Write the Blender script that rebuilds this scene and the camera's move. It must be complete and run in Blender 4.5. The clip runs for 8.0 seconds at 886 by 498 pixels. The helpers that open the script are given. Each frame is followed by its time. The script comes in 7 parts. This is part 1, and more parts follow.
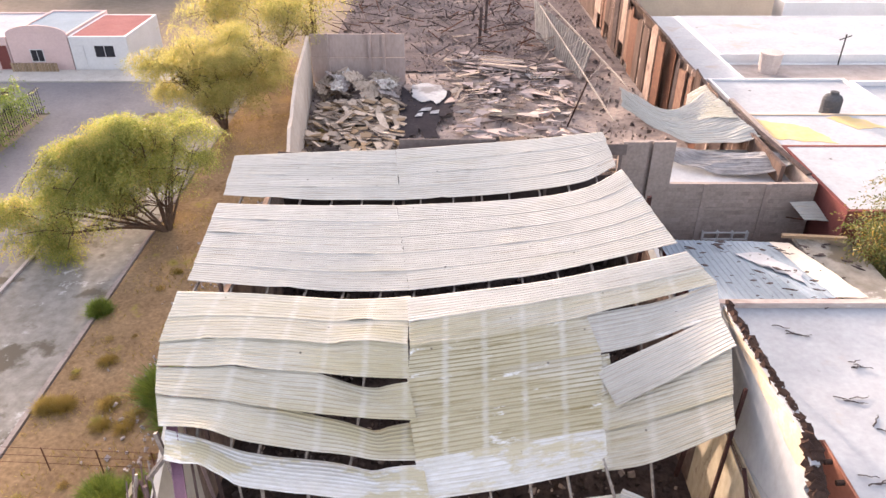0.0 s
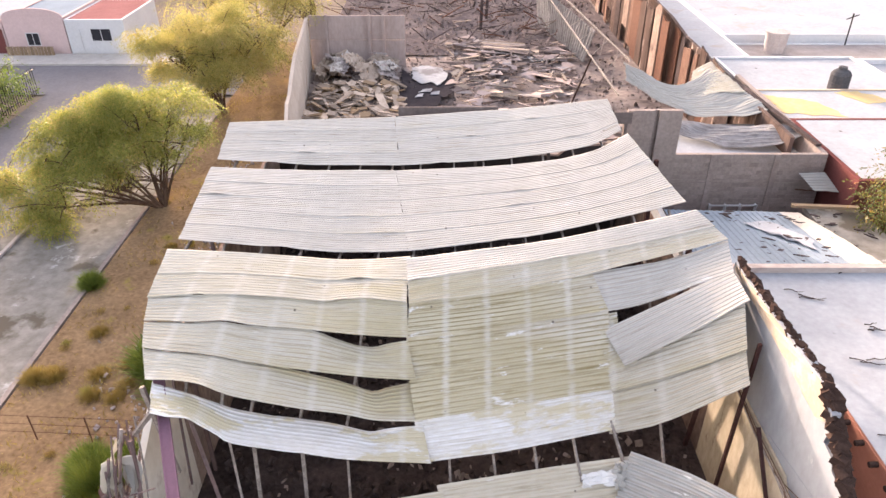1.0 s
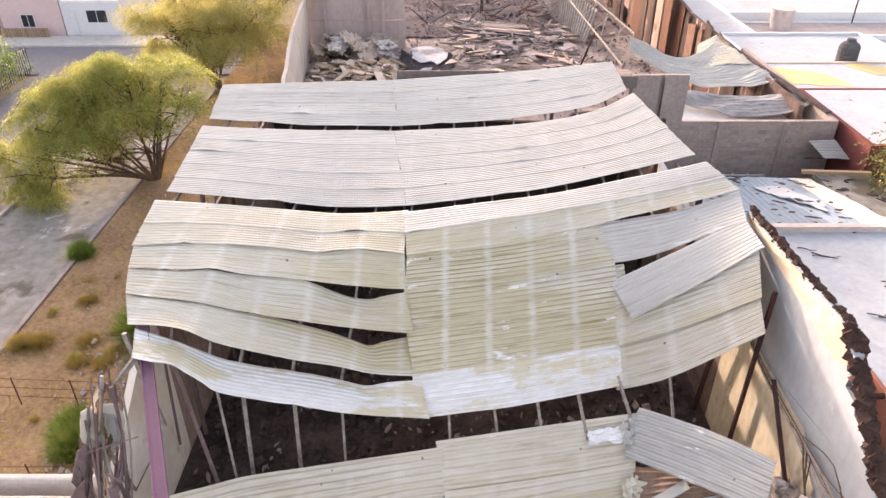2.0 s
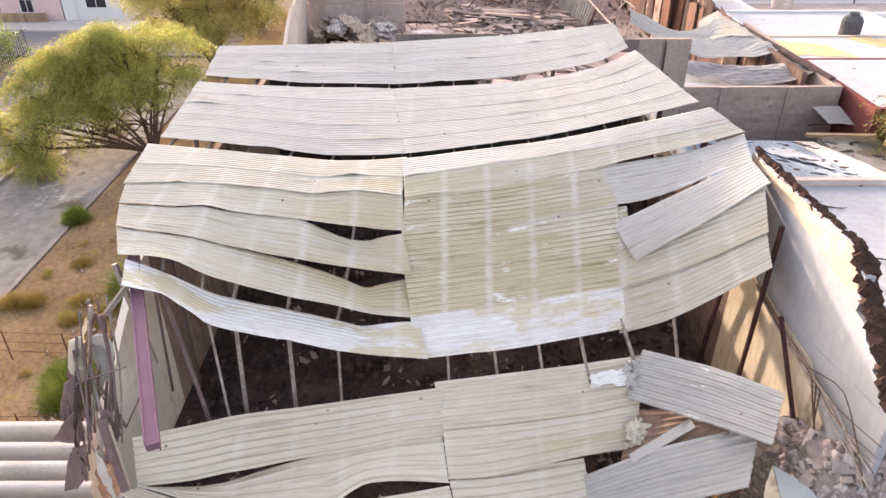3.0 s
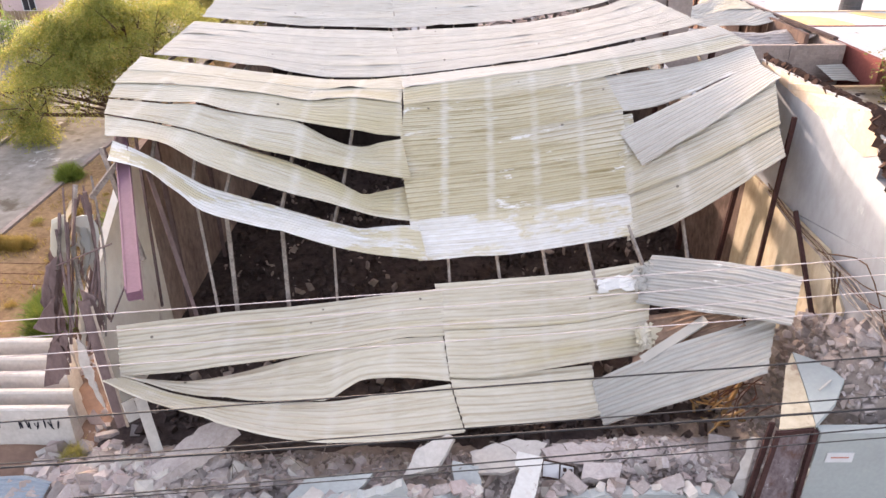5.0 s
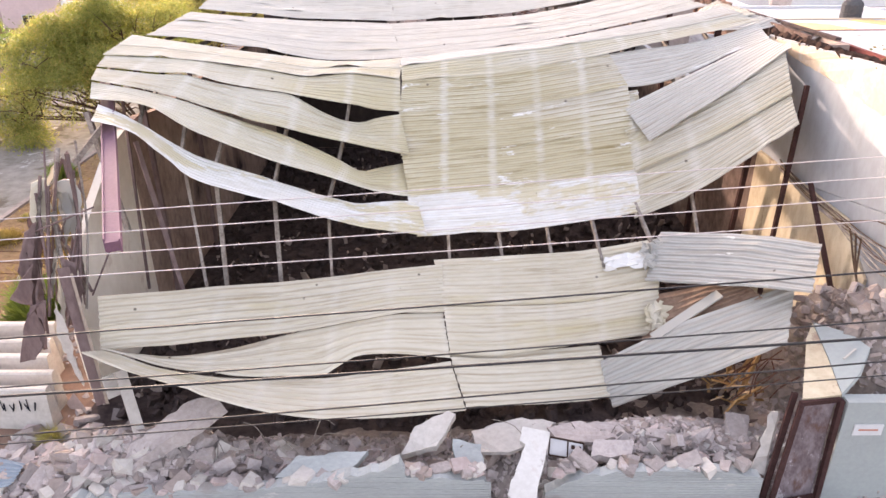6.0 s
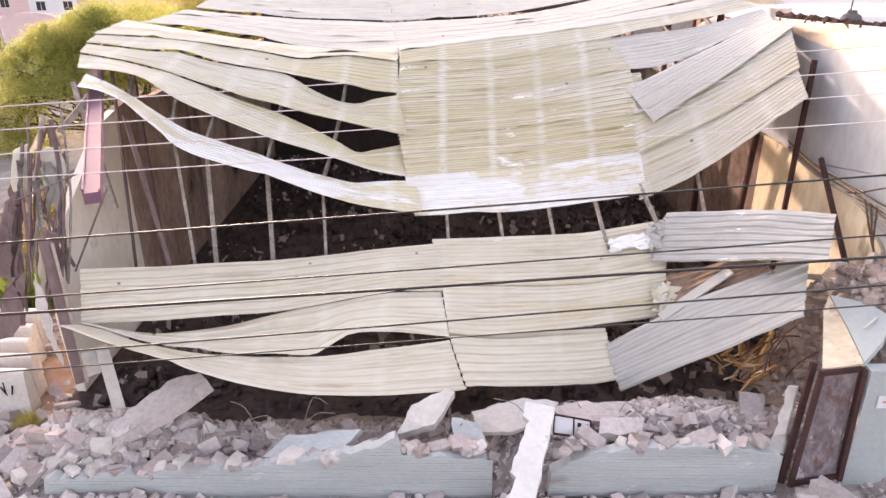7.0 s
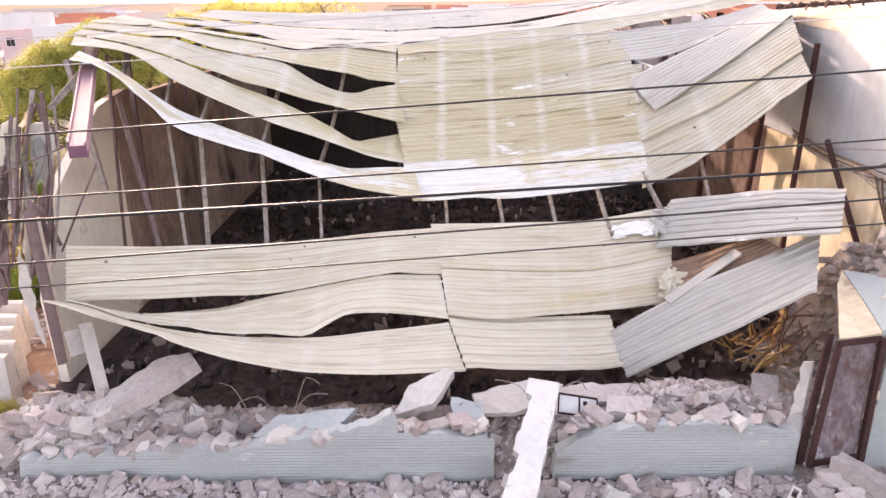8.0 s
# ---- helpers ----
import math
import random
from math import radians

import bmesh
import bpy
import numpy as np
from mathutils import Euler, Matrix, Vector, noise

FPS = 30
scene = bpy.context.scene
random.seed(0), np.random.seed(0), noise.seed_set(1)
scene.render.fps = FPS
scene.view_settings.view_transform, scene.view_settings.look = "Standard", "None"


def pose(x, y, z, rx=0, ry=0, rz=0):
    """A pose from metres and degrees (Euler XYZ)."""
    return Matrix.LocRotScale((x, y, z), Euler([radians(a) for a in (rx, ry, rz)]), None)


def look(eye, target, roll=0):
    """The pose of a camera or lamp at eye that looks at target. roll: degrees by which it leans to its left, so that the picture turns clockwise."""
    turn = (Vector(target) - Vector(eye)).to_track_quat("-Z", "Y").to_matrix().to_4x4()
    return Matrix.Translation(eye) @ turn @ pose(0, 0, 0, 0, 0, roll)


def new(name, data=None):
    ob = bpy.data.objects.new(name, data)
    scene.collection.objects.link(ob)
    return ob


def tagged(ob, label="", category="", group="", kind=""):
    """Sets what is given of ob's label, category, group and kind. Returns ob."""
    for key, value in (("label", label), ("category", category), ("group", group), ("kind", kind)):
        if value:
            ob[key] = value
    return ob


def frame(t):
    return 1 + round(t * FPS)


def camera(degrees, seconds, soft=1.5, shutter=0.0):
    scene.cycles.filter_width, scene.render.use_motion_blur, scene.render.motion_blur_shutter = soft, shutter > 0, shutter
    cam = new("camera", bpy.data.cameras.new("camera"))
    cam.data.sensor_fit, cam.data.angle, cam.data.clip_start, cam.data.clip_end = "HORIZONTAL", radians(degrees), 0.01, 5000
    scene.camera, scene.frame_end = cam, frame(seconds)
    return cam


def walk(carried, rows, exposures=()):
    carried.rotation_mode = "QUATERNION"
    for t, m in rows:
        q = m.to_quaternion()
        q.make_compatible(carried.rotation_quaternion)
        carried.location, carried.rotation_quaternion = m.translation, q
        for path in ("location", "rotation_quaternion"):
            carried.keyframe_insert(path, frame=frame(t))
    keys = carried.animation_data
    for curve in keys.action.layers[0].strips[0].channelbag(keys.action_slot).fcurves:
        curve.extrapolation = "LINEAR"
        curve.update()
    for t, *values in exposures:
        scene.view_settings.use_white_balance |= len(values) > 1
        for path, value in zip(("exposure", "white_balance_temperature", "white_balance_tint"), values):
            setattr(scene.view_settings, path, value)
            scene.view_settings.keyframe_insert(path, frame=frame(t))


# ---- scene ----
cam = camera(64.3, 8.0)
# a drone sinks in front of the ruin and lifts its gaze
EXPO, KELVIN, TINT = 2.80, 6980, 23
METRES, EYE, TILT, LEAN, TURN = 12.0, 18.7, -32.0, 0.0, 0.0
ROWS = [
    (0.0, 0.0, 0.0, 0.0, 0.0, 0.0, -0.0),
    (0.5, 0.0005, 0.029, -0.0526, 0.04, 0.05, 0.02),
    (1.0, 0.0013, 0.0656, -0.1071, 0.08, 0.11, 0.03),
    (1.5, 0.0026, 0.1031, -0.1613, 0.11, 0.14, 0.03),
    (3.0, 0.008, 0.1688, -0.356, 0.19, 0.65, 0.1),
    (3.5, 0.0093, 0.1678, -0.4322, 0.21, 1.15, 0.12),
    (4.0, 0.0093, 0.1748, -0.5031, 0.22, 1.69, 0.16),
    (4.5, 0.0083, 0.1975, -0.5611, 0.25, 2.38, 0.21),
    (6.0, 0.0063, 0.2953, -0.7106, 0.21, 5.95, 0.28),
    (6.5, 0.0078, 0.3275, -0.7569, 0.23, 7.32, 0.31),
    (7.0, 0.0076, 0.3538, -0.8014, 0.19, 8.81, 0.33),
    (7.5, 0.0084, 0.3802, -0.8474, 0.23, 10.44, 0.37),
    (8.0, 0.0082, 0.4053, -0.8916, 0.18, 12.32, 0.4),
]
walk(cam, [(t, pose(0, 0, EYE, TILT, LEAN, TURN) @ pose(METRES * x, METRES * y, METRES * z, 90 + pitch, roll, yaw)) for t, x, y, z, yaw, pitch, roll in ROWS],
     exposures=[(0.0, EXPO, KELVIN, TINT), (3.5, EXPO + 0.08, KELVIN, TINT), (4.5, EXPO + 0.13, KELVIN, TINT), (8.0, EXPO + 0.40, KELVIN + 250, TINT + 6)])

# ---------------------------------------------------------------- light
SUN_LEFT, SUN_UP = 20.0, 10.0          # degrees left of straight ahead, degrees above the horizon
world = bpy.data.worlds.new("sky")
scene.world = world
world.use_nodes = True
wn = world.node_tree
sky = wn.nodes.new("ShaderNodeTexSky")
sky.sky_type, sky.sun_disc = "NISHITA", False
sky.sun_elevation, sky.sun_rotation = radians(SUN_UP), radians(360 - SUN_LEFT)
sky.dust_density, sky.air_density = 5.0, 1.0
wn.nodes["Background"].inputs["Strength"].default_value = 0.15
haze = wn.nodes.new("ShaderNodeHueSaturation")          # thin smoke haze pales the blue
haze.inputs["Saturation"].default_value = 0.62
wn.links.new(sky.outputs[0], haze.inputs["Color"])
wn.links.new(haze.outputs[0], wn.nodes["Background"].inputs["Color"])
sun = bpy.data.lights.new("sun", "SUN")
sun.energy, sun.angle, sun.color = 1.4, radians(1.0), (1.0, 0.88, 0.73)
far_sun = Vector((-math.sin(radians(SUN_LEFT)) * math.cos(radians(SUN_UP)), math.cos(radians(SUN_LEFT)) * math.cos(radians(SUN_UP)), math.sin(radians(SUN_UP)))) * 90
new("sun", sun).matrix_world = look(far_sun, (0, 0, 0))


# ---------------------------------------------------------------- materials
def surf(name, base, dark, light=None, scale=1.5, fine=18.0, rough=0.85, metal=0.0, bump=0.25, vary=0.0, stain=None, stain_at=0.58, stain_scale=0.7, stretch=(1, 1, 1), uv=False, fine_mix=0.5, stain_soft=0.1, bands=0.0, specks=0.0, scuff=None, scuff_at=0.6, scuff_scale=1.0, band_mix=0.6, streak=None, ribs=0.0, heat=None):
    """A worn surface: two sizes of blotches between two or three colours, stains with their own outline, fine relief."""
    m = bpy.data.materials.new(name)
    m.use_nodes = True
    nt = m.node_tree
    bsdf = nt.nodes["Principled BSDF"]
    bsdf.inputs["Roughness"].default_value, bsdf.inputs["Metallic"].default_value = rough, metal
    bsdf.inputs["Specular IOR Level"].default_value = 0.0 if rough >= 0.7 else 0.12 if rough >= 0.45 else 0.5
    if uv:
        where = nt.nodes.new("ShaderNodeUVMap").outputs[0]
    else:
        where = nt.nodes.new("ShaderNodeNewGeometry").outputs["Position"]
    mapping = nt.nodes.new("ShaderNodeMapping")
    mapping.inputs["Scale"].default_value = stretch
    nt.links.new(where, mapping.inputs["Vector"])
    if vary:
        info = nt.nodes.new("ShaderNodeObjectInfo")
        push = nt.nodes.new("ShaderNodeVectorMath")
        push.operation = "MULTIPLY_ADD"
        push.inputs[1].default_value = (37, 53, 11)
        nt.links.new(info.outputs["Random"], push.inputs[0])
        nt.links.new(mapping.outputs[0], push.inputs[2])
        spot = push.outputs[0]
    else:
        spot = mapping.outputs[0]

    def noise_of(sc, detail, rgh):
        n = nt.nodes.new("ShaderNodeTexNoise")
        n.inputs["Scale"].default_value, n.inputs["Detail"].default_value, n.inputs["Roughness"].default_value = sc, detail, rgh
        nt.links.new(spot, n.inputs["Vector"])
        return n.outputs["Fac"]

    big, small = noise_of(scale, 5, 0.6), noise_of(fine, 4, 0.65)
    ramp = nt.nodes.new("ShaderNodeValToRGB")
    els = ramp.color_ramp.elements
    els[0].position, els[0].color = 0.3, (*dark, 1)
    els[1].position, els[1].color = 0.62, (*base, 1)
    if light:
        e = els.new(0.8)
        e.color = (*light, 1)
    both = nt.nodes.new("ShaderNodeMix")
    both.inputs[0].default_value = fine_mix
    nt.links.new(big, both.inputs[2])
    nt.links.new(small, both.inputs[3])
    nt.links.new(both.outputs[0], ramp.inputs[0])
    colour = ramp.outputs[0]
    if stain:
        spots = noise_of(stain_scale, 6, 0.62)
        edge = nt.nodes.new("ShaderNodeMapRange")
        edge.inputs[1].default_value, edge.inputs[2].default_value = stain_at, stain_at + stain_soft
        nt.links.new(spots, edge.inputs[0])
        mix = nt.nodes.new("ShaderNodeMix")
        mix.data_type = "RGBA"
        mix.inputs[7].default_value = (*stain, 1)
        nt.links.new(edge.outputs[0], mix.inputs[0])
        nt.links.new(colour, mix.inputs[6])
        colour = mix.outputs[2]
    if heat:
        # ochre scorch round where the fire stood under the roof, blotched and fading outwards
        (hx, hy), (hw, hd), tone = heat
        spot_geo = nt.nodes.new("ShaderNodeNewGeometry")
        place = nt.nodes.new("ShaderNodeMapping")
        place.inputs["Location"].default_value = (-hx / hw, -hy / hd, 0)
        place.inputs["Scale"].default_value = (1 / hw, 1 / hd, 0)
        nt.links.new(spot_geo.outputs["Position"], place.inputs["Vector"])
        far = nt.nodes.new("ShaderNodeVectorMath")
        far.operation = "LENGTH"
        nt.links.new(place.outputs[0], far.inputs[0])
        blotch = noise_of(0.55, 5, 0.6)
        wide = nt.nodes.new("ShaderNodeMath")
        wide.operation = "MULTIPLY_ADD"
        wide.inputs[1].default_value = -3.4
        nt.links.new(blotch, wide.inputs[0])
        nt.links.new(far.outputs["Value"], wide.inputs[2])
        fade = nt.nodes.new("ShaderNodeMapRange")
        fade.interpolation_type = "SMOOTHSTEP"
        fade.inputs[1].default_value, fade.inputs[2].default_value, fade.inputs[3].default_value, fade.inputs[4].default_value = -1.3, -0.5, 0.52, 0.0
        nt.links.new(wide.outputs[0], fade.inputs[0])
        scorch = nt.nodes.new("ShaderNodeMix")
        scorch.data_type = "RGBA"
        scorch.inputs[7].default_value = (*tone, 1)
        nt.links.new(fade.outputs[0], scorch.inputs[0])
        nt.links.new(colour, scorch.inputs[6])
        colour = scorch.outputs[2]
    if streak:
        # thin drawn-out grime lines along the ribs
        pull = nt.nodes.new("ShaderNodeMapping")
        pull.inputs["Scale"].default_value = (0.5, 11.0, 1.0)
        nt.links.new(where, pull.inputs["Vector"])
        lines_n = nt.nodes.new("ShaderNodeTexNoise")
        lines_n.inputs["Scale"].default_value, lines_n.inputs["Detail"].default_value, lines_n.inputs["Roughness"].default_value = 1.0, 6, 0.7
        nt.links.new(pull.outputs[0], lines_n.inputs["Vector"])
        cut = nt.nodes.new("ShaderNodeMapRange")
        cut.inputs[1].default_value, cut.inputs[2].default_value, cut.inputs[4].default_value = 0.53, 0.68, 0.85
        nt.links.new(lines_n.outputs["Fac"], cut.inputs[0])
        grime = nt.nodes.new("ShaderNodeMix")
        grime.data_type = "RGBA"
        grime.inputs[7].default_value = (*streak, 1)
        nt.links.new(cut.outputs[0], grime.inputs[0])
        nt.links.new(colour, grime.inputs[6])
        colour = grime.outputs[2]
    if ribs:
        # rib shade put into the colour: a patchy grimy line along each rib's foot
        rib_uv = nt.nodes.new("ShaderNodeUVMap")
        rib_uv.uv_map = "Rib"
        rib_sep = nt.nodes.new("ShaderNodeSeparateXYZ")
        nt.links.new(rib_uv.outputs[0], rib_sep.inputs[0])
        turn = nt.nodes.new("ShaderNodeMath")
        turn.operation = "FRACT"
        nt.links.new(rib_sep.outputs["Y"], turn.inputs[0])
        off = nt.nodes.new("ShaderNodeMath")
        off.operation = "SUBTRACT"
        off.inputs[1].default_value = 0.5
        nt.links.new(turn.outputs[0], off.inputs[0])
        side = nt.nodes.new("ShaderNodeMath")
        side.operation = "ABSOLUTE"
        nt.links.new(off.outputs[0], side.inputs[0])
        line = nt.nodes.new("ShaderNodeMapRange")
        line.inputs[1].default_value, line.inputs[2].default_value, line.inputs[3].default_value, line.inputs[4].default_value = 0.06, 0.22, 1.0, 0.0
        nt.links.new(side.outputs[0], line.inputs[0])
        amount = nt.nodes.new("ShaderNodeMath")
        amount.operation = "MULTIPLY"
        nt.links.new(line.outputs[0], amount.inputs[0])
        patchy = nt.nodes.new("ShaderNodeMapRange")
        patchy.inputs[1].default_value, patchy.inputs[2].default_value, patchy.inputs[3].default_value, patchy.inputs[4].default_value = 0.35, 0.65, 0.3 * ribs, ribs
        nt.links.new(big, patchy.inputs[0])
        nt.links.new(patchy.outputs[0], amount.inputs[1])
        rib_shade = nt.nodes.new("ShaderNodeMix")
        rib_shade.data_type = "RGBA"
        rib_shade.inputs[7].default_value = (*(streak or dark), 1)
        nt.links.new(amount.outputs[0], rib_shade.inputs[0])
        nt.links.new(colour, rib_shade.inputs[6])
        colour = rib_shade.outputs[2]
    if scuff:
        # crisp flaked patches, longer along the ribs
        flakes = noise_of(scuff_scale, 7, 0.72)
        rim = nt.nodes.new("ShaderNodeMapRange")
        rim.inputs[1].default_value, rim.inputs[2].default_value = scuff_at, scuff_at + 0.05
        nt.links.new(flakes, rim.inputs[0])
        flake = nt.nodes.new("ShaderNodeMix")
        flake.data_type = "RGBA"
        flake.inputs[7].default_value = (*scuff, 1)
        nt.links.new(rim.outputs[0], flake.inputs[0])
        nt.links.new(colour, flake.inputs[6])
        colour = flake.outputs[2]
    if specks:
        # small dark burn holes and bolt stains
        vor = nt.nodes.new("ShaderNodeTexVoronoi")
        vor.inputs["Scale"].default_value = specks
        nt.links.new((nt.nodes.new("ShaderNodeNewGeometry")).outputs["Position"], vor.inputs["Vector"])
        dot = nt.nodes.new("ShaderNodeMapRange")
        dot.inputs[1].default_value, dot.inputs[2].default_value, dot.inputs[3].default_value, dot.inputs[4].default_value = 0.03, 0.06, 0.85, 0.0
        nt.links.new(vor.outputs["Distance"], dot.inputs[0])
        spot_mix = nt.nodes.new("ShaderNodeMix")
        spot_mix.data_type = "RGBA"
        spot_mix.inputs[7].default_value = (0.09, 0.075, 0.065, 1)
        nt.links.new(dot.outputs[0], spot_mix.inputs[0])
        nt.links.new(colour, spot_mix.inputs[6])
        colour = spot_mix.outputs[2]
    if bands:
        # paler stripes where the sheet lay on the purlins, frayed by noise
        geo = nt.nodes.new("ShaderNodeNewGeometry")
        sep = nt.nodes.new("ShaderNodeSeparateXYZ")
        nt.links.new(geo.outputs["Position"], sep.inputs[0])
        fray = nt.nodes.new("ShaderNodeMath")
        fray.operation = "MULTIPLY_ADD"
        fray.inputs[1].default_value = 0.22
        nt.links.new(small, fray.inputs[0])
        nt.links.new(sep.outputs["X"], fray.inputs[2])
        fold = nt.nodes.new("ShaderNodeMath")
        fold.operation = "PINGPONG"
        fold.inputs[1].default_value = bands / 2
        back = nt.nodes.new("ShaderNodeMath")
        back.operation = "SUBTRACT"
        back.inputs[1].default_value = 0.18
        nt.links.new(fray.outputs[0], back.inputs[0])
        nt.links.new(back.outputs[0], fold.inputs[0])
        soft = nt.nodes.new("ShaderNodeMapRange")
        soft.inputs[1].default_value, soft.inputs[2].default_value, soft.inputs[3].default_value, soft.inputs[4].default_value = 0.03, 0.13, band_mix, 0.0
        nt.links.new(fold.outputs[0], soft.inputs[0])
        pale = nt.nodes.new("ShaderNodeMix")
        pale.data_type = "RGBA"
        pale.inputs[7].default_value = (0.60, 0.585, 0.55, 1)
        torn_up = nt.nodes.new("ShaderNodeMapRange")
        torn_up.inputs[1].default_value, torn_up.inputs[2].default_value, torn_up.inputs[3].default_value = 0.36, 0.58, 0.1
        nt.links.new(noise_of(1.4, 5, 0.7), torn_up.inputs[0])
        broken = nt.nodes.new("ShaderNodeMath")
        broken.operation = "MULTIPLY"
        nt.links.new(soft.outputs[0], broken.inputs[0])
        nt.links.new(torn_up.outputs[0], broken.inputs[1])
        nt.links.new(broken.outputs[0], pale.inputs[0])
        nt.links.new(colour, pale.inputs[6])
        colour = pale.outputs[2]
    if vary:
        hsv = nt.nodes.new("ShaderNodeHueSaturation")
        rng = nt.nodes.new("ShaderNodeMapRange")
        rng.inputs[3].default_value, rng.inputs[4].default_value = 1 - vary, 1 + vary
        nt.links.new(info.outputs["Random"], rng.inputs[0])
        nt.links.new(rng.outputs[0], hsv.inputs["Value"])
        nt.links.new(colour, hsv.inputs["Color"])
        colour = hsv.outputs[0]
    nt.links.new(colour, bsdf.inputs["Base Color"])
    if bump:
        b = nt.nodes.new("ShaderNodeBump")
        b.inputs["Strength"].default_value, b.inputs["Distance"].default_value = bump, 0.03
        nt.links.new(both.outputs[0], b.inputs["Height"])
        nt.links.new(b.outputs[0], bsdf.inputs["Normal"])
    return m


def leafy(name, dark, light, orange):
    m = bpy.data.materials.new(name)
    m.use_nodes = True
    nt = m.node_tree
    bsdf = nt.nodes["Principled BSDF"]
    bsdf.inputs["Roughness"].default_value = 0.6
    geo = nt.nodes.new("ShaderNodeNewGeometry")
    n = nt.nodes.new("ShaderNodeTexNoise")
    n.inputs["Scale"].default_value, n.inputs["Detail"].default_value = 0.35, 3
    nt.links.new(geo.outputs["Position"], n.inputs["Vector"])
    n2 = nt.nodes.new("ShaderNodeTexNoise")
    n2.inputs["Scale"].default_value, n2.inputs["Detail"].default_value = 1.5, 3
    nt.links.new(geo.outputs["Position"], n2.inputs["Vector"])
    two = nt.nodes.new("ShaderNodeMix")
    two.inputs[0].default_value = 0.45
    nt.links.new(n.outputs["Fac"], two.inputs[2])
    nt.links.new(n2.outputs["Fac"], two.inputs[3])
    mixv = nt.nodes.new("ShaderNodeMix")
    mixv.inputs[0].default_value = 0.35
    nt.links.new(two.outputs[0], mixv.inputs[2])
    nt.links.new(geo.outputs["Random Per Island"], mixv.inputs[3])
    ramp = nt.nodes.new("ShaderNodeValToRGB")
    els = ramp.color_ramp.elements
    els[0].position, els[0].color = 0.25, (*dark, 1)
    els[1].position, els[1].color = 0.55, (*light, 1)
    els.new(0.78).color = (*orange, 1)
    nt.links.new(mixv.outputs[0], ramp.inputs[0])
    nt.links.new(ramp.outputs[0], bsdf.inputs["Base Color"])
    glow = nt.nodes.new("ShaderNodeBsdfTranslucent")
    nt.links.new(ramp.outputs[0], glow.inputs["Color"])
    add = nt.nodes.new("ShaderNodeMixShader")
    add.inputs[0].default_value = 0.4
    nt.links.new(bsdf.outputs[0], add.inputs[1])
    nt.links.new(glow.outputs[0], add.inputs[2])
    nt.links.new(add.outputs[0], nt.nodes["Material Output"].inputs["Surface"])
    return m


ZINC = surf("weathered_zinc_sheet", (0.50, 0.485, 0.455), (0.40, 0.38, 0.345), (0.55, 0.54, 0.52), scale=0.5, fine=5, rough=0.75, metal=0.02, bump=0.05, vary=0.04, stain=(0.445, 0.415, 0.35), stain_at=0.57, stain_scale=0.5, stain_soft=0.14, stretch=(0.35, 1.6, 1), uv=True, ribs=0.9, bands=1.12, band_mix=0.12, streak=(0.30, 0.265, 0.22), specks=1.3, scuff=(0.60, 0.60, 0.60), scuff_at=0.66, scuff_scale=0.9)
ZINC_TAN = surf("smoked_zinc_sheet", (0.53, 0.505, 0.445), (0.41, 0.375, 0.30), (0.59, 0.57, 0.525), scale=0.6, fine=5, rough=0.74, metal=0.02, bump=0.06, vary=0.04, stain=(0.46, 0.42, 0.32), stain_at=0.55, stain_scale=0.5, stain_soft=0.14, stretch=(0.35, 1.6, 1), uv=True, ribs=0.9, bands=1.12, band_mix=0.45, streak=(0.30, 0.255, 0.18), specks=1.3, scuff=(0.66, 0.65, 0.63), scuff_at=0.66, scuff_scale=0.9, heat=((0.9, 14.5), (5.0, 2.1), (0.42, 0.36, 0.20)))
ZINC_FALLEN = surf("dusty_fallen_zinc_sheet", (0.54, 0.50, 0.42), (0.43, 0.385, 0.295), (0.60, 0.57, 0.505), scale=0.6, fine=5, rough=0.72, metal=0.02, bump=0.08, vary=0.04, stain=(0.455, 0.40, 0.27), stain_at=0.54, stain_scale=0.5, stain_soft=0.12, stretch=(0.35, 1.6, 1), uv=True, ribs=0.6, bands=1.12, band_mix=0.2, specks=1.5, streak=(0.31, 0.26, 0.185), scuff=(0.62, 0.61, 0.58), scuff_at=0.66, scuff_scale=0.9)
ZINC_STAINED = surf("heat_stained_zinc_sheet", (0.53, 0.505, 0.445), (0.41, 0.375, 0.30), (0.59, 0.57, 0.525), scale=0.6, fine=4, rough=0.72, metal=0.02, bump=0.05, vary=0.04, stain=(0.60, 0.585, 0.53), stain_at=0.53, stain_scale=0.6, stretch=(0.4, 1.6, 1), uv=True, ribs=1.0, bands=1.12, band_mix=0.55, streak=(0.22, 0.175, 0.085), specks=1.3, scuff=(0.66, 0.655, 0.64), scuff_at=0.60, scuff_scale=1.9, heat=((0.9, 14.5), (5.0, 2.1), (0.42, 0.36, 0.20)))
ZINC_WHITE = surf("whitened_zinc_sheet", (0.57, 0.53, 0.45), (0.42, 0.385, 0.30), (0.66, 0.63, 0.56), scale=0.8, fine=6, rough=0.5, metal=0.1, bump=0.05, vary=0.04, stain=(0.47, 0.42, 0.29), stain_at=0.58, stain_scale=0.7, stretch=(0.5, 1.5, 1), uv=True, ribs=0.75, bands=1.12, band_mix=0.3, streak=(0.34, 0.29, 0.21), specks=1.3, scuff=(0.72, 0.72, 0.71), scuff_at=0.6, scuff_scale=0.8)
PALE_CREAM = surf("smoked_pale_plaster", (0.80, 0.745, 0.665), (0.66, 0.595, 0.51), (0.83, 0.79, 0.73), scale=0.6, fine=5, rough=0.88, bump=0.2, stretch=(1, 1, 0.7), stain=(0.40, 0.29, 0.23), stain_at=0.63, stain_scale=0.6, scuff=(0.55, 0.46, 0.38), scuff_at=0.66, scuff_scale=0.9)
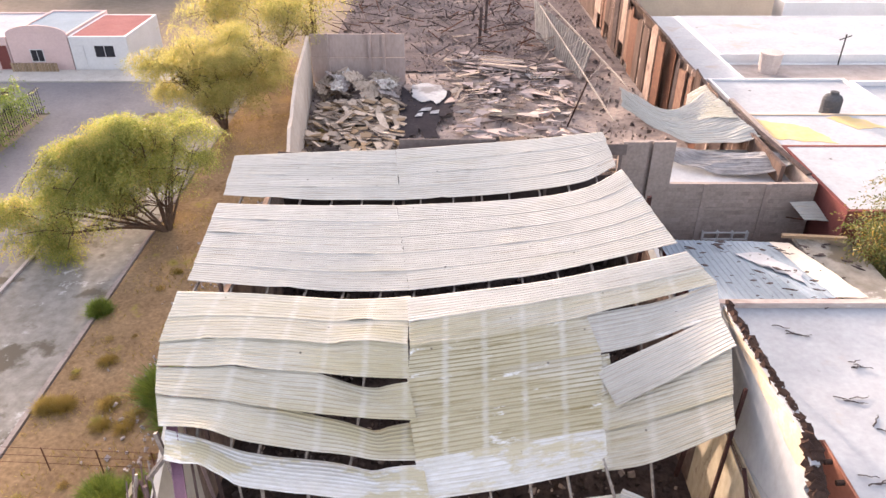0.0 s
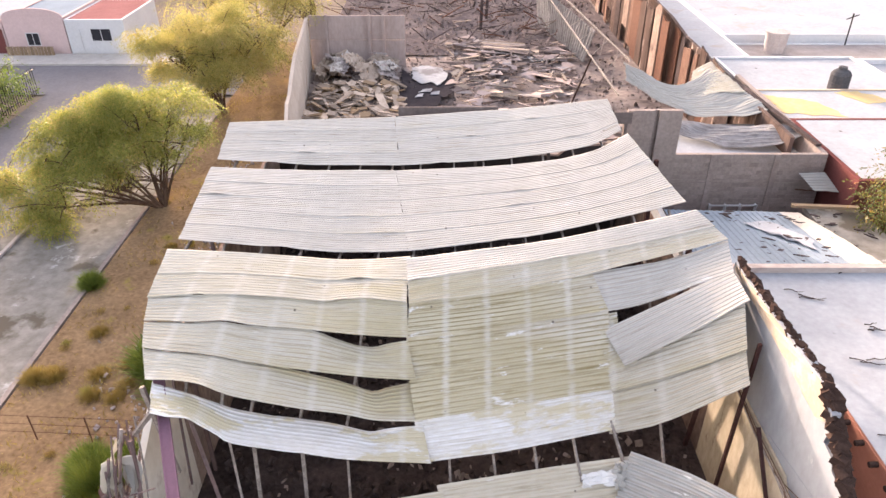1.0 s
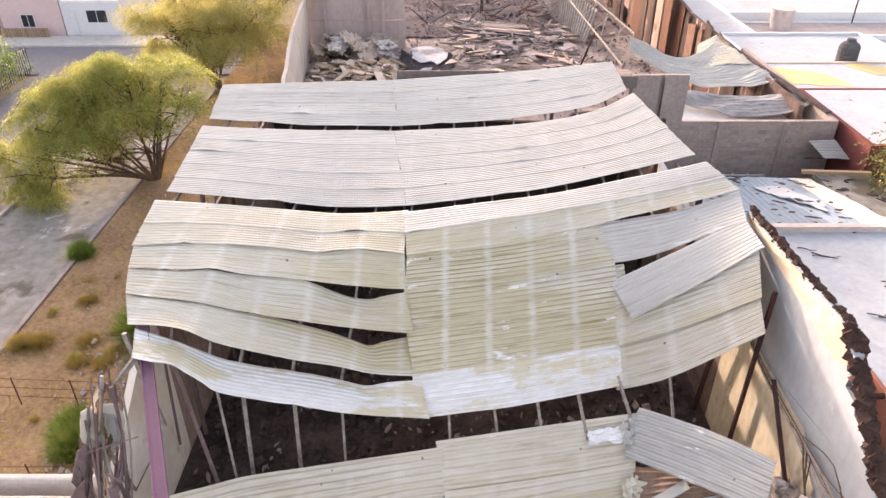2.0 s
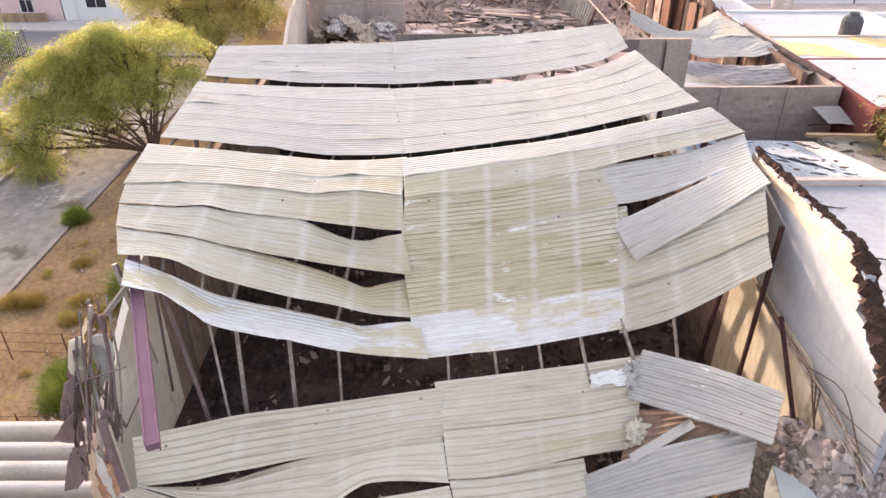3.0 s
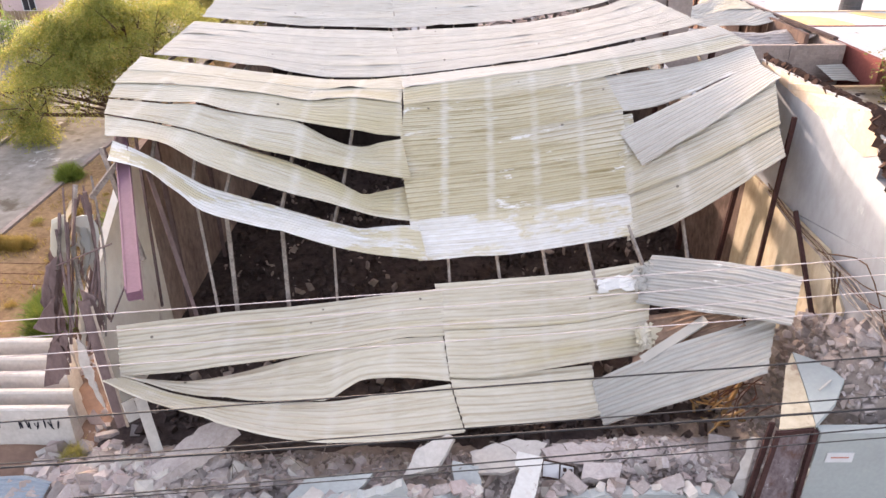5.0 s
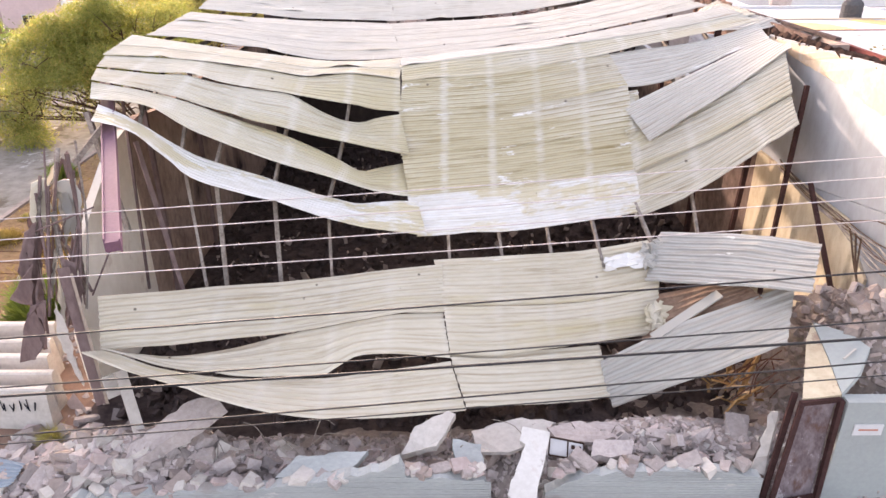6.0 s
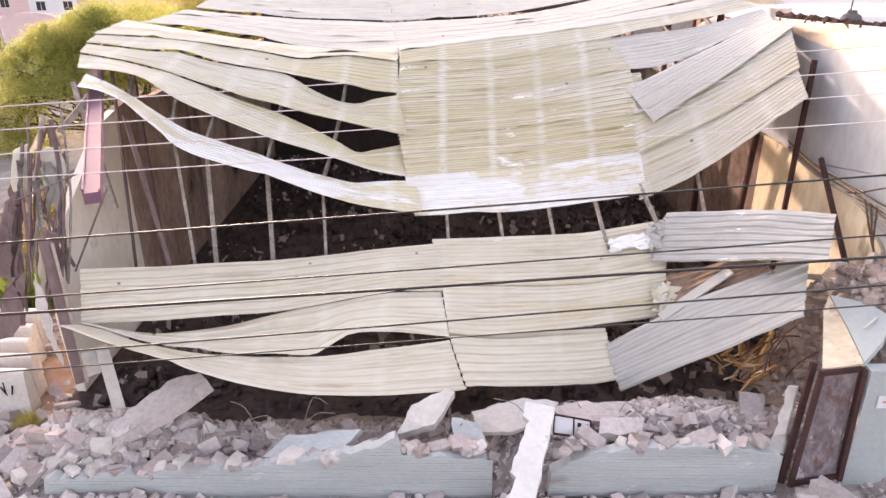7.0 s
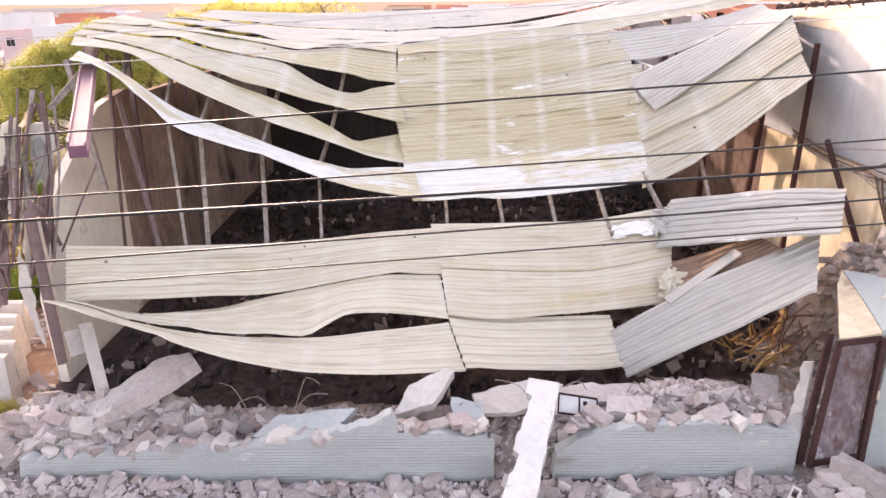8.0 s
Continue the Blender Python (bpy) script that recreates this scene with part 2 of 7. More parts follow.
DOORSTEEL = surf("scorched_maroon_steel", (0.075, 0.04, 0.038), (0.035, 0.022, 0.02), (0.15, 0.09, 0.08), scale=3, fine=18, rough=0.8, bump=0.25)
ZINC_FLAKED = surf("flaked_white_zinc_sheet", (0.68, 0.68, 0.68), (0.52, 0.50, 0.46), (0.75, 0.75, 0.75), scale=0.9, fine=6, rough=0.5, metal=0.05, bump=0.05, vary=0.03, stretch=(0.5, 1.5, 1), uv=True, ribs=0.75, bands=1.12, streak=(0.40, 0.36, 0.29), specks=1.6, scuff=(0.50, 0.45, 0.33), scuff_at=0.50, scuff_scale=0.6)
ZINC_SHINY = surf("bright_bent_zinc_sheet", (0.41, 0.415, 0.40), (0.29, 0.285, 0.27), (0.53, 0.535, 0.52), scale=1.2, fine=6, rough=0.55, metal=0.15, bump=0.3, stretch=(0.4, 2, 1), uv=True, ribs=0.75, stain=(0.47, 0.42, 0.32), stain_at=0.6, stain_scale=0.9, specks=1.6, streak=(0.25, 0.22, 0.19), scuff=(0.70, 0.70, 0.68), scuff_at=0.62, scuff_scale=1.4)
ZINC_GREY = surf("grey_zinc_sheet", (0.40, 0.395, 0.37), (0.30, 0.29, 0.265), (0.475, 0.47, 0.445), scale=0.7, fine=6, rough=0.55, metal=0.1, bump=0.05, stretch=(0.4, 2, 1), uv=True, ribs=0.65, streak=(0.26, 0.245, 0.225), stain=(0.345, 0.31, 0.275), stain_at=0.58)
ZINC_BLUE = surf("blue_grey_zinc_roof", (0.25, 0.295, 0.34), (0.19, 0.225, 0.26), (0.31, 0.345, 0.375), scale=0.6, fine=7, rough=0.75, metal=0.0, bump=0.05, stain=(0.36, 0.36, 0.36), stain_at=0.64, stain_scale=0.35)
ZINC_DARK = surf("sooty_zinc_sheet", (0.30, 0.29, 0.29), (0.10, 0.09, 0.09), (0.44, 0.43, 0.43), scale=0.9, fine=5, rough=0.55, metal=0.1, bump=0.05, stretch=(0.6, 1.5, 1), uv=True)
MAUVE = surf("mauve_painted_steel", (0.20, 0.11, 0.155), (0.145, 0.08, 0.11), (0.25, 0.15, 0.195), scale=2, fine=20, rough=0.55, metal=0.1, bump=0.08, stain=(0.16, 0.10, 0.09), stain_at=0.62, stain_scale=1.5)
RUST = surf("burnt_rusty_steel", (0.16, 0.075, 0.05), (0.06, 0.035, 0.03), (0.26, 0.14, 0.10), scale=3, fine=25, rough=0.75, metal=0.3, bump=0.2)
RUST_PALE = surf("pale_scaled_steel", (0.36, 0.32, 0.29), (0.10, 0.08, 0.07), (0.5, 0.47, 0.43), scale=5, fine=22, rough=0.75, metal=0.2, bump=0.2)
CHAR = surf("charred_debris", (0.10, 0.078, 0.075), (0.03, 0.023, 0.023), (0.25, 0.205, 0.19), scale=1.2, fine=7, rough=0.95, bump=0.9)
ASH = surf("ash_covered_earth", (0.335, 0.275, 0.25), (0.12, 0.097, 0.09), (0.49, 0.425, 0.395), scale=0.3, fine=2.6, rough=0.95, bump=0.8, stain=(0.045, 0.036, 0.037), stain_at=0.53, stain_scale=0.2, stain_soft=0.16)
SOOT = surf("sooty_burnt_ground", (0.18, 0.15, 0.148), (0.07, 0.056, 0.057), (0.32, 0.275, 0.265), scale=0.4, fine=3, rough=0.95, bump=0.9)
CONCRETE = surf("broken_concrete", (0.40, 0.355, 0.34), (0.25, 0.215, 0.205), (0.52, 0.475, 0.46), scale=1.5, fine=14, rough=0.9, bump=0.9, vary=0.3)
CONCRETE_PALE = surf("pale_concrete", (0.51, 0.48, 0.45), (0.37, 0.34, 0.31), (0.61, 0.58, 0.55), scale=1.2, fine=10, rough=0.88, bump=0.2, vary=0.06, stain=(0.29, 0.26, 0.22), stain_at=0.62)
BLOCK = surf("grey_concrete_block", (0.345, 0.285, 0.26), (0.20, 0.165, 0.15), (0.43, 0.375, 0.345), scale=0.6, fine=7, rough=0.92, bump=0.4, vary=0.09, stain=(0.20, 0.155, 0.14), stain_at=0.58, stain_scale=0.5, stain_soft=0.2)
RIBBED = surf("grey_green_ribbed_render", (0.385, 0.405, 0.40), (0.29, 0.305, 0.30), (0.48, 0.495, 0.485), scale=1.4, fine=14, rough=0.85, bump=0.2, stain=(0.27, 0.25, 0.235), stain_at=0.58, stretch=(0.6, 1, 2.5), scuff=(0.52, 0.50, 0.48), scuff_at=0.64, scuff_scale=1.8)
GREY_PAINT = surf("grey_painted_wall", (0.34, 0.37, 0.36), (0.29, 0.31, 0.31), (0.40, 0.42, 0.42), scale=0.9, fine=12, rough=0.8, bump=0.1)
PLASTER = surf("white_plaster", (0.60, 0.60, 0.61), (0.50, 0.50, 0.51), (0.68, 0.68, 0.69), scale=0.5, fine=6, rough=0.85, bump=0.08, stain=(0.52, 0.50, 0.50), stain_at=0.66, stain_scale=0.5)
# white plaster with the side wall's bluish shade put into its colour
PLASTER_WORN = surf("shade_darkened_plaster", (0.335, 0.35, 0.375), (0.26, 0.265, 0.28), (0.385, 0.40, 0.425), scale=0.45, fine=4, rough=0.88, bump=0.2, stain=(0.29, 0.265, 0.255), stain_at=0.60, stain_scale=0.5, stain_soft=0.2, stretch=(1, 1, 0.6), scuff=(0.40, 0.41, 0.43), scuff_at=0.66, scuff_scale=1.1)
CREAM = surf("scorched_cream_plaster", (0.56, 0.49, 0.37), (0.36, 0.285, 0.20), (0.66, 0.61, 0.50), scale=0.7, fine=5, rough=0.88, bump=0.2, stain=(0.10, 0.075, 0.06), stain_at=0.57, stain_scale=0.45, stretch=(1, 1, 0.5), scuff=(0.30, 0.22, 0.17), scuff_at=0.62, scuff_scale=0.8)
TAUPE = surf("stained_taupe_panels", (0.43, 0.35, 0.325), (0.30, 0.24, 0.22), (0.51, 0.43, 0.405), scale=0.6, fine=5, rough=0.9, bump=0.2, stretch=(1, 1, 0.4), stain=(0.24, 0.185, 0.175), stain_at=0.6, stain_scale=0.35, stain_soft=0.2)
BROWNWALL = surf("scorched_brown_wall", (0.15, 0.108, 0.093), (0.06, 0.042, 0.038), (0.42, 0.34, 0.30), scale=0.5, fine=3, rough=0.9, bump=0.3, stretch=(1, 1.4, 0.22), stain=(0.05, 0.035, 0.03), stain_at=0.56, stain_scale=0.6, scuff=(0.42, 0.33, 0.285), scuff_at=0.60, scuff_scale=0.7)
SALMON = surf("salmon_painted_wall", (0.46, 0.20, 0.14), (0.38, 0.16, 0.11), (0.52, 0.26, 0.19), scale=0.8, fine=8, rough=0.85, bump=0.1)
ROOFWHITE = surf("white_sealed_roof", (0.37, 0.385, 0.41), (0.28, 0.285, 0.30), (0.43, 0.445, 0.47), scale=0.35, fine=4, rough=0.8, bump=0.12, stain=(0.33, 0.305, 0.29), stain_at=0.61, stain_scale=0.4, specks=0.5)
ROOFYELLOW = surf("yellowed_roof_coat", (0.52, 0.385, 0.17), (0.44, 0.37, 0.27), (0.55, 0.45, 0.27), scale=0.5, fine=4, rough=0.8, bump=0.1)
ROOFRED = surf("red_painted_roof", (0.29, 0.14, 0.135), (0.22, 0.105, 0.10), (0.35, 0.185, 0.175), scale=0.6, fine=5, rough=0.8, bump=0.1, stain=(0.25, 0.17, 0.16), stain_at=0.6, stain_scale=0.3, stain_soft=0.2)
PINK = surf("pink_house_paint", (0.58, 0.44, 0.43), (0.48, 0.36, 0.35), (0.64, 0.50, 0.49), scale=0.7, fine=6, rough=0.85, bump=0.1, stain=(0.45, 0.36, 0.34), stain_at=0.6, stain_scale=0.4, stain_soft=0.2)
TAN = surf("tan_house_paint", (0.50, 0.40, 0.31), (0.40, 0.32, 0.25), (0.58, 0.48, 0.38), scale=0.7, fine=6, rough=0.85, bump=0.1)
MAROON = surf("maroon_painted_wall", (0.18, 0.065, 0.06), (0.13, 0.05, 0.045), (0.24, 0.10, 0.09), scale=0.8, fine=8, rough=0.85, bump=0.1)
DARKGLASS = surf("dark_window_glass", (0.03, 0.03, 0.035), (0.02, 0.02, 0.025), scale=0.5, fine=3, rough=0.12, bump=0.0)
WOOD = surf("weathered_boards", (0.30, 0.22, 0.15), (0.20, 0.14, 0.09), (0.40, 0.31, 0.22), scale=2, fine=14, rough=0.85, bump=0.3, vary=0.2, stretch=(1, 4, 1))
BOARD = surf("pale_fallen_boards", (0.43, 0.355, 0.29), (0.24, 0.185, 0.15), (0.55, 0.48, 0.41), scale=1.4, fine=9, rough=0.88, bump=0.2, vary=0.45)
TANKGREY = surf("faded_dark_grey_plastic", (0.10, 0.10, 0.105), (0.06, 0.06, 0.065), (0.15, 0.15, 0.15), scale=1.5, fine=8, rough=0.7, bump=0.05)
BLACK = surf("black_plastic", (0.02, 0.02, 0.02), (0.012, 0.012, 0.012), scale=2, fine=10, rough=0.5, bump=0.05)
CABLE = surf("black_cable_sheath", (0.03, 0.03, 0.035), (0.02, 0.02, 0.02), scale=4, fine=30, rough=0.6, bump=0.0)
CABLE_PALE = surf("bare_aluminium_wire", (0.50, 0.46, 0.47), (0.40, 0.36, 0.37), scale=4, fine=30, rough=0.7, metal=0.0, bump=0.0)
DIRT = surf("dry_grassy_earth", (0.29, 0.195, 0.115), (0.11, 0.07, 0.04), (0.44, 0.325, 0.20), scale=0.45, fine=6, rough=0.97, bump=1.0, fine_mix=0.62, stain=(0.35, 0.225, 0.10), stain_at=0.56, stain_scale=0.22, stain_soft=0.16, scuff=(0.24, 0.19, 0.06), scuff_at=0.60, scuff_scale=0.5)
GROUND = surf("dusty_ground", (0.26, 0.21, 0.17), (0.17, 0.14, 0.11), (0.36, 0.30, 0.24), scale=0.12, fine=1.6, rough=0.97, bump=0.4)
ASPHALT = surf("worn_asphalt", (0.205, 0.195, 0.205), (0.14, 0.132, 0.14), (0.26, 0.25, 0.255), scale=0.25, fine=5, rough=0.9, bump=0.2)
APRON = surf("stained_concrete_apron", (0.30, 0.28, 0.255), (0.14, 0.125, 0.105), (0.41, 0.385, 0.36), scale=0.3, fine=2.0, rough=0.92, bump=0.3, stain=(0.125, 0.108, 0.085), stain_at=0.52, stain_scale=0.3, stain_soft=0.06, scuff=(0.43, 0.415, 0.40), scuff_at=0.60, scuff_scale=0.35)
LEAF = leafy("pepper_tree_leaves", (0.12, 0.155, 0.03), (0.31, 0.32, 0.065), (0.54, 0.36, 0.11))
LEAF_GOLD = leafy("golden_tree_leaves", (0.21, 0.215, 0.05), (0.42, 0.37, 0.10), (0.60, 0.40, 0.15))
LEAF_GREEN = leafy("green_shrub_leaves", (0.08, 0.12, 0.022), (0.17, 0.235, 0.042), (0.26, 0.26, 0.05))
LEAF_COURT = leafy("courtyard_tree_leaves", (0.05, 0.07, 0.02), (0.12, 0.13, 0.03), (0.42, 0.22, 0.04))
STRAW = leafy("straw_yellow_grass", (0.26, 0.17, 0.045), (0.36, 0.26, 0.07), (0.44, 0.33, 0.12))
SOOTWALL = surf("sooted_block_wall", (0.075, 0.06, 0.058), (0.03, 0.024, 0.024), (0.16, 0.135, 0.13), scale=0.6, fine=5, rough=0.95, bump=0.4, stretch=(1, 1, 0.5))
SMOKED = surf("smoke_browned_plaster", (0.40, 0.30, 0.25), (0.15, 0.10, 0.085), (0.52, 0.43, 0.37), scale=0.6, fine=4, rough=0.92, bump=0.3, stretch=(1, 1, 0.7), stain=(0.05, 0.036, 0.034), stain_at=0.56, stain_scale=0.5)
WALL_WARM = surf("dusty_cream_render", (0.52, 0.455, 0.40), (0.38, 0.32, 0.275), (0.60, 0.54, 0.49), scale=0.5, fine=5, rough=0.9, bump=0.2, stretch=(1, 1, 0.5), stain=(0.34, 0.27, 0.225), stain_at=0.6, stain_scale=0.4)
FASCIA = surf("smoky_grey_render", (0.20, 0.165, 0.155), (0.11, 0.09, 0.085), (0.30, 0.26, 0.25), scale=0.7, fine=6, rough=0.92, bump=0.3)
ASHBOARD = surf("ash_grey_laths", (0.25, 0.205, 0.19), (0.11, 0.088, 0.083), (0.40, 0.345, 0.32), scale=1.2, fine=8, rough=0.9, bump=0.2, vary=0.4)
BURNT_WOOD = surf("scorched_brown_timber", (0.24, 0.15, 0.115), (0.10, 0.06, 0.05), (0.36, 0.26, 0.21), scale=2, fine=14, rough=0.85, bump=0.3)
CORE = surf("burnt_brick_core", (0.07, 0.045, 0.037), (0.028, 0.018, 0.016), (0.14, 0.09, 0.072), scale=2.5, fine=12, rough=0.92, bump=0.5)
SUN_BAND = surf("peach_sunlight_band", (0.47, 0.385, 0.305), (0.36, 0.29, 0.225), (0.52, 0.45, 0.375), scale=0.9, fine=8, rough=0.9, bump=0.15, stain=(0.42, 0.41, 0.41), stain_at=0.56, stain_scale=0.9)
TORNBROWN = surf("heat_browned_metal", (0.205, 0.15, 0.145), (0.09, 0.062, 0.06), (0.33, 0.265, 0.255), scale=1.6, fine=9, rough=0.8, bump=0.3, stretch=(1, 1, 0.4))
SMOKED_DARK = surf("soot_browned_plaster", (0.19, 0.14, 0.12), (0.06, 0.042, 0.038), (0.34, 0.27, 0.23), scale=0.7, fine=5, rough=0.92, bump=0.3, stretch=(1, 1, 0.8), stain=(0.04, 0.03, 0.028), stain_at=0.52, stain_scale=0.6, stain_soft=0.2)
BARK = surf("grey_brown_bark", (0.13, 0.085, 0.06), (0.06, 0.04, 0.03), (0.2, 0.14, 0.11), scale=4, fine=22, rough=0.95, bump=0.6)
INK = surf("black_spray_paint", (0.03, 0.03, 0.04), (0.02, 0.02, 0.03), scale=5, fine=30, rough=0.7, bump=0.0)


# ---------------------------------------------------------------- mesh helpers
def part(name, bm, material, parent=None, label="", smooth=False):
    me = bpy.data.meshes.new(name)
    bm.normal_update()
    bm.to_mesh(me)
    bm.free()
    me.materials.append(material)
    if smooth:
        me.polygons.foreach_set("use_smooth", [True] * len(me.polygons))
    ob = new(name, me)
    ob.parent = parent
    return tagged(ob, label=label)


def thing(name, label, category, group="", kind="", at=(0, 0, 0)):
    ob = new(name)
    ob.location = at
    ob.empty_display_size = 0.2
    return tagged(ob, label, category, group, kind)


def solid(name, bm, material, label, category, kind="", group="", smooth=False):
    return tagged(part(name, bm, material, None, "", smooth), label, category, group, kind)


def box(bm, lo, hi, m=None, taper=0.0):
    x0, y0, z0 = lo
    x1, y1, z1 = hi
    t = taper
    co = [(x0, y0, z0), (x1, y0, z0), (x1, y1, z0), (x0, y1, z0), (x0 + t, y0 + t, z1), (x1 - t, y0 + t, z1), (x1 - t, y1 - t, z1), (x0 + t, y1 - t, z1)]
    vs = [bm.verts.new(m @ Vector(c) if m else c) for c in co]
    for f in ((3, 2, 1, 0), (4, 5, 6, 7), (0, 1, 5, 4), (1, 2, 6, 5), (2, 3, 7, 6), (3, 0, 4, 7)):
        bm.faces.new([vs[i] for i in f])
    return vs


def boxes(*spans):
    bm = bmesh.new()
    for lo, hi in spans:
        box(bm, lo, hi)
    return bm


def plate(bm, outline, push):
    """A flat outline given thickness along push."""
    a = [bm.verts.new(p) for p in outline]
    b = [bm.verts.new(Vector(p) + Vector(push)) for p in outline]
    n = len(a)
    bm.faces.new(a[::-1])
    bm.faces.new(b)
    for i in range(n):
        bm.faces.new((a[i], a[(i + 1) % n], b[(i + 1) % n], b[i]))
    bmesh.ops.recalc_face_normals(bm, faces=bm.faces[:])
    return bm


def tube(bm, pts, r, r_end=None, sides=6):
    pts = [Vector(p) for p in pts]
    r_end = r if r_end is None else r_end
    rings = []
    for i, p in enumerate(pts):
        d = (pts[min(i + 1, len(pts) - 1)] - pts[max(i - 1, 0)]).normalized()
        s = d.cross(Vector((0, 0, 1)) if abs(d.z) < 0.9 else Vector((1, 0, 0))).normalized()
        u = s.cross(d)
        rr = r + (r_end - r) * i / max(len(pts) - 1, 1)
        rings.append([bm.verts.new(p + (s * math.cos(a) + u * math.sin(a)) * rr) for a in (2 * math.pi * k / sides for k in range(sides))])
    for a, b in zip(rings, rings[1:]):
        for k in range(sides):
            bm.faces.new((a[k], a[(k + 1) % sides], b[(k + 1) % sides], b[k]))
    bm.faces.new(rings[0][::-1])
    bm.faces.new(rings[-1])
    return bm


def bar(bm, a, b, w, h):
    """A straight bar of square section."""
    a, b = Vector(a), Vector(b)
    d = (b - a).normalized()
    s = d.cross(Vector((0, 0, 1)) if abs(d.z) < 0.95 else Vector((1, 0, 0))).normalized() * w / 2
    u = s.cross(d).normalized() * h / 2
    vs = [bm.verts.new(p + s * i + u * j) for p in (a, b) for i, j in ((-1, -1), (1, -1), (1, 1), (-1, 1))]
    for f in ((3, 2, 1, 0), (4, 5, 6, 7), (0, 1, 5, 4), (1, 2, 6, 5), (2, 3, 7, 6), (3, 0, 4, 7)):
        bm.faces.new([vs[i] for i in f])
    return bm


def along(pts, u):
    """A point on the smooth curve through pts, u from 0 to 1 by length."""
    pts = [Vector(p) for p in pts]
    if len(pts) == 2:
        return pts[0].lerp(pts[1], u)
    run = [0.0]
    for a, b in zip(pts, pts[1:]):
        run.append(run[-1] + (b - a).length)
    s = u * run[-1]
    i = min(max(k for k in range(len(pts)) if run[k] <= s + 1e-9), len(pts) - 2)
    f = (s - run[i]) / (run[i + 1] - run[i])
    p0, p1, p2, p3 = pts[max(i - 1, 0)], pts[i], pts[i + 1], pts[min(i + 2, len(pts) - 1)]
    m1, m2 = (p2 - p0) * 0.5, (p3 - p1) * 0.5
    k = 0.75
    return p1 * (2 * f ** 3 - 3 * f * f + 1) + m1 * k * (f ** 3 - 2 * f * f + f) + p2 * (3 * f * f - 2 * f ** 3) + m2 * k * (f ** 3 - f * f)


def sheet(parent, back, front, material, label="", pitch=0.115, amp=0.0145, dent=0.025, seed=0, lift=0.012, lap=0.10, buckles=2, name="roof_sheet"):
    """A corrugated sheet between its back edge and its front edge, ribs running along it, dented and a little curled, with a real thickness."""
    back, front = [Vector(p) for p in back], [Vector(p) for p in front]
    span = max((back[-1] - back[0]).length, (front[-1] - front[0]).length)
    width = sum((along(back, u) - along(front, u)).length for u in (0.1, 0.5, 0.9)) / 3
    nu, ribs = max(8, int(span / 0.2)), max(3, round(width / pitch))
    nv = ribs * 6
    rows_b, rows_f = [along(back, i / nu) for i in range(nu + 1)], [along(front, i / nu) for i in range(nu + 1)]
    rows_b = [b + (b - f).normalized() * lap - Vector((0, 0, 0.01)) for b, f in zip(rows_b, rows_f)]
    wave = (-0.6, -0.6, -0.6, -0.6, 1.0, 1.0)
    top = []
    rb = random.Random(int(seed * 977))
    humps = [(rb.uniform(0.05, 0.95) * span, rb.uniform(0.12, 0.38), rb.uniform(0.02, 0.05)) for _ in range(buckles)]

    def slit(s):
        return sum(h * math.exp(-((s - c) / w) ** 2) for c, w, h in humps)

    shift = Vector((3.1, 7.7, 1.9))
    for i in range(nu + 1):
        line = []
        ragged = 0.012 * math.sin(seed * 9 + 3)
        for j in range(nv + 1):
            v = j / nv
            p = rows_b[i].lerp(rows_f[i], v)
            du = (rows_b[min(i + 1, nu)] - rows_b[max(i - 1, 0)]).lerp(rows_f[min(i + 1, nu)] - rows_f[max(i - 1, 0)], v)
            n = du.cross(rows_b[i] - rows_f[i]).normalized()
            if n.z < 0:
                n = -n
            low = noise.noise(Vector((p.x * 0.55, p.y * 1.2, p.z)) + shift)
            mid = noise.noise(Vector((p.x * 1.6, p.y * 3.0, p.z * 2)) + shift * 2)
            edge = (v - 0.5) * 2 * lift
            crease = math.exp(-((i / nu * 9 + seed * 2.7) % 3.0 - 1.5) ** 2 * 30) * 0.6
            p = p + n * (amp * wave[j % 6] * (1 - 0.4 * crease) + dent * (low * 1.4 + mid * 0.5) + edge + slit(i / nu * span) * max(0.0, v - 0.55) ** 2 * 5)
            if i in (0, nu):
                p = p + du.normalized() * (0.03 * noise.noise(Vector((j * 0.9, seed, 2.0))) + ragged)
            line.append(p)
        top.append(line)
    bm = bmesh.new()
    uvs = bm.loops.layers.uv.new("UVMap")
    rib_uvs = bm.loops.layers.uv.new("Rib")
    th = Vector((0, 0, -0.004))
    grid = [[[bm.verts.new(p + o) for p in line] for line in top] for o in (Vector((0, 0, 0)), th)]
    ox, oy = seed * 5.3 % 31, seed * 3.9 % 23

    def face(vs, ij):
        f = bm.faces.new(vs)
        f.smooth = False
        for loop, (i, j) in zip(f.loops, ij):
            loop[uvs].uv = (ox + i / nu * span, oy + j / nv * width)
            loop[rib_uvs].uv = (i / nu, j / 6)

    for k in (0, 1):
        g = grid[k]
        for i in range(nu):
            for j in range(nv):
                ij = [(i, j), (i + 1, j), (i + 1, j + 1), (i, j + 1)]
                if k == 0:
                    ij = ij[::-1]
                face([g[a][b] for a, b in ij], ij)
    rim = [(i, 0) for i in range(nu)] + [(nu, j) for j in range(nv)] + [(i, nv) for i in range(nu, 0, -1)] + [(0, j) for j in range(nv, 0, -1)]
    for a, b in zip(rim, rim[1:] + rim[:1]):
        face([grid[0][a[0]][a[1]], grid[0][b[0]][b[1]], grid[1][b[0]][b[1]], grid[1][a[0]][a[1]]], [a, b, b, a])
    bmesh.ops.recalc_face_normals(bm, faces=bm.faces[:])
    return part(name, bm, material, parent, label)


